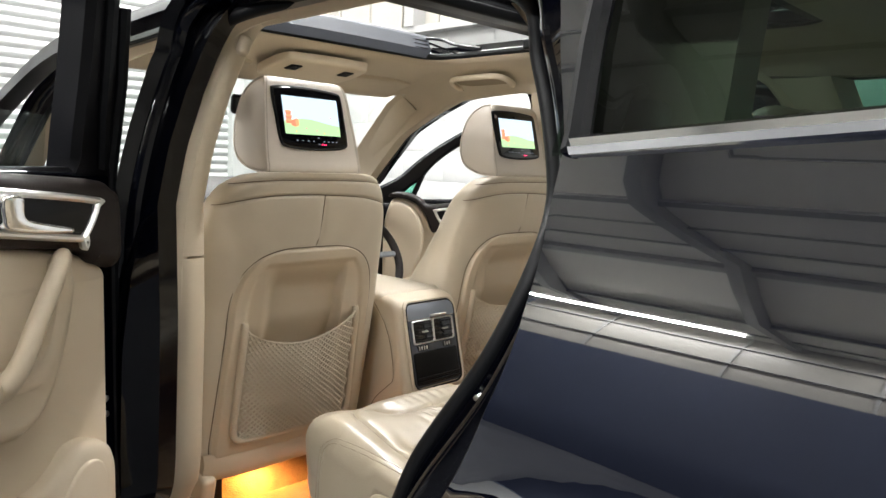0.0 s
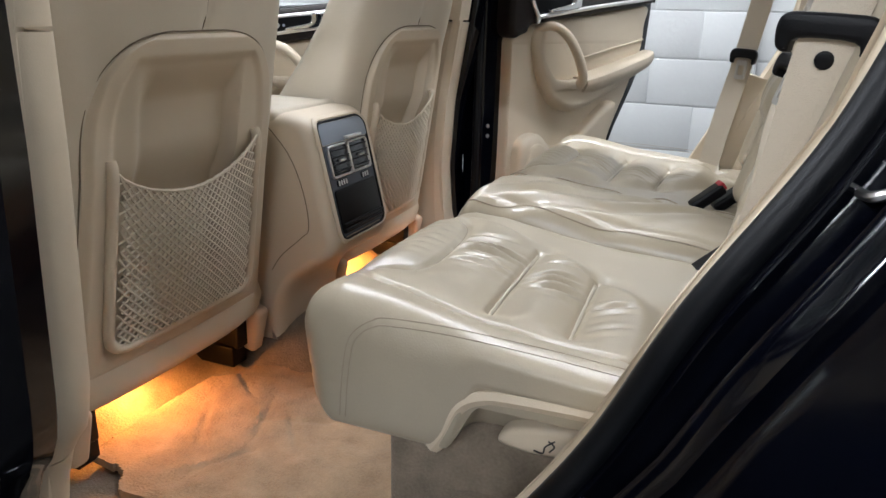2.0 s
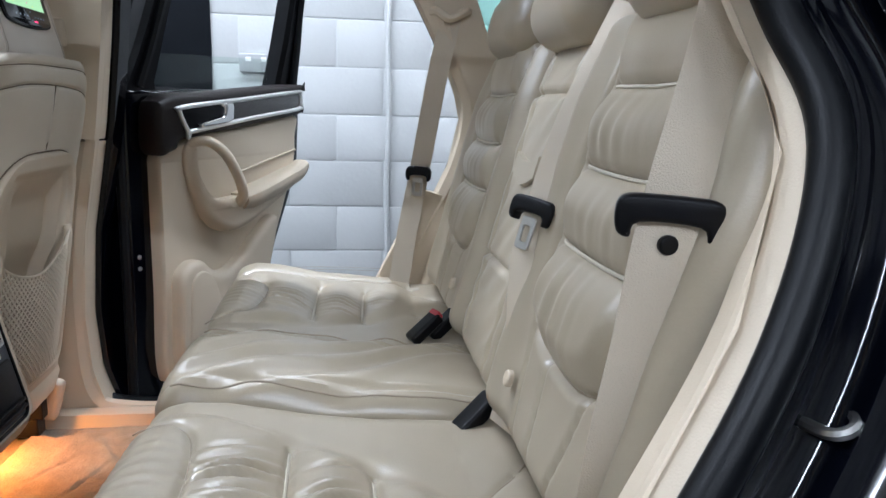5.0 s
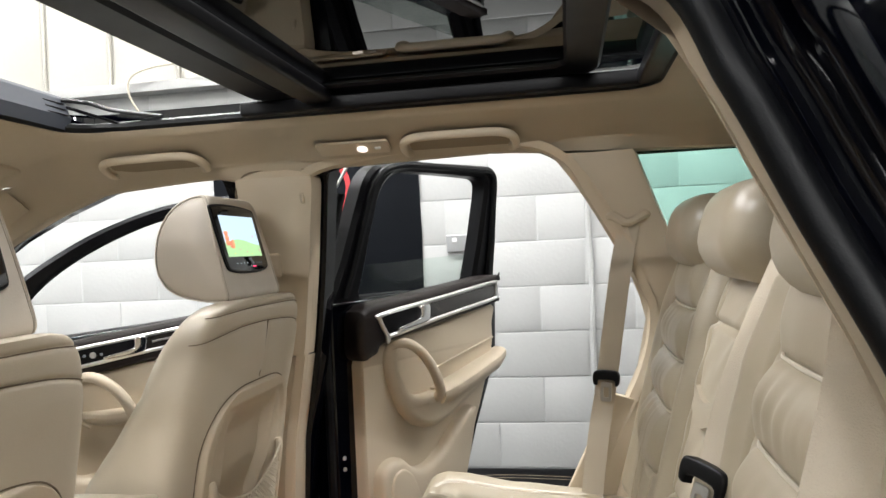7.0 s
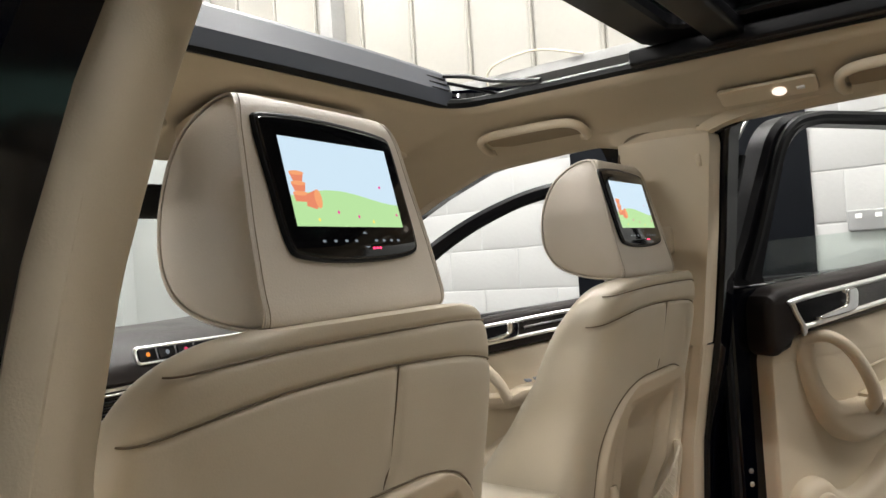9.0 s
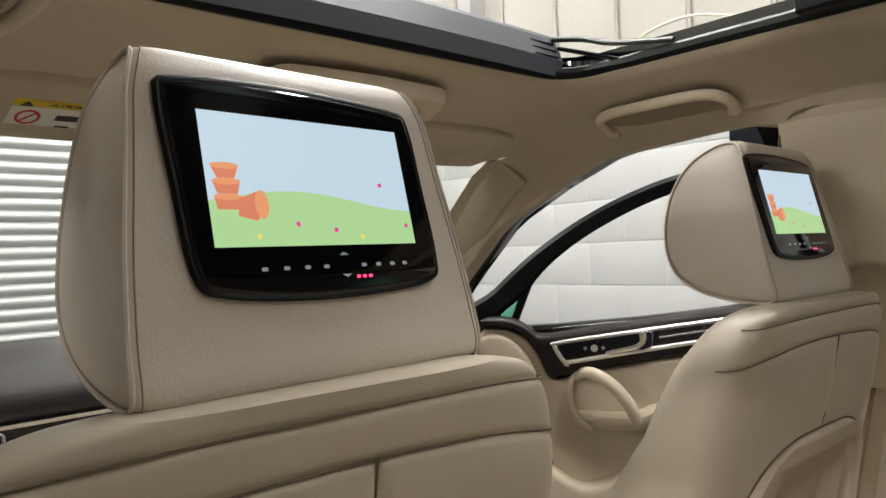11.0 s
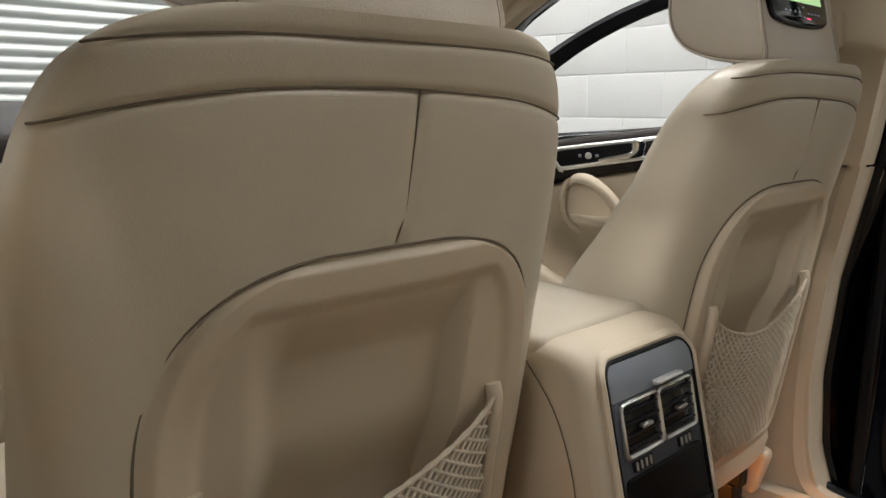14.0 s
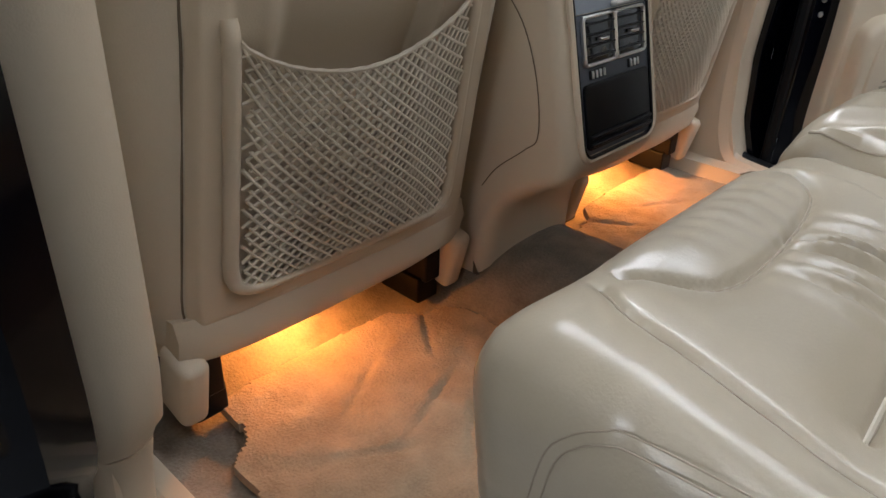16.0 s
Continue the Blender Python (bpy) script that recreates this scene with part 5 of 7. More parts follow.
def top_z(x, y):
    """Top of an outer cushion (left one; mirror x for the right)."""
    z = float(np.interp(y, [-0.80, -0.70, -0.60, -0.50, -0.40, -0.35, -0.31, -0.29], [0.852, 0.846, 0.852, 0.864, 0.882, 0.886, 0.878, 0.866]))
    return z + 0.006 * math.exp(-((x + 0.60) / 0.04) ** 2)


EDGE_Y, EDGE_X = np.array([-p[1] for p in SEAMS[4][:36]]), np.array([p[0] for p in SEAMS[4][:36]])


def pad_in(x, y):
    """Distance inside the raised pad, negative on the flat inner side and the rear roll."""
    d = line_dist(x, y, SEAMS[4])
    edge_x = float(np.interp(-y, EDGE_Y, EDGE_X))
    return d if x < edge_x and y > -0.706 else -d


@functools.lru_cache(maxsize=None)
def cushion_shape(x, y):
    """Relief of an outer cushion: domed pad, tight grooves at the seams, gathers across them."""
    d = [line_dist(x, y, q) for q in SEAMS]
    g = 0.016 * step(-0.004, 0.040, pad_in(x, y)) - 0.008
    g -= 0.0060 * math.exp(-(d[0] / 0.0045) ** 2) + 0.008 * math.exp(-(d[0] / 0.022) ** 2)
    g -= 0.005 * math.exp(-(d[1] / 0.004) ** 2) + 0.003 * math.exp(-(d[1] / 0.016) ** 2)
    for k in (2, 3):
        g -= 0.009 * math.exp(-(d[k] / 0.0048) ** 2) + 0.013 * math.exp(-(d[k] / 0.028) ** 2)
    for k in (5, 6):
        g -= 0.004 * math.exp(-(d[k] / 0.004) ** 2) + 0.003 * math.exp(-(d[k] / 0.02) ** 2)
    # gathers run front to back between the seams
    inside = step(0.02, 0.05, pad_in(x, y)) * step(0.0, 0.03, x + 0.545)
    for y0, w, x0, xw in ((-0.437, 0.035, -0.345, 0.075), (-0.545, 0.028, -0.375, 0.075), (-0.632, 0.022, -0.43, 0.065)):
        f = math.exp(-((y - y0) / w) ** 2) * math.exp(-((x - x0) / xw) ** 2)
        if f > 0.02:
            skew = x + 0.28 * (y - y0) + 0.006 * nz(x, y, y0, 14)
            wave = math.sin(skew * 2 * math.pi / 0.026 + 2.5 * nz(skew, y0, 2, 11))
            g += 0.0064 * f * inside * (wave - 0.35 * wave * wave) * max(0.0, 2.6 * abs(nz(skew, 0.3 * y, 9 + y0, 19)) - 0.12)
    if y > -0.385:
        wave = math.sin((x + 0.2 * y) * 2 * math.pi / 0.024 + 2 * nz(x, y, 0, 9))
        g += 0.0009 * wave * math.exp(-((x + 0.36) / 0.09) ** 2) * step(-0.385, -0.36, y)
    if y < -0.70:
        g += 0.0018 * nz(x, y, 6, 24)
    return g + 0.0007 * nz(x, y, 0, 26) + 0.0022 * nz(x, y, 5, 8)


def outer_cushion(s, label):
    b = bmnew()
    def bend(x, y, z):
        wx, wy = -OX + x, -0.545 + y
        f = (z + 0.0775) / 0.155
        zt = top_z(wx, wy) + (cushion_shape(round(wx, 5), round(wy, 5)) * step(0.5, 0.95, f) if f > 0.5 else 0.0)
        arch = 0.085 * (1 - step(-0.53, -0.488, wy)) * (1 - step(-0.62, -0.56, wx))
        zz = lerp(0.738 + arch, zt, f)
        yy = wy - 0.018 * (1 - f) * step(-0.42, -0.30, wy)
        groove = 0.0
        if wx < -0.60:
            for o in (0.0, 0.0075):
                zl = float(np.interp(wy, [-0.70, -0.60, -0.494, -0.42, -0.40, -0.383, -0.372, -0.365], [0.880, 0.885, 0.888, 0.886, 0.879, 0.865, 0.843, 0.80])) - 0.004 - o
                groove += 0.0018 * math.exp(-((zz - zl) / 0.0025) ** 2)
        if f < 0.26 and abs(x) > 0.214:
            inset = 0.04 - math.sqrt(max(0.0, 0.0016 - (0.04 - f * 0.155) ** 2))
            wx += math.copysign(0.85 * min(inset, 0.04), x)
        return ((-wx - groove) if s > 0 else wx + groove, yy, zz)
    softbox(b, None, (0.508, 0.50, 0.155), 0.040, (116, 116, 12), bend, Matrix.Identity(4))
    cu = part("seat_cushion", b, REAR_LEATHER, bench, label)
    sg = 1 if s < 0 else -1
    for k, q in enumerate(SEAMS):
        if k == 4:
            continue
        b = bmnew()
        fine = smooth(q, 60)
        cross = k in (2, 3)
        lift = 0.0022 if cross else 0.0004
        tube(b, [(sg * x, y + (0.0025 if cross else 0), top_z(x, y) + cushion_shape(x, y) + lift) for x, y in fine], 0.0024 if cross else 0.0010, 6)
        part("piping", b, PIPING if cross else THREAD_LIGHT, cu)
    # double stitching on the outer side
    for d in (0.0, 0.0075):
        b = bmnew()
        pts = smooth([(-0.361 - d, 0.752), (-0.365 - d, 0.80), (-0.372 - d, 0.843), (-0.383 - d, 0.863 - d * 0.3), (-0.400 - d * 0.7, 0.8755 - d * 0.7), (-0.42 - d * 0.4, 0.8815 - d), (-0.494, 0.884 - d), (-0.60, 0.881 - d), (-0.69, 0.876 - d)], 150)
        sx = lambda z: sg * (-0.6392 + 0.010 * step(0.850, 0.892, z) ** 1.5)
        tube(b, [(sx(z), y, z) for y, z in pts], 0.0006, 5)
        part("stitching", b, THREAD_LIGHT, cu)
    # arched trim round the cut-out under the cushion
    b = bmnew()
    tube(b, smooth([(sg * -0.626, -0.474, 0.735), (sg * -0.629, -0.488, 0.758), (sg * -0.630, -0.505, 0.795), (sg * -0.630, -0.530, 0.812), (sg * -0.630, -0.57, 0.818), (sg * -0.629, -0.72, 0.822)], 30), 0.0105, 8)
    part("cushion_edge", b, TRIM, cu, "beige plastic arched edge")
    return cu


outer_cushion(-1, "cream leather outer seat cushion with piping and folds")
outer_cushion(1, "cream leather outer seat cushion with piping and folds")

# middle cushion
b = bmnew()


def mid_bend(x, y, z):
    wx, wy = x, -0.545 + y
    f = (z + 0.0775) / 0.155
    zt = float(np.interp(wy, [-0.80, -0.70, -0.55, -0.42, -0.33, -0.29], [0.85, 0.868, 0.880, 0.898, 0.895, 0.88]))
    folds = 0.0055 * math.sin((wx + 0.5 * wy) * 2 * math.pi / 0.075 + 3 * nz(wx, wy, 1, 5)) * step(-0.3, 0.3, nz(wx, wy, 8, 6)) + 0.0015 * nz(wx, wy, 2, 20)
    crown = -0.018 * (abs(wx) / 0.13) ** 3
    pan2 = -0.006 * math.exp(-((abs(wx) - 0.095) / 0.006) ** 2)
    return (wx, wy, lerp(0.74, zt + folds + crown + pan2, f))


softbox(b, None, (0.262, 0.505, 0.155), 0.035, (80, 110, 8), mid_bend, Matrix.Identity(4))
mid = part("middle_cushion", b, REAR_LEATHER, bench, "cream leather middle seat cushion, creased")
for sx in (-1, 1):
    b = bmnew()
    tube(b, [(sx * 0.122, y, mid_bend(sx * 0.118, y + 0.545, 0.0775)[2] + 0.002) for y in np.linspace(-0.32, -0.76, 40)], 0.0016, 6)
    part("piping", b, THREAD_LIGHT, mid)
# carpeted support under the bench
b = bmnew()
box(b, (-0.60, -0.80, 0.47), (0.60, -0.40, 0.742), 0.02)
part("bench_base", b, CARPET, bench, "beige carpeted bench base")
# fold lever with a bar symbol
b = bmnew()
plate(b, smooth([(-0.548, 0.754), (-0.556, 0.772), (-0.59, 0.782), (-0.64, 0.788), (-0.655, 0.785), (-0.655, 0.764), (-0.63, 0.755), (-0.59, 0.749)], 40, closed=True), lambda u, v, w: (-0.600 - w, u, v), 0.022, 0.007)
lever_bar = part("fold_lever", b, TRIM, bench, "beige plastic seat fold lever")
b = bmnew()
tube(b, smooth([(-0.6228, -0.588, 0.757), (-0.6228, -0.598, 0.756), (-0.6228, -0.600, 0.764), (-0.6228, -0.610, 0.773)], 12), 0.0010, 5)
tube(b, smooth([(-0.6228, -0.605, 0.759), (-0.6228, -0.610, 0.767), (-0.6228, -0.603, 0.772)], 8), 0.0009, 5)
part("lever_mark", b, LABEL_INK, lever_bar)

# backrests
TILT_BACK = math.atan(0.27)


def back_m(x, z=0.86, y=-0.748):
    """Local x across, y out of the face, z up along the backrest."""
    return Matrix.Translation((x, y, z)) @ Euler((TILT_BACK, 0, 0)).to_matrix().to_4x4()


GROOVES = (0.260, 0.352, 0.448)
BIB = smooth([(-0.138, 0.52), (-0.138, 0.40), (-0.138, 0.26), (-0.134, 0.20), (-0.115, 0.16), (-0.07, 0.138), (0.0, 0.132), (0.07, 0.138), (0.115, 0.16), (0.134, 0.20), (0.138, 0.26), (0.138, 0.40), (0.138, 0.52)], 60)
BIB = [(float(p[0]), float(p[1])) for p in BIB]


@functools.lru_cache(maxsize=None)
def back_relief(x, z, w, kind):
    """Relief of a backrest face at x from its middle, z up from its foot."""
    g = 0.0
    if kind == "outer":
        d = line_dist(x, z, BIB)
        inner = abs(x) < 0.138 and z > float(np.interp(abs(x), [0, 0.07, 0.115, 0.134, 0.138], [0.132, 0.138, 0.16, 0.20, 0.26]))
        sd = d if inner else -d
        g += 0.022 * step(-0.003, 0.042, sd) - 0.009 * math.exp(-(d / 0.006) ** 2)
        for zz in GROOVES:
            q = abs(z - zz - 0.006 * (x / 0.15) ** 2)
            side = step(0.0, 0.03, sd)
            g -= side * (0.009 * math.exp(-(q / 0.006) ** 2) + 0.014 * math.exp(-(q / 0.030) ** 2))
        for zz, ww in ((0.20, 0.05), (0.30, 0.03), (0.40, 0.03)):
            f = math.exp(-((z - zz) / ww) ** 2) * step(0.0, 0.03, sd)
            if f > 0.02:
                wave = math.sin((x + 0.15 * (z - zz) + 0.008 * nz(x, z, zz, 9)) * 2 * math.pi / 0.042 + 4 * nz(x, zz, 1, 5))
                g += 0.0036 * f * wave * max(0.0, 1.8 * abs(nz(x, zz, 4, 16)) - 0.1)
        if z < 0.15:
            for xx in (-0.07, 0.03, 0.10):
                g -= 0.005 * math.exp(-((x - xx - 0.25 * (z - 0.07) * (1 if xx > 0 else -1)) / 0.005) ** 2) * (0 if inner else 1)
        g += 0.012 * math.exp(-((abs(x) - 0.20) / 0.035) ** 2)
    else:
        for zz in (0.172, 0.448):
            g -= 0.010 * math.exp(-((z - zz) / 0.006) ** 2)
        g -= 0.009 * math.exp(-((abs(x) - 0.088) / 0.006) ** 2)
        g += 0.0022 * math.sin((x * 0.7 + z) * 2 * math.pi / 0.06 + 3 * nz(x, z, 1, 4)) * max(0, nz(x, z, 7, 7) + 0.3)
    return g + 0.002 * nz(x, z, 9, 15)


def backrest(x0, width, height, kind, label):
    b = bmnew()
    m = back_m(x0)
    def bend(x, y, z):
        zl = z + height / 2
        if y < 0:
            pass
        face = max(0.0, min(1.0, (y + 0.055) / 0.11))
        return (x * (1 - 0.06 * step(height * 0.6, height, zl)), y + (face * back_relief(round(x, 5), round(zl, 5), width, kind) if face > 0.2 else 0.0) - 0.055 - 0.012 * step(height * 0.75, height, zl), zl)
    softbox(b, None, (width, 0.11, height), 0.035, (80, 4, 110), bend, m)
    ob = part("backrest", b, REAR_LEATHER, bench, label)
    return ob, m


bl, ml = backrest(-0.375, 0.47, 0.555, "outer", "cream leather outer backrest with stitched panels")
br, mr = backrest(0.375, 0.47, 0.555, "outer", "cream leather outer backrest with stitched panels")
bc, mc = backrest(0.0, 0.27, 0.555, "mid", "cream leather middle backrest with folded armrest")
# armrest pull strap
b = bmnew()
rows = []
for i in range(13):
    u = lerp(-0.065, 0.065, i / 12)
    sag = 0.012 * math.cos(u * 24)
    rows.append([mc @ Vector((u, 0.0, 0.352 - sag)), mc @ Vector((u, 0.007, 0.350 - sag)), mc @ Vector((u, 0.007, 0.318 - sag * 1.3)), mc @ Vector((u, 0.0, 0.316 - sag * 1.3))])
loft(b, rows, closed=True, caps=True)
part("armrest_strap", b, REAR_LEATHER, bc, "cream leather pull strap")
for ob, m, x0 in ((bl, ml, -0.375), (br, mr, 0.375)):
    for zz in GROOVES:
        b = bmnew()
        tube(b, [m @ Vector((u, back_relief(u, zz + 0.006 * (u / 0.15) ** 2, 0.47, "outer") + 0.0035 - 0.012 * step(0.416, 0.555, zz), zz - 0.001 + 0.006 * (u / 0.15) ** 2)) for u in np.linspace(-0.115, 0.115, 24)], 0.0022, 6)
        part("piping", b, PIPING, ob)
    b = bmnew()
    tube(b, [m @ Vector((u, back_relief(u, z, 0.47, "outer") + 0.001 - 0.012 * step(0.416, 0.555, z), z)) for u, z in BIB[4:-4]], 0.0010, 6)
    part("seam", b, THREAD_LIGHT, ob)
    b = bmnew()
    sd = 1 if x0 < 0 else -1
    plate(b, [(0.011 * math.cos(2 * math.pi * k / 16), 0.011 * math.sin(2 * math.pi * k / 16)) for k in range(16)], lambda u, v, w: tuple(m @ Vector((sd * 0.125 + u, 0.006 + w, 0.075 + v))), 0.008, 0.003)
    part("child_seat_tag", b, TRIM, ob, "round beige child seat tag")
# rear headrests
for x0, z0 in ((-0.405, 0.565), (0.0, 0.568), (0.375, 0.572)):
    b = bmnew()
    m = back_m(x0)
    softbox(b, None, (0.27, 0.125, 0.14), 0.056, (14, 5, 8), lambda x, y, z: (x * (1 - 0.5 * max(0, z) ** 1.0), y + 0.012 * math.cos(x * 9) - 0.02, z + z0 + 0.02), m)
    hd = part("rear_headrest", b, REAR_LEATHER, bench, "cream leather rear headrest")
    b = bmnew()
    tube(b, [m @ Vector((0.118 * math.cos(a), -0.02, z0 + 0.02 + 0.073 * math.sin(a))) for a in np.linspace(0, math.pi, 30)], 0.0009, 6)
    part("seam", b, THREAD_LIGHT, hd)

# side trim beside the bench, under the rear door opening's edge
for s in (-1, 1):
    b = bmnew()
    rows = []
    for i in range(18):
        f = i / 17
        z = lerp(0.70, 1.62, f)
        yo = float(np.interp(z, [0.70, 0.85, 0.985, 1.13, 1.25, 1.33, 1.43, 1.52, 1.605, 1.65], [-0.60, -0.665, -0.73, -0.80, -0.825, -0.80, -0.75, -0.70, -0.645, -0.60]))
        xo = float(np.interp(z, [0.70, 0.85, 1.13, 1.33, 1.52, 1.65], [0.66, 0.64, 0.625, 0.612, 0.59, 0.56]))
        if s < 0:
            yo = float(np.interp(z, [0.70, 0.85, 0.985, 1.13, 1.25, 1.33, 1.43, 1.52, 1.605, 1.65], [-0.56, -0.656, -0.720, -0.806, -0.846, -0.834, -0.795, -0.757, -0.712, -0.60]))
            xo = float(np.interp(z, [0.70, 0.85, 0.985, 1.13, 1.25, 1.33, 1.43, 1.52, 1.65], [0.702, 0.692, 0.688, 0.660, 0.624, 0.572, 0.538, 0.522, 0.490]))
        yb = -1.05 if s < 0 else float(np.interp(z, [0.7, 1.3, 1.36, 1.65], [-1.0, -1.05, -0.90, -0.79]))
        rows.append([(s * (xo + 0.02), yo + 0.004, z), (s * xo, yo - 0.01, z), (s * (xo - 0.012), yo - 0.035, z), (s * (xo - 0.03 * (1 - f)), lerp(yo, yb, 0.5), z), (s * (xo - 0.015), yb, z), (s * (xo + 0.10), yb - 0.02, z)])
    loft(b, rows)
    part("rear_side_trim", b, TRIM, car, "beige plastic rear pillar trim")
    b = bmnew()
    softbox(b, None, (0.12, 0.34, 0.40), 0.02, (3, 6, 6), lambda x, y, z: (x, y - 0.30 * z, z), Matrix.Translation((s * 0.655, -0.90, 0.83)))
    part("bench_side_trim", b, TRIM, car, "beige plastic trim beside the bench")
    if s < 0:
        continue
    b = bmnew()
    tri = [(-0.60, 0.80), (-0.735, 1.075), (-0.79, 1.06), (-0.80, 0.84), (-0.74, 0.78)]
    plate(b, tri, lambda u, v, w: (s * (0.645 - 0.05 * max(0, (-0.6 - u)) - w), u, v), 0.018, 0.006)
    part("belt_corner_trim", b, TRIM, car, "beige trim triangle under the belt")
    # rear parcel area
b = bmnew()
box(b, (-0.62, -1.7, 0.86), (0.62, -1.02, 0.88), 0.004)
part("load_cover", b, TRIM, car, "beige load area cover")

# ---- belts ----
def belt(name_label, pts, across, stop_at, group="rear seat belts"):
    bt = thing("seat_belt", name_label, "seat belt", group)
    line = smooth(pts, 40)
    b = bmnew()
    ribbon(b, line, across, 0.047, 0.0011)
    part("webbing", b, WEBBING, bt, "cream woven webbing")
    return bt, line


def stopper(bt, place, ax, up, width=0.075, tongue=True):
    """Black belt tongue housing with a steel tongue, at place; ax across, up along the belt."""
    ax = Vector(ax).normalized()
    up = (Vector(up) - ax * Vector(up).dot(ax)).normalized()
    nrm = ax.cross(up)
    if nrm.y < 0:
        nrm = -nrm
    P = lambda u, v, w: tuple(Vector(place) + ax * u + up * v + nrm * w)
    b = bmnew()
    h = width / 2
    plate(b, smooth([(-h, 0.006), (-h + 0.006, 0.016), (-h * 0.4, 0.018), (h * 0.4, 0.018), (h - 0.006, 0.016), (h, 0.006), (h * 0.95, -0.012), (h * 0.7, -0.016), (h * 0.55, -0.004), (-h * 0.55, -0.004), (-h * 0.7, -0.016), (-h * 0.95, -0.012)], 48, closed=True), lambda u, v, w: P(u, v, w - 0.006), 0.016, 0.004)
    part("belt_stop", b, BLACK_PLASTIC, bt, "black plastic belt tongue grip")
    if tongue:
        b = bmnew()
        frame_ring(b, rounded(-0.0125, -0.052, 0.0125, -0.008, 0.005), rounded(-0.006, -0.042, 0.006, -0.020, 0.003), lambda u, v, w: P(u, v, w + 0.001), 0.003, 0.0008)
        part("belt_tongue", b, STEEL, bt, "bright steel belt tongue")


bt, ln = belt("cream seat belt with black stop, hanging beside the near backrest", [(-0.522, -0.872, 1.47), (-0.545, -0.845, 1.33), (-0.570, -0.803, 1.19), (-0.568, -0.788, 1.08), (-0.569, -0.774, 1.0), (-0.572, -0.764, 0.925), (-0.58, -0.75, 0.86)], (0.35, 1, 0.08), 0)
stopper(bt, (-0.572, -0.801, 1.186), (0.35, 1, 0.05), (0, -0.1, 1), 0.082, False)
b = bmnew()
plate(b, [(0.008 * math.cos(2 * math.pi * k / 14), 0.008 * math.sin(2 * math.pi * k / 14)) for k in range(14)], lambda u, v, w: (-0.5705 - w, -0.801 + u, 1.166 + v), 0.006, 0.002)
part("belt_button", b, BLACK_PLASTIC, bt)
bt, ln = belt("cream middle seat belt hanging down in front of the backrest", [(-0.185, -0.905, 1.40), (-0.172, -0.845, 1.26), (-0.172, -0.808, 1.141), (-0.180, -0.788, 1.066), (-0.206, -0.780, 0.964), (-0.212, -0.772, 0.90), (-0.208, -0.762, 0.850)], (0.85, 0.5, 0.1), 0)
stopper(bt, (-0.174, -0.800, 1.135), (0.85, 0.5, 0.1), (-0.1, -0.4, 1), 0.075)
bt, ln = belt("cream seat belt with black stop on the far pillar", [(0.588, -0.79, 1.47), (0.60, -0.765, 1.35), (0.607, -0.74, 1.20), (0.612, -0.722, 1.09), (0.60, -0.70, 0.98), (0.575, -0.68, 0.86)], (0.15, 1, 0.1), 0)
stopper(bt, (0.606, -0.724, 1.112), (0.25, 1, 0.05), (0, -0.15, 1), 0.06)
for s in (-1, 1):
    b = bmnew()
    q0, q1 = (0.06, 0.08) if s < 0 else (0.0, 0.0)
    tube(b, smooth([(s * (0.60 - q0), -0.745 - q1, 1.475), (s * (0.583 - q0), -0.755 - q1, 1.478), (s * (0.578 - q0), -0.785 - q1, 1.462), (s * (0.580 - q0), -0.82 - q1, 1.478), (s * (0.595 - q0), -0.83 - q1, 1.475)], 20), 0.010, 8)
    part("belt_slot", b, TRIM, car, "beige belt outlet on the pillar")

# buckles
for x, y, z, m in ((0.19, -0.70, 0.865, RED), (-0.165, -0.735, 0.850, None), (0.225, -0.74, 0.86, None)):
    bk = thing("belt_buckle", "black belt buckle with red release button between cushions" if m else "black belt buckle sunk between the cushions", "buckle", "belt buckles")
    b = bmnew()
    mm = Matrix.Translation((x, y, z)) @ Euler((0.9, 0.0, 0.35)).to_matrix().to_4x4()
    softbox(b, None, (0.034, 0.022, 0.07), 0.006, (3, 2, 3), None, mm)
    part("buckle_body", b, BLACK_PLASTIC, bk)
    if m:
        b = bmnew()
        softbox(b, None, (0.028, 0.016, 0.012), 0.003, (2, 2, 1), None, mm @ Matrix.Translation((0, 0.004, 0.033)))
        part("release_button", b, m, bk, "red release button")


# ---- doors ----
def door_map(hinge, along, inward, tumble, rise=0.0):
    h, a, n = Vector((*hinge, 0)), Vector((*along, 0)).normalized(), Vector((*inward, 0)).normalized()

    def place(u, z, w):
        w = w + tumble * max(0.0, z - 1.30)
        p = h + a * u + n * w
        return (p.x, p.y, z + rise)
    return place


def lever(place, u, z, w, door, flip=1):
    """Chrome inside handle lever in its black bowl."""
    b = bmnew()
    plate(b, smooth([(u - 0.085, z - 0.030), (u - 0.07, z - 0.034), (u + 0.03, z - 0.022), (u + 0.045, z + 0.0), (u + 0.044, z + 0.028), (u + 0.01, z + 0.027), (u + 0.006, z - 0.002), (u - 0.02, z - 0.012), (u - 0.08, z - 0.024)], 40, closed=True), lambda p, q, r: place(p, q, r + w), 0.016, 0.005)
    part("inner_handle", b, BRIGHT_CHROME, door, "satin chrome inside door handle")


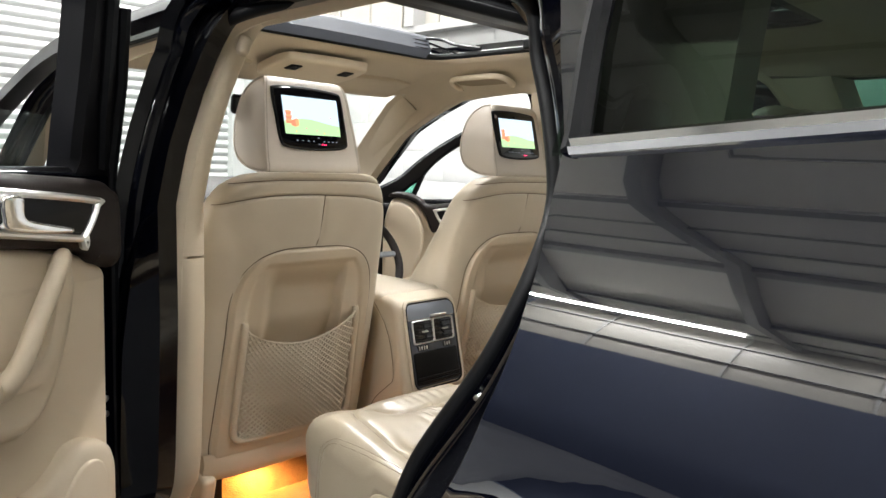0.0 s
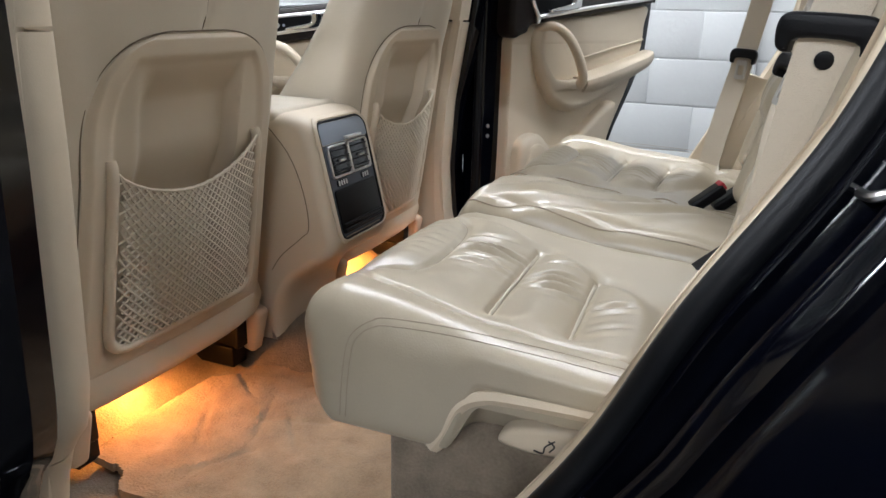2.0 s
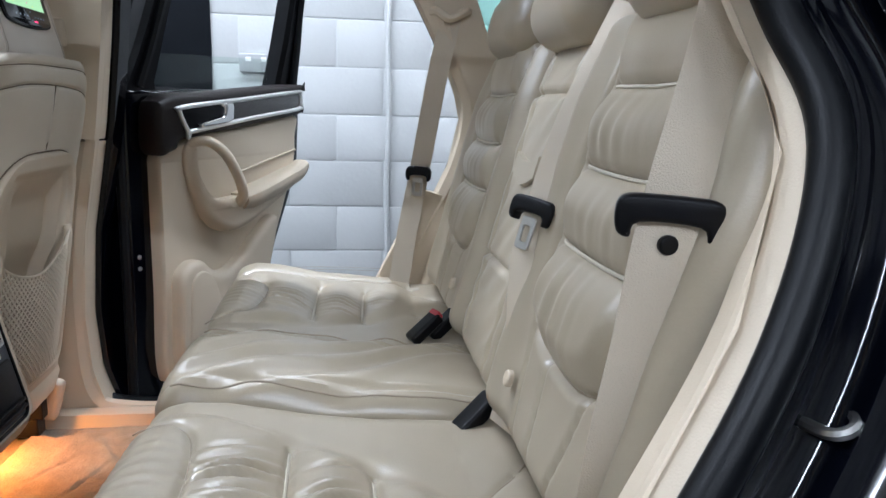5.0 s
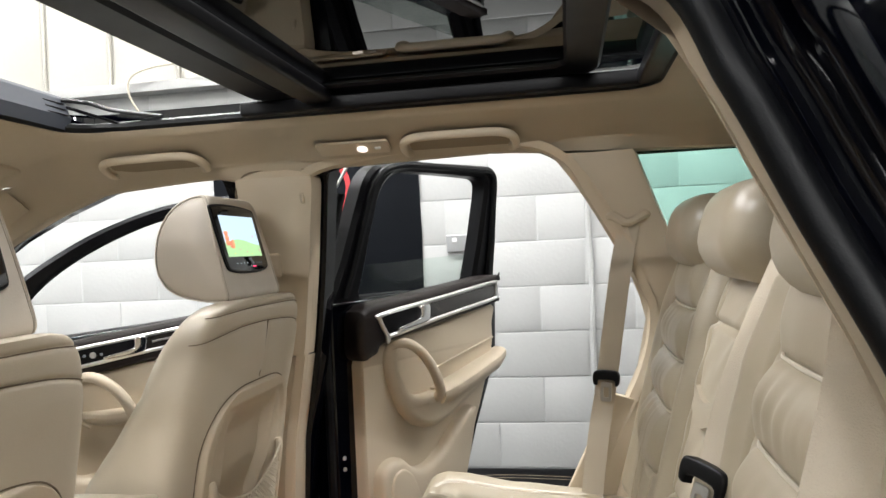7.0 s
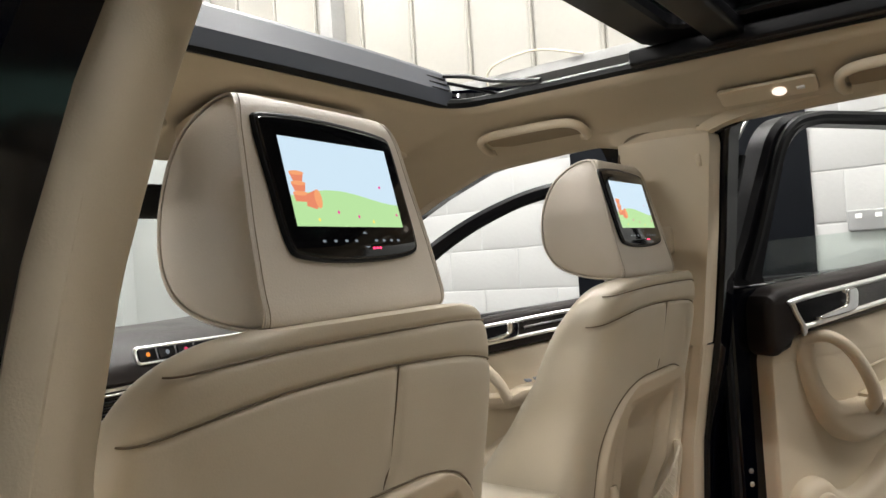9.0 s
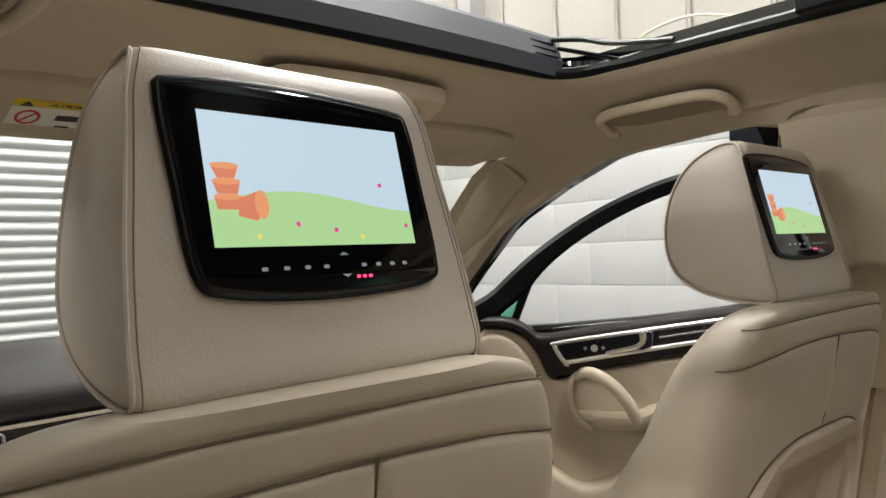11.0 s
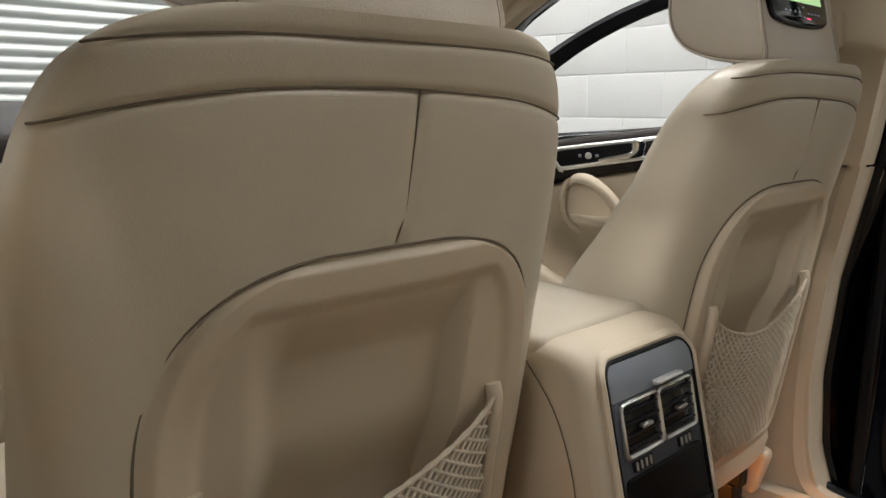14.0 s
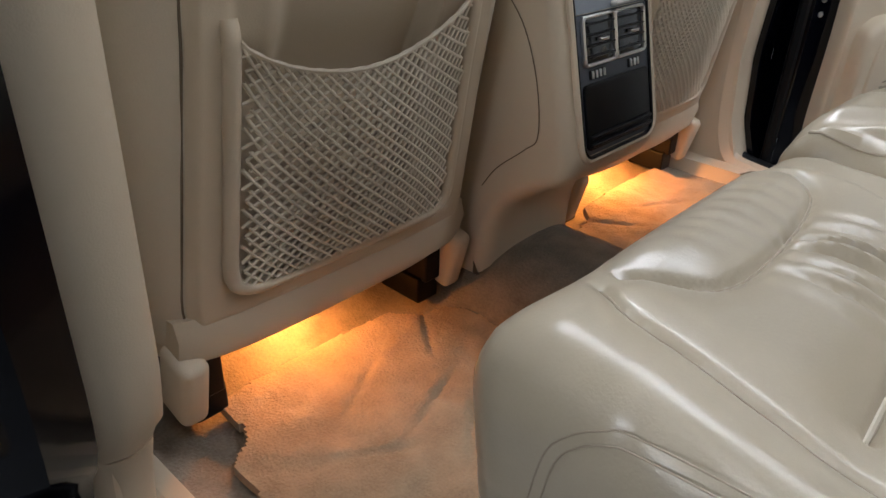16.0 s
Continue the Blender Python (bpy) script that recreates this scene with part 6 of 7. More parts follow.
def armrest(P, door, line, label):
    """A swelling armrest; line: u, bottom, top, depth."""
    b = bmnew()
    us = [q[0] for q in line]
    rows = []
    for u in np.linspace(us[0], us[-1], 44):
        zb, zt, w = (float(np.interp(u, us, [q[k] for q in line])) for k in (1, 2, 3))
        m = (zb + zt) / 2
        rows.append([P(u, zt, 0.022), P(u, zt + 0.001, w * 0.6), P(u, zt - 0.001, w * 0.85), P(u, zt - 0.008, w * 0.97), P(u, zt - 0.02, w), P(u, m, w * 0.97), P(u, lerp(m, zb, 0.5), w * 0.88), P(u, lerp(m, zb, 0.85), w * 0.68), P(u, zb, w * 0.45), P(u, zb - 0.004, 0.022)])
    loft(b, rows, closed=True, caps=True)
    return part("armrest", b, TRIM, door, label)


def even(points, count):
    """A closed loop through points in straight runs, cut at equal shares of its open length, its corners softened."""
    pts = [np.array(p, float) for p in points]
    run = np.cumsum([0] + [float(np.linalg.norm(b - a)) for a, b in zip(pts, pts[1:])])
    at = np.linspace(0, run[-1], count)
    line = [np.array([np.interp(a, run, [p[0] for p in pts]), np.interp(a, run, [p[1] for p in pts])]) for a in at]
    for _ in range(3):
        line = [line[0]] + [(a + 2 * b + c) / 4 for a, b, c in zip(line, line[1:], line[2:])] + [line[-1]]
    return line


def rear_door(s, label_tail):
    P = door_map((0.82, -0.05) if s > 0 else (-0.903, -0.061), (s * 0.87, -0.49), (-s * 0.49, -0.87), 0.20, 0.0 if s > 0 else 0.042)
    Q = lambda d: (lambda u, v, w: P(u, v, w + d))
    deep = P
    shell = [(-0.05, 0.47), (-0.05, 0.9), (-0.05, 1.20), (-0.04, 1.29), (0.3, 1.30), (0.718, 1.31), (0.722, 1.2), (0.71, 1.06), (0.655, 0.95), (0.58, 0.82), (0.505, 0.66), (0.44, 0.54), (0.40, 0.47), (0.2, 0.46)]
    b = bmnew()
    plate(b, shell, Q(-0.085), 0.075, 0.012)
    door = part("rear_door", b, JAMB_PAINT, car, "dark blue rear door, open, with cream trim")
    fo = even([(-0.05, 1.26), (-0.03, 1.32), (-0.005, 1.391), (0.025, 1.52), (0.049, 1.62), (0.075, 1.655), (0.11, 1.672), (0.178, 1.681), (0.40, 1.686), (0.63, 1.690), (0.668, 1.680), (0.682, 1.64), (0.71, 1.45), (0.728, 1.26)], 120)
    fi = even([(0.073, 1.30), (0.083, 1.36), (0.096, 1.46), (0.117, 1.583), (0.135, 1.618), (0.165, 1.640), (0.23, 1.654), (0.45, 1.654), (0.585, 1.652), (0.612, 1.638), (0.617, 1.60), (0.612, 1.45), (0.598, 1.30)], 120)
    fo = [(u, max(z, 1.26)) for u, z in fo]
    fi = [(u, max(z, 1.30)) for u, z in fi]
    if s < 0:
        fo, fi = ([(u - 0.035 - 0.10 * (z - 1.30), z) for u, z in q] for q in (fo, fi))
    b = bmnew()
    frame_ring(b, fo, fi, Q(-0.075), 0.06, 0.012)
    part("window_frame", b, BLACK_PLASTIC, door, "black window frame")
    b = bmnew()
    mid = [(lerp(p[0], q[0], 0.45), lerp(p[1], q[1], 0.45)) for p, q in zip(fo, fi)]
    tube(b, [P(u, z, -0.012) for u, z in mid if z > 1.29], 0.012, 8)
    part("frame_seal", b, RUBBER, door, "black rubber frame seal")
    b = bmnew()
    plate(b, [(0.085, 1.25), (0.088, 1.385), (0.57, 1.402), (0.555, 1.25)], Q(-0.045), 0.004, 0.001)
    g = part("door_glass", b, GLASS_CLEAR, door, "half lowered clear door glass")
    g.visible_shadow = False
    b = bmnew()
    P = lambda u, z, w: deep(u - 0.060 * step((0.0), 0.12, u), z + 0.012 * step(0.0, 0.12, u) * step(0.9, 1.1, z), w)
    Q = lambda d: (lambda u, v, w: P(u, v, w + d))
    plate(b, smooth([(0.005, 1.14), (0.0, 1.20), (0.01, 1.255), (0.06, 1.266), (0.35, 1.287), (0.69, 1.316), (0.712, 1.30), (0.71, 1.25), (0.70, 1.222), (0.45, 1.190), (0.20, 1.160), (0.145, 1.15), (0.125, 1.128), (0.06, 1.122)], 80, closed=True), Q(-0.02), 0.075, 0.02)
    part("upper_trim", b, DARK_TRIM, door, "dark brown soft upper door trim")
    co = smooth([(0.128, 1.222), (0.14, 1.243), (0.40, 1.270), (0.66, 1.297), (0.692, 1.290), (0.694, 1.255), (0.680, 1.234), (0.42, 1.203), (0.18, 1.171), (0.158, 1.173)], 80, closed=True)
    ci = offset2d(co, 0.012)
    b = bmnew()
    frame_ring(b, co, ci, Q(0.0535), 0.010, 0.004)
    part("chrome_surround", b, CHROME, door, "satin chrome surround")
    b = bmnew()
    plate(b, [(0.335, 1.205), (0.335, 1.252), (0.66, 1.287), (0.683, 1.282), (0.684, 1.256), (0.672, 1.242)], Q(0.0545), 0.004, 0.002)
    part("inlay", b, WOOD_DARK, door, "dark grained wood inlay")
    b = bmnew()
    plate(b, [(0.150, 1.184), (0.140, 1.222), (0.148, 1.234), (0.332, 1.252), (0.332, 1.204)], Q(0.0545), 0.003, 0.001)
    part("handle_bowl", b, BLACK_PLASTIC, door)
    lever(P, 0.285, 1.222, 0.058, door)
    # beige lower trim
    b = bmnew()
    low = smooth([(0.035, 0.54), (0.035, 0.8), (0.035, 1.06), (0.04, 1.118), (0.10, 1.130), (0.20, 1.158), (0.45, 1.188), (0.698, 1.220), (0.703, 1.15), (0.695, 1.07), (0.642, 0.957), (0.575, 0.83), (0.50, 0.68), (0.43, 0.56), (0.40, 0.53), (0.2, 0.53)], 110, closed=True)
    plate(b, low, Q(-0.02), 0.05, 0.016)
    part("lower_trim", b, TRIM, door, "beige plastic lower door trim")
    R = lambda u, v, w: deep(u, v, 0.018 + w * lerp(0.42, 1.0, step(0.09, 0.26, u)) * lerp(1.0, 0.8, step(0.35, 0.68, u)))
    b = bmnew()
    plate(b, even([(0.13, 1.163), (0.105, 1.148), (0.102, 1.10), (0.122, 1.03), (0.155, 0.962), (0.20, 0.918), (0.255, 0.900), (0.33, 0.914), (0.45, 0.957), (0.60, 1.012), (0.652, 1.035), (0.652, 1.075), (0.60, 1.064), (0.45, 1.030), (0.35, 1.008), (0.29, 1.0), (0.235, 0.998), (0.195, 1.005), (0.168, 1.04), (0.150, 1.09), (0.150, 1.135), (0.16, 1.155), (0.135, 1.163)], 120), R, 0.060, 0.024)
    part("armrest_bulge", b, TRIM, door, "beige moulded armrest body round the pull recess")
    armrest(deep, door, [(0.300, 0.955, 1.008, 0.094), (0.35, 0.955, 1.020, 0.104), (0.45, 0.974, 1.040, 0.100), (0.60, 1.012, 1.073, 0.090), (0.652, 1.03, 1.085, 0.072)], "beige padded door armrest")
    b = bmnew()
    tube(b, smooth([deep(0.128, 1.150, 0.030), deep(0.145, 1.162, 0.052), deep(0.170, 1.158, 0.074), deep(0.205, 1.128, 0.090), deep(0.240, 1.080, 0.096), deep(0.265, 1.035, 0.096), deep(0.280, 1.005, 0.088), deep(0.285, 0.985, 0.07)], 36), lambda f: 0.0145 + 0.004 * f, 12, flat=0.85)
    part("pull_handle", b, TRIM, door, "beige curved pull handle")
    b = bmnew()
    tube(b, smooth([P(0.375, 1.052, 0.036), P(0.50, 1.075, 0.036), P(0.69, 1.108, 0.033)], 20), 0.004, 6)
    part("shelf_edge", b, TRIM, door)
    # map pocket
    b = bmnew()
    pk = smooth([(0.10, 0.55), (0.10, 0.72), (0.105, 0.80), (0.14, 0.838), (0.19, 0.842), (0.225, 0.815), (0.26, 0.797), (0.31, 0.797), (0.37, 0.825), (0.43, 0.87), (0.50, 0.915), (0.545, 0.915), (0.52, 0.82), (0.47, 0.69), (0.42, 0.58), (0.39, 0.545), (0.25, 0.54)], 110, closed=True)
    plate(b, pk, Q(0.028), 0.042, 0.02)
    part("map_pocket", b, TRIM, door, "beige moulded map pocket")
    b = bmnew()
    sp = smooth([(0.13, 0.55), (0.13, 0.70), (0.14, 0.79), (0.17, 0.815), (0.205, 0.805), (0.235, 0.765), (0.255, 0.70), (0.262, 0.62), (0.262, 0.55)], 60, closed=True)
    plate(b, sp, Q(0.066), 0.010, 0.006)
    part("speaker_cover", b, TRIM, door, "beige speaker cover")
    for zz in (0.84, 0.87):
        b = bmnew()
        plate(b, [(-0.02 + 0.006 * math.cos(2 * math.pi * k / 12), zz + 0.006 * math.sin(2 * math.pi * k / 12)) for k in range(12)], Q(-0.011), 0.004, 0.0015)
        part("hinge_bolt", b, STEEL, door)
    b = bmnew()
    tube(b, [P(-0.056, z, -0.02) for z in np.linspace(0.5, 1.29, 20)] + [P(-0.05, 1.45, -0.02), P(-0.03, 1.58, -0.02)], 0.012, 8)
    part("edge_seal", b, RUBBER, door)
    b = bmnew()
    tube(b, [P(-0.052, z, -0.05) for z in np.linspace(1.28, 1.5, 8)] + [P(-0.03, 1.59, -0.05), P(0.055, 1.676, -0.055)], 0.004, 6)
    part("frame_strip", b, CHROME, door, "thin chrome frame strip")
    return door


WOOD_DARK = surface("dark_wood_inlay", (0.030, 0.026, 0.023), 0.22, vary=0.4, scale=26, grain=200, bump=0.1, coat=0.5)
rear_door(1, "")
rear_door(-1, "")


def front_door(P, label):
    Q = lambda d: (lambda u, v, w: P(u, v, w + d))
    b = bmnew()
    plate(b, [(-0.08, 0.47), (-0.09, 0.9), (-0.09, 1.17), (0.2, 1.19), (0.60, 1.22), (0.98, 1.255), (1.0, 1.0), (0.99, 0.7), (0.95, 0.47)], Q(-0.085), 0.07, 0.012)
    door = part("front_door", b, JAMB_PAINT, car, label)
    fo = smooth([(-0.115, 1.165), (0.02, 1.305), (0.16, 1.425), (0.34, 1.535), (0.54, 1.612), (0.74, 1.645), (0.90, 1.648), (0.985, 1.58), (1.0, 1.4), (1.0, 1.24)], 90, closed=True)
    fi = smooth([(0.085, 1.195), (0.125, 1.30), (0.215, 1.395), (0.36, 1.488), (0.54, 1.563), (0.73, 1.598), (0.86, 1.60), (0.91, 1.56), (0.92, 1.4), (0.92, 1.265)], 90, closed=True)
    fo = [(u, max(z, 1.15)) for u, z in fo]
    fi = [(u, max(z, 1.19)) for u, z in fi]
    b = bmnew()
    frame_ring(b, fo, fi, Q(-0.075), 0.055, 0.012)
    part("window_frame", b, BLACK_PLASTIC, door, "black curved window frame")
    b = bmnew()
    tube(b, [P(0.075, 1.2, -0.04), P(0.145, 1.37, -0.04)], 0.012, 8)
    part("window_bar", b, BLACK_PLASTIC, door, "black bar of the small corner window")
    b = bmnew()
    plate(b, [(0.0, 1.20), (0.075, 1.20), (0.135, 1.36), (0.09, 1.34)], Q(-0.05), 0.004, 0.001)
    g = part("corner_glass", b, GLASS_GREEN, door, "small tinted corner window")
    g.visible_shadow = False
    b = bmnew()
    plate(b, smooth([(-0.03, 1.205), (-0.0, 1.225), (0.07, 1.222), (0.125, 1.195), (0.16, 1.175), (0.30, 1.19), (0.60, 1.225), (0.97, 1.265), (0.985, 1.22), (0.97, 1.16), (0.60, 1.115), (0.30, 1.072), (0.205, 1.06), (0.185, 1.045), (0.168, 1.06), (0.14, 1.13), (0.09, 1.185), (0.02, 1.20)], 100, closed=True), Q(-0.02), 0.07, 0.018)
    part("upper_trim", b, DARK_TRIM, door, "dark grey soft upper door trim")
    co = smooth([(0.185, 1.14), (0.20, 1.158), (0.42, 1.185), (0.70, 1.216), (0.93, 1.24), (0.955, 1.225), (0.95, 1.188), (0.70, 1.155), (0.42, 1.118), (0.235, 1.092), (0.212, 1.094)], 90, closed=True)
    ci = offset2d(co, 0.012)
    b = bmnew()
    frame_ring(b, co, ci, Q(0.0485), 0.010, 0.004)
    part("chrome_surround", b, CHROME, door, "satin chrome surround")
    b = bmnew()
    plate(b, [(0.218, 1.105), (0.203, 1.14), (0.212, 1.149), (0.465, 1.180), (0.465, 1.135)], Q(0.0495), 0.003, 0.001)
    part("switch_bowl", b, BLACK_PLASTIC, door)
    b = bmnew()
    plate(b, [(0.47, 1.137), (0.47, 1.181), (0.92, 1.23), (0.94, 1.22), (0.938, 1.198), (0.70, 1.165)], Q(0.0495), 0.004, 0.002)
    part("inlay", b, WOOD_DARK, door, "dark grained wood inlay")
    b = bmnew()
    tube(b, [P(0.48, 1.160, 0.055), P(0.70, 1.187, 0.055), P(0.93, 1.212, 0.055)], 0.0035, 6)
    part("chrome_line", b, CHROME, door)
    lever(P, 0.415, 1.152, 0.053, door)
    for du in (0.275, 0.30, 0.325):
        b = bmnew()
        r = 0.010 if du == 0.30 else 0.005
        plate(b, [(du + r * math.cos(2 * math.pi * k / 14), 1.135 + r * math.sin(2 * math.pi * k / 14)) for k in range(14)], Q(0.0525), 0.006, 0.002)
        part("mirror_switch", b, CHROME if du == 0.30 else GUNMETAL, door)
    b = bmnew()
    low = smooth([(-0.04, 0.55), (-0.05, 0.8), (-0.05, 1.05), (-0.02, 1.18), (0.03, 1.195), (0.10, 1.17), (0.145, 1.115), (0.19, 1.045), (0.30, 1.068), (0.60, 1.112), (0.97, 1.158), (0.975, 0.9), (0.95, 0.55), (0.5, 0.53)], 110, closed=True)
    plate(b, low, Q(-0.02), 0.048, 0.016)
    part("lower_trim", b, TRIM, door, "beige plastic lower door trim")
    b = bmnew()
    bulb = smooth([(-0.035, 0.75), (-0.045, 0.95), (-0.035, 1.13), (0.0, 1.18), (0.05, 1.175), (0.10, 1.135), (0.135, 1.06), (0.135, 0.97), (0.105, 0.88), (0.06, 0.80), (0.01, 0.75)], 70, closed=True)
    plate(b, bulb, Q(0.022), 0.03, 0.016)
    part("speaker_cover", b, TRIM, door, "rounded beige speaker cover")
    armrest(P, door, [(0.235, 0.945, 0.955, 0.03), (0.27, 0.918, 0.955, 0.055), (0.32, 0.902, 0.952, 0.082), (0.40, 0.898, 0.95, 0.092), (0.425, 0.90, 0.955, 0.092), (0.45, 0.905, 0.968, 0.092), (0.60, 0.93, 0.99, 0.09), (0.95, 0.985, 1.03, 0.07)], "beige padded door armrest")
    b = bmnew()
    tube(b, smooth([P(0.295, 1.068, 0.028), P(0.252, 1.062, 0.034), P(0.230, 1.025, 0.036), P(0.235, 0.965, 0.040), P(0.255, 0.93, 0.046), P(0.285, 0.908, 0.05)], 24), 0.009, 10)
    part("recess_rim", b, TRIM, door)
    b = bmnew()
    tube(b, smooth([P(0.252, 1.052, 0.026), P(0.268, 1.068, 0.055), P(0.30, 1.066, 0.080), P(0.342, 1.038, 0.096), P(0.38, 0.99, 0.098), P(0.402, 0.945, 0.088), P(0.41, 0.925, 0.07)], 36), lambda f: 0.016 + 0.004 * f, 12, flat=0.75)
    part("pull_handle", b, TRIM, door, "beige curved pull handle")
    for k in range(4):
        b = bmnew()
        plate(b, rounded(0.47 + k * 0.03, 0.985 + k * 0.004, 0.49 + k * 0.03, 0.992 + k * 0.004, 0.002, 2), Q(0.05), 0.03, 0.003)
        part("window_switch", b, GUNMETAL, door)
    b = bmnew()
    pk = smooth([(-0.02, 0.55), (0.0, 0.76), (0.06, 0.83), (0.12, 0.832), (0.18, 0.795), (0.25, 0.755), (0.32, 0.765), (0.42, 0.82), (0.6, 0.85), (0.9, 0.85), (0.9, 0.55), (0.4, 0.53)], 100, closed=True)
    plate(b, pk, Q(0.028), 0.055, 0.022)
    part("map_pocket", b, TRIM, door, "beige moulded map pocket")
    b = bmnew()
    plate(b, [(0.128, 0.835), (0.135, 0.845), (0.175, 0.812), (0.17, 0.802)], Q(0.03), 0.004, 0.001)
    part("pocket_slot", b, BLACK_PLASTIC, door)


front_door(door_map((0.86, 1.12), (0.67, -0.74), (-0.74, -0.67), 0.16), "dark blue front door, open, with cream trim")
front_door(door_map((-0.84, 1.12), (-0.02, -1.0), (1.0, -0.02), 0.42), "dark blue front door, closed, with cream trim")


# ---- dashboard and front fittings ----
dash = thing("dashboard", "dark dashboard with gloss band, chrome strips and lit keys", "dashboard")


def band(name, prof, material, label="", x0=-0.70, x1=0.70, n=24, bow=0.05):
    b = bmnew()
    rows = []
    for i in range(n + 1):
        x = lerp(x0, x1, i / n)
        rows.append([(x, y + (bow * (x / 0.7) ** 2 * -0.6 if x < 0 else 0.38 * (x / 0.7) ** 1.5), z) for y, z in prof])
    loft(b, rows, closed=True, caps=True)
    return part(name, b, material, dash, label)


band("top_pad", smooth([(0.86, 1.190), (0.852, 1.205), (0.87, 1.235), (0.94, 1.268), (1.06, 1.285), (1.25, 1.28), (1.50, 1.24), (1.50, 1.15), (0.95, 1.15)], 40, closed=True), DARK_TRIM, "dark soft dashboard top")
band("chrome_upper", [(0.851, 1.184), (0.851, 1.190), (0.87, 1.192), (0.87, 1.182)], CHROME, "chrome strip")
band("gloss_band", [(0.858, 1.125), (0.856, 1.184), (0.90, 1.184), (0.90, 1.125)], BLACK_GLOSS, "gloss black dashboard band")
band("chrome_lower", [(0.848, 1.098), (0.848, 1.124), (0.88, 1.126), (0.88, 1.096)], CHROME, "wide satin chrome strip")
band("glove_band", [(0.858, 1.040), (0.855, 1.097), (0.90, 1.097), (0.90, 1.040)], DARK_TRIM)
band("lower_dash", smooth([(0.86, 1.036), (0.83, 0.95), (0.85, 0.80), (0.92, 0.66), (1.1, 0.62), (1.1, 1.03)], 30, closed=True), TRIM, "beige lower dashboard")
b = bmnew()
softbox(b, None, (0.27, 0.16, 0.34), 0.03, (6, 4, 6), None, Matrix.Translation((0.0, 0.90, 1.02)))
part("centre_stack", b, BLACK_PLASTIC, dash, "black centre stack")
b = bmnew()
frame_ring(b, rounded(-0.135, 1.225, 0.135, 1.26, 0.01), rounded(-0.13, 1.229, 0.13, 1.256, 0.008), lambda u, v, w: (u, 0.853 - w + 0.4 * (v - 1.225), v), 0.006, 0.002)
part("key_frame", b, CHROME, dash)
for k in range(6):
    b = bmnew()
    plate(b, rounded(-0.126 + k * 0.043, 1.231, -0.088 + k * 0.043, 1.254, 0.003, 3), lambda u, v, w: (u, 0.855 - w + 0.4 * (v - 1.225), v), 0.005, 0.002)
    key = part("dash_key", b, BLACK_PLASTIC, dash)
    b = bmnew()
    c0 = -0.107 + k * 0.043
    plate(b, [(c0 + 0.0045 * math.cos(2 * math.pi * q / 10), 1.243 + 0.0045 * math.sin(2 * math.pi * q / 10)) for q in range(10)], lambda u, v, w: (u, 0.8497 - w + 0.4 * (v - 1.225), v), 0.0006, 0.0002)
    part("key_light", b, (ORANGE_GLOW, ICON_GLOW, PINK_GLOW, ICON_GLOW, ICON_GLOW, ORANGE_GLOW)[k], key)
for c in (-0.50, -0.22):
    b = bmnew()
    frame_ring(b, rounded(c - 0.075, 1.130, c + 0.075, 1.181, 0.008), rounded(c - 0.070, 1.135, c + 0.070, 1.176, 0.006), lambda u, v, w: (u, 0.855 - w - 0.03 * (u / 0.7) ** 2, v), 0.008, 0.003)
    v0 = part("dash_vent", b, CHROME, dash, "chrome framed dashboard vent")
    for k in range(3):
        b = bmnew()
        box(b, (c - 0.068, 0.846 - 0.03 * (c / 0.7) ** 2, 1.141 + k * 0.011), (c + 0.068, 0.856, 1.145 + k * 0.011), 0.001)
        part("slat", b, BLACK_PLASTIC, v0)

wheel = thing("steering_wheel", "black leather steering wheel", "steering wheel")
wm = Matrix.Translation((0.36, 0.755, 1.0)) @ Euler((radians(60), 0, 0)).to_matrix().to_4x4()
b = bmnew()
tube(b, [wm @ Vector((0.188 * math.cos(a), 0.188 * math.sin(a), 0)) for a in np.linspace(0, 2 * math.pi, 49)[:-1]], 0.016, 12, closed=True)
part("rim", b, DARK_TRIM, wheel)
b = bmnew()
softbox(b, None, (0.15, 0.12, 0.05), 0.024, (4, 4, 2), None, wm @ Matrix.Translation((0, -0.01, -0.01)))
part("airbag_pad", b, DARK_TRIM, wheel)
for a in (0, 180, 270):
    b = bmnew()
    q = Vector((math.cos(radians(a)), math.sin(radians(a)), 0))
    tube(b, [wm @ (q * 0.06), wm @ (q * 0.18)], 0.014, 8, flat=0.6)
    part("spoke", b, GUNMETAL, wheel)
b = bmnew()
tube(b, [wm @ Vector((0, 0, -0.02)), wm @ Vector((0, 0, -0.22))], 0.035, 12)
part("column_cover", b, DARK_TRIM, wheel)

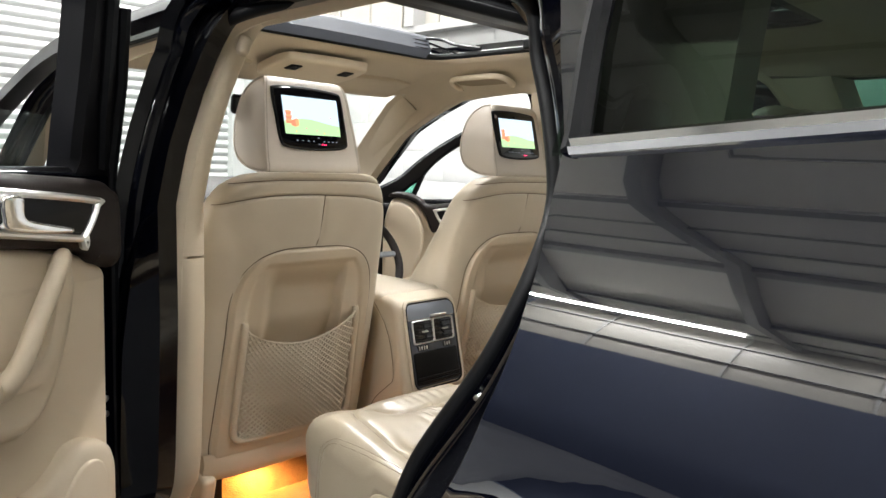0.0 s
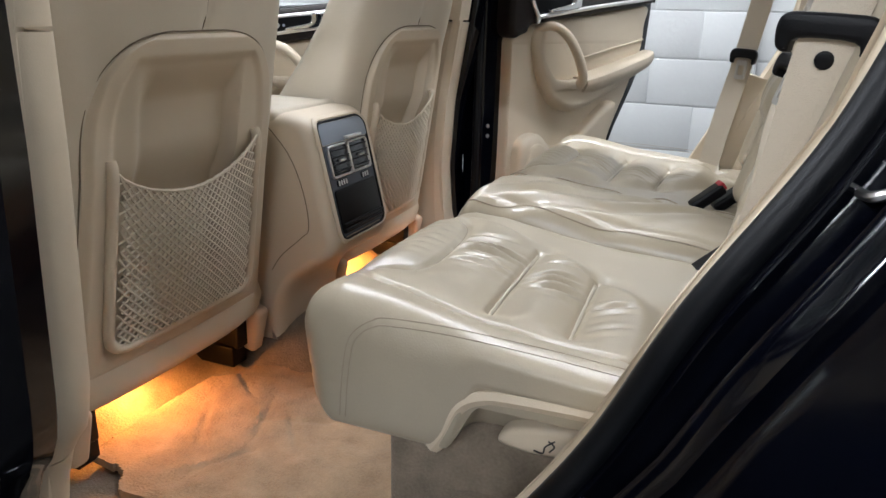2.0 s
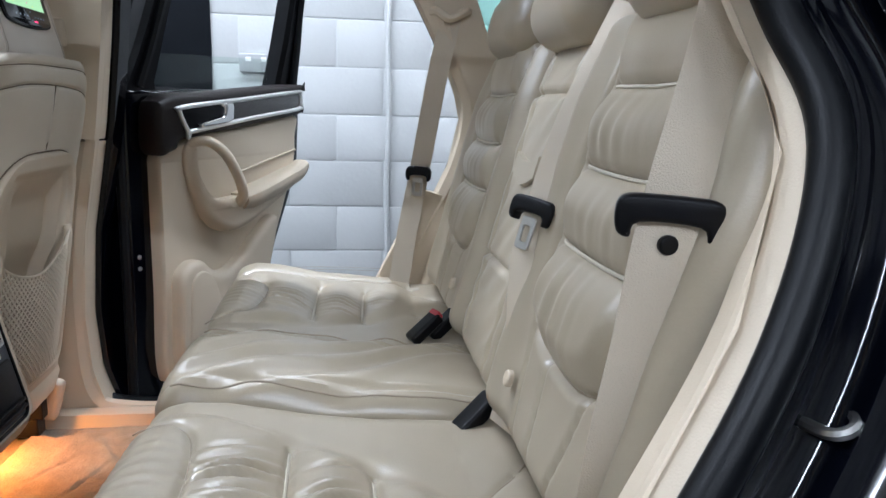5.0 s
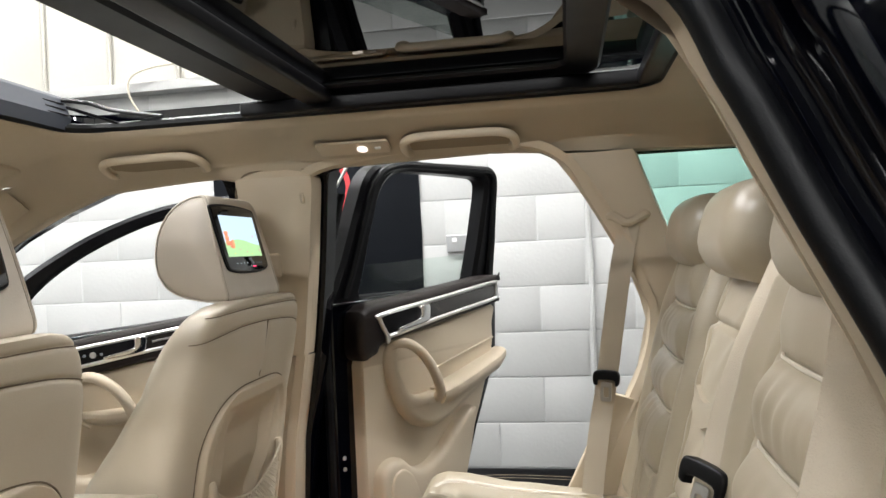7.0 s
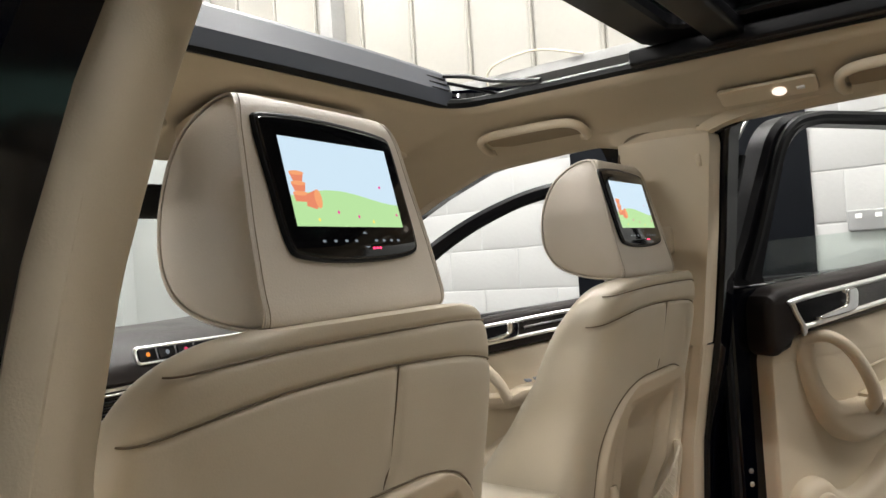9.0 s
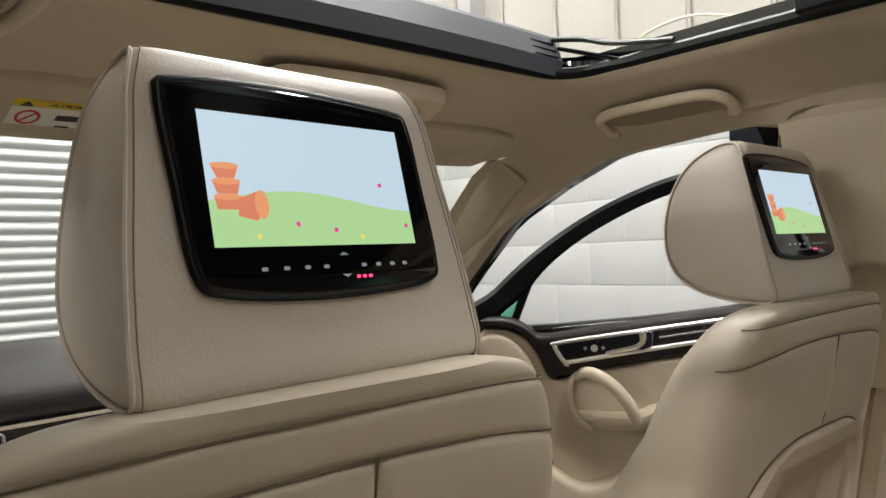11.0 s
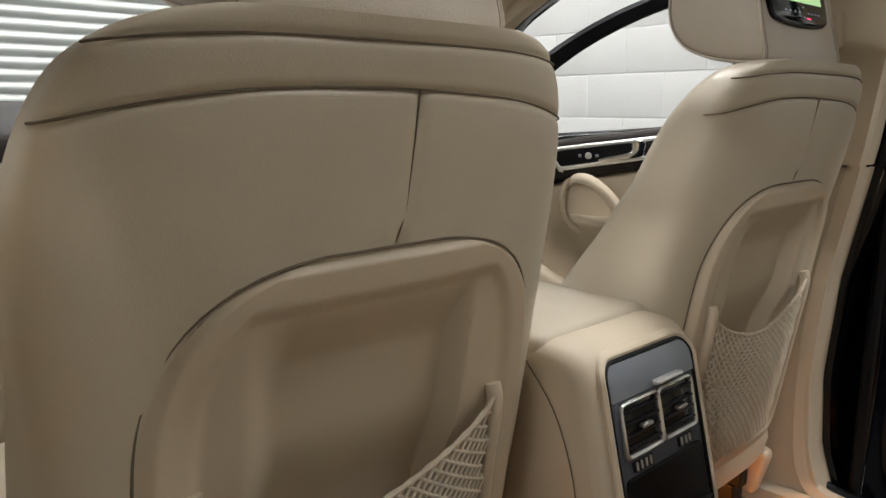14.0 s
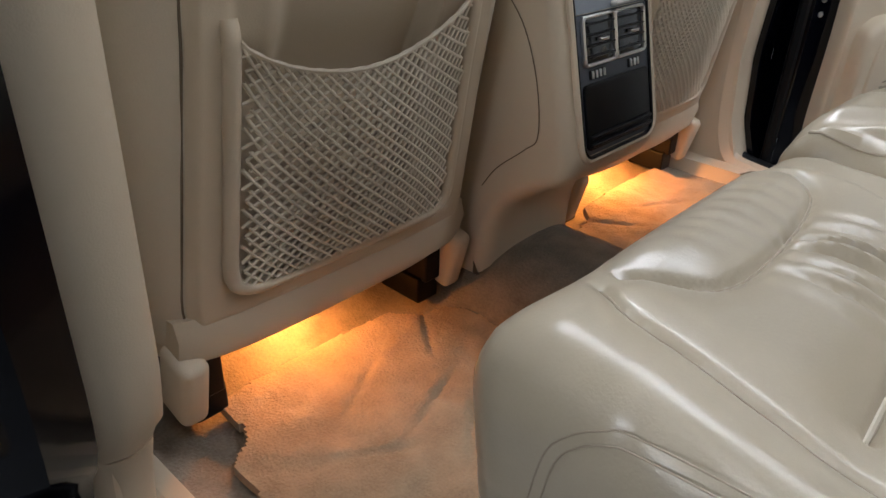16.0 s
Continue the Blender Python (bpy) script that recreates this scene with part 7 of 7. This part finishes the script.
# mirror, visors, overhead console
mirror = thing("rear_view_mirror", "black rear view mirror under the windscreen top", "mirror")
b = bmnew()
softbox(b, None, (0.23, 0.03, 0.065), 0.014, (8, 2, 4), None, Matrix.Translation((-0.07, 0.74, 1.535)) @ Euler((0.15, 0, -0.25)).to_matrix().to_4x4())
part("mirror_housing", b, BLACK_PLASTIC, mirror)
b = bmnew()
tube(b, [(-0.05, 0.76, 1.55), (-0.03, 0.80, 1.60), (-0.02, 0.80, 1.64)], 0.014, 8)
part("mirror_stalk", b, TRIM, mirror)
for s in (-1, 1):
    visor = thing("sun_visor", "beige sun visor folded up with airbag label" if s < 0 else "beige sun visor folded up against the lining", "sun visor", "sun visors")
    b = bmnew()
    vm = lambda u, v, w: (s * u, 0.845 - v * 0.93 * 0 - v, 1.632 + 0.20 * v - w)
    plate(b, smooth([(0.16, 0.02), (0.165, 0.17), (0.20, 0.195), (0.40, 0.205), (0.53, 0.19), (0.555, 0.15), (0.545, 0.03), (0.50, 0.005), (0.22, 0.0)], 50, closed=True), vm, 0.016, 0.006)
    part("visor_panel", b, LINING, visor, "beige cloth visor")
    if s < 0:
        lab = lambda u, v, w: (-u, 0.845 - v, 1.632 + 0.20 * v - 0.0164 - w)
        b = bmnew()
        plate(b, [(0.285, 0.045), (0.425, 0.045), (0.425, 0.125), (0.285, 0.125)], lab, 0.0006, 0.0002)
        part("label_sheet", b, LABEL_WHITE, visor, "white airbag warning label")
        b = bmnew()
        plate(b, [(0.285, 0.126), (0.425, 0.126), (0.425, 0.150), (0.285, 0.150)], lab, 0.0006, 0.0002)
        part("label_band", b, LABEL_YELLOW, visor, "yellow label band")
        b = bmnew()
        ringo = [(0.40 + 0.016 * math.cos(2 * math.pi * k / 20), 0.09 + 0.026 * math.sin(2 * math.pi * k / 20)) for k in range(20)]
        ringi = [(0.40 + 0.012 * math.cos(2 * math.pi * k / 20), 0.09 + 0.020 * math.sin(2 * math.pi * k / 20)) for k in range(20)]
        frame_ring(b, ringo, ringi, lambda u, v, w: lab(u, v, w + 0.0008), 0.0004, 0.0001)
        plate(b, [(0.411, 0.072), (0.408, 0.070), (0.389, 0.108), (0.392, 0.110)], lambda u, v, w: lab(u, v, w + 0.0008), 0.0004, 0.0001)
        part("ban_sign", b, LABEL_RED, visor, "red prohibition ring")
        for k, (u0, v0, u1, v1) in enumerate(((0.335, 0.085, 0.365, 0.105), (0.30, 0.08, 0.32, 0.10), (0.34, 0.06, 0.36, 0.066), (0.31, 0.06, 0.33, 0.066))):
            b = bmnew()
            plate(b, rounded(u0, v0, u1, v1, 0.002, 2), lambda u, v, w: lab(u, v, w + 0.0008), 0.0004, 0.0001)
            part("label_bar", b, LABEL_INK, visor)
        b = bmnew()
        plate(b, [(0.417, 0.129), (0.400, 0.129), (0.4085, 0.146)], lambda u, v, w: lab(u, v, w + 0.0008), 0.0004, 0.0001)
        part("warning_triangle", b, LABEL_INK, visor)
        fc = bpy.data.curves.new("label_text", "FONT")
        fc.body, fc.size, fc.extrude, fc.align_x, fc.align_y = "AIRBAG", 0.020, 0.0003, "CENTER", "CENTER"
        tx = new("label_text", fc)
        sl = math.atan(0.20)
        tx.matrix_world = Matrix.Translation(lab(0.347, 0.138, 0.0012)) @ Matrix(((1, 0, 0, 0), (0, -math.cos(sl), math.sin(sl), 0), (0, math.sin(sl) * 1.0, -math.cos(sl), 0), (0, 0, 0, 1))) @ Matrix.Rotation(0, 4, "Z")
        fc.materials.append(LABEL_INK)
        keep = tx.matrix_world.copy()
        tx.parent = visor
        tx.matrix_world = keep
oc = thing("overhead_console", "beige overhead console with vent grilles", "console")
b = bmnew()
plate(b, smooth([(-0.16, 0.50), (-0.165, 0.62), (-0.12, 0.66), (0.12, 0.66), (0.165, 0.62), (0.16, 0.50), (0.10, 0.475), (-0.10, 0.475)], 44, closed=True), lambda u, v, w: (u, v, 1.690 - 0.19 * (v - 0.45) - w), 0.026, 0.010)
part("console_shell", b, TRIM, oc)
for cx in (-0.10, 0.10):
    for k in range(5):
        b = bmnew()
        box(b, (cx - 0.02, 0.515 + k * 0.009, 1.6465 - 0.19 * (k * 0.009)), (cx + 0.02, 0.519 + k * 0.009, 1.6535 - 0.19 * (k * 0.009)), 0.001)
        part("grille_slot", b, BLACK_PLASTIC, oc)

# front pillars and scuttle
for s in (-1, 1):
    b = bmnew()
    rows = []
    for f in np.linspace(0, 1, 24):
        y = lerp(0.74, 1.42, f)
        z = float(np.interp(y, [0.74, 0.81, 1.056, 1.42], [1.625, 1.592, 1.418, 1.15]))
        x = lerp(0.50, 0.66, f)
        rows.append([(s * (x + 0.035), y + 0.02, z + 0.01), (s * (x + 0.042), y - 0.010, z - 0.012), (s * (x + 0.062), y - 0.028, z - 0.036), (s * (x + 0.088), y - 0.03, z - 0.055), (s * (x + 0.12), y + 0.01, z - 0.02)])
    loft(b, rows, closed=True, caps=True)
    part("front_pillar_trim", b, LINING, car, "beige front pillar trim", angle=88)

# ---- grab handles and side lamp on the lining ----
def roof_place(s, x, drop=0.0):
    """A frame on the sloping side lining: u along the car, v up the slope, w off the cloth."""
    z = 1.683 - 0.424 * (x - 0.50) - drop
    return lambda u, v, w: (s * (x - 0.92 * v - 0.39 * w), u, z + 0.39 * v - 0.92 * w - 0.02 * max(0, u) ** 2)


# darker brown holds the shade of a handle recess that isn't cut
BED_SHADE = surface("shaded_recess_cloth", (0.30, 0.245, 0.175), 0.9, vary=0.06, grain=800, bump=0.2, spec=0.1)


def grab(s, y0, y1, x):
    """Folding handle: a flat bar along the top whose ends turn down to the lining, under it a thin plate coloured as a
    shaded bed.
    """
    at = roof_place(s, x, 0.012)
    b = bmnew()
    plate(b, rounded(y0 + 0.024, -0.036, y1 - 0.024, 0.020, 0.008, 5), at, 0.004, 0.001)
    g = part("grab_handle", b, BED_SHADE, car, "beige folding grab handle over a plate coloured as a shaded recess")
    b = bmnew()
    ym = (y0 + y1) / 2
    half = [(0.024, -0.040, 0.006), (0.014, -0.036, 0.009), (0.010, -0.014, 0.011), (0.018, 0.016, 0.012), (0.050, 0.032, 0.012)]
    line = smooth([at(y0 + d, v, w) for d, v, w in half] + [at(ym, 0.036, 0.013)] + [at(y1 - d, v, w) for d, v, w in half[::-1]], 60)
    tube(b, line, lambda f: 0.0095 + 0.002 * abs(2 * f - 1) ** 3, 12, flat=0.85)
    part("handle_bar", b, TRIM, g, "beige plastic bar")


for s in (-1, 1):
    grab(s, 0.175, 0.450, 0.515)
    if s > 0:
        grab(s, -0.560, -0.290, 0.512)
    b = bmnew()
    lampm = roof_place(s, 0.523, 0.010)
    plate(b, rounded(-0.266, -0.024, -0.098, 0.026, 0.008, 4), lampm, 0.006, 0.002)
    lp = part("side_lamp", b, TRIM, car, "beige side reading lamp unit")
    b = bmnew()
    plate(b, [(-0.203 + 0.0125 * math.cos(2 * math.pi * k / 18), 0.0125 * math.sin(2 * math.pi * k / 18)) for k in range(18)], lambda u, v, w: lampm(u, v, w + 0.006), 0.004, 0.002)
    part("lamp_lens", b, LAMP_GLOW, lp, "round lit lamp lens")
    b = bmnew()
    plate(b, rounded(-0.246, -0.004, -0.232, 0.004, 0.002, 2), lambda u, v, w: lampm(u, v, w + 0.006), 0.003, 0.001)
    part("lamp_switch", b, LABEL_WHITE, lp)

# door striker on the near jamb
b = bmnew()
tube(b, smooth([(-0.715, -0.853, 1.095), (-0.738, -0.846, 1.096), (-0.744, -0.838, 1.092), (-0.738, -0.830, 1.088), (-0.715, -0.826, 1.086)], 18), 0.004, 8)
striker = part("door_striker", b, STEEL, car, "bright steel door striker")
b = bmnew()
softbox(b, None, (0.006, 0.014, 0.035), 0.002, (1, 2, 3), None, Matrix.Translation((-0.714, -0.842, 1.09)) @ Euler((0.3, 0, 0.6)).to_matrix().to_4x4())
part("striker_plate", b, STEEL, striker)
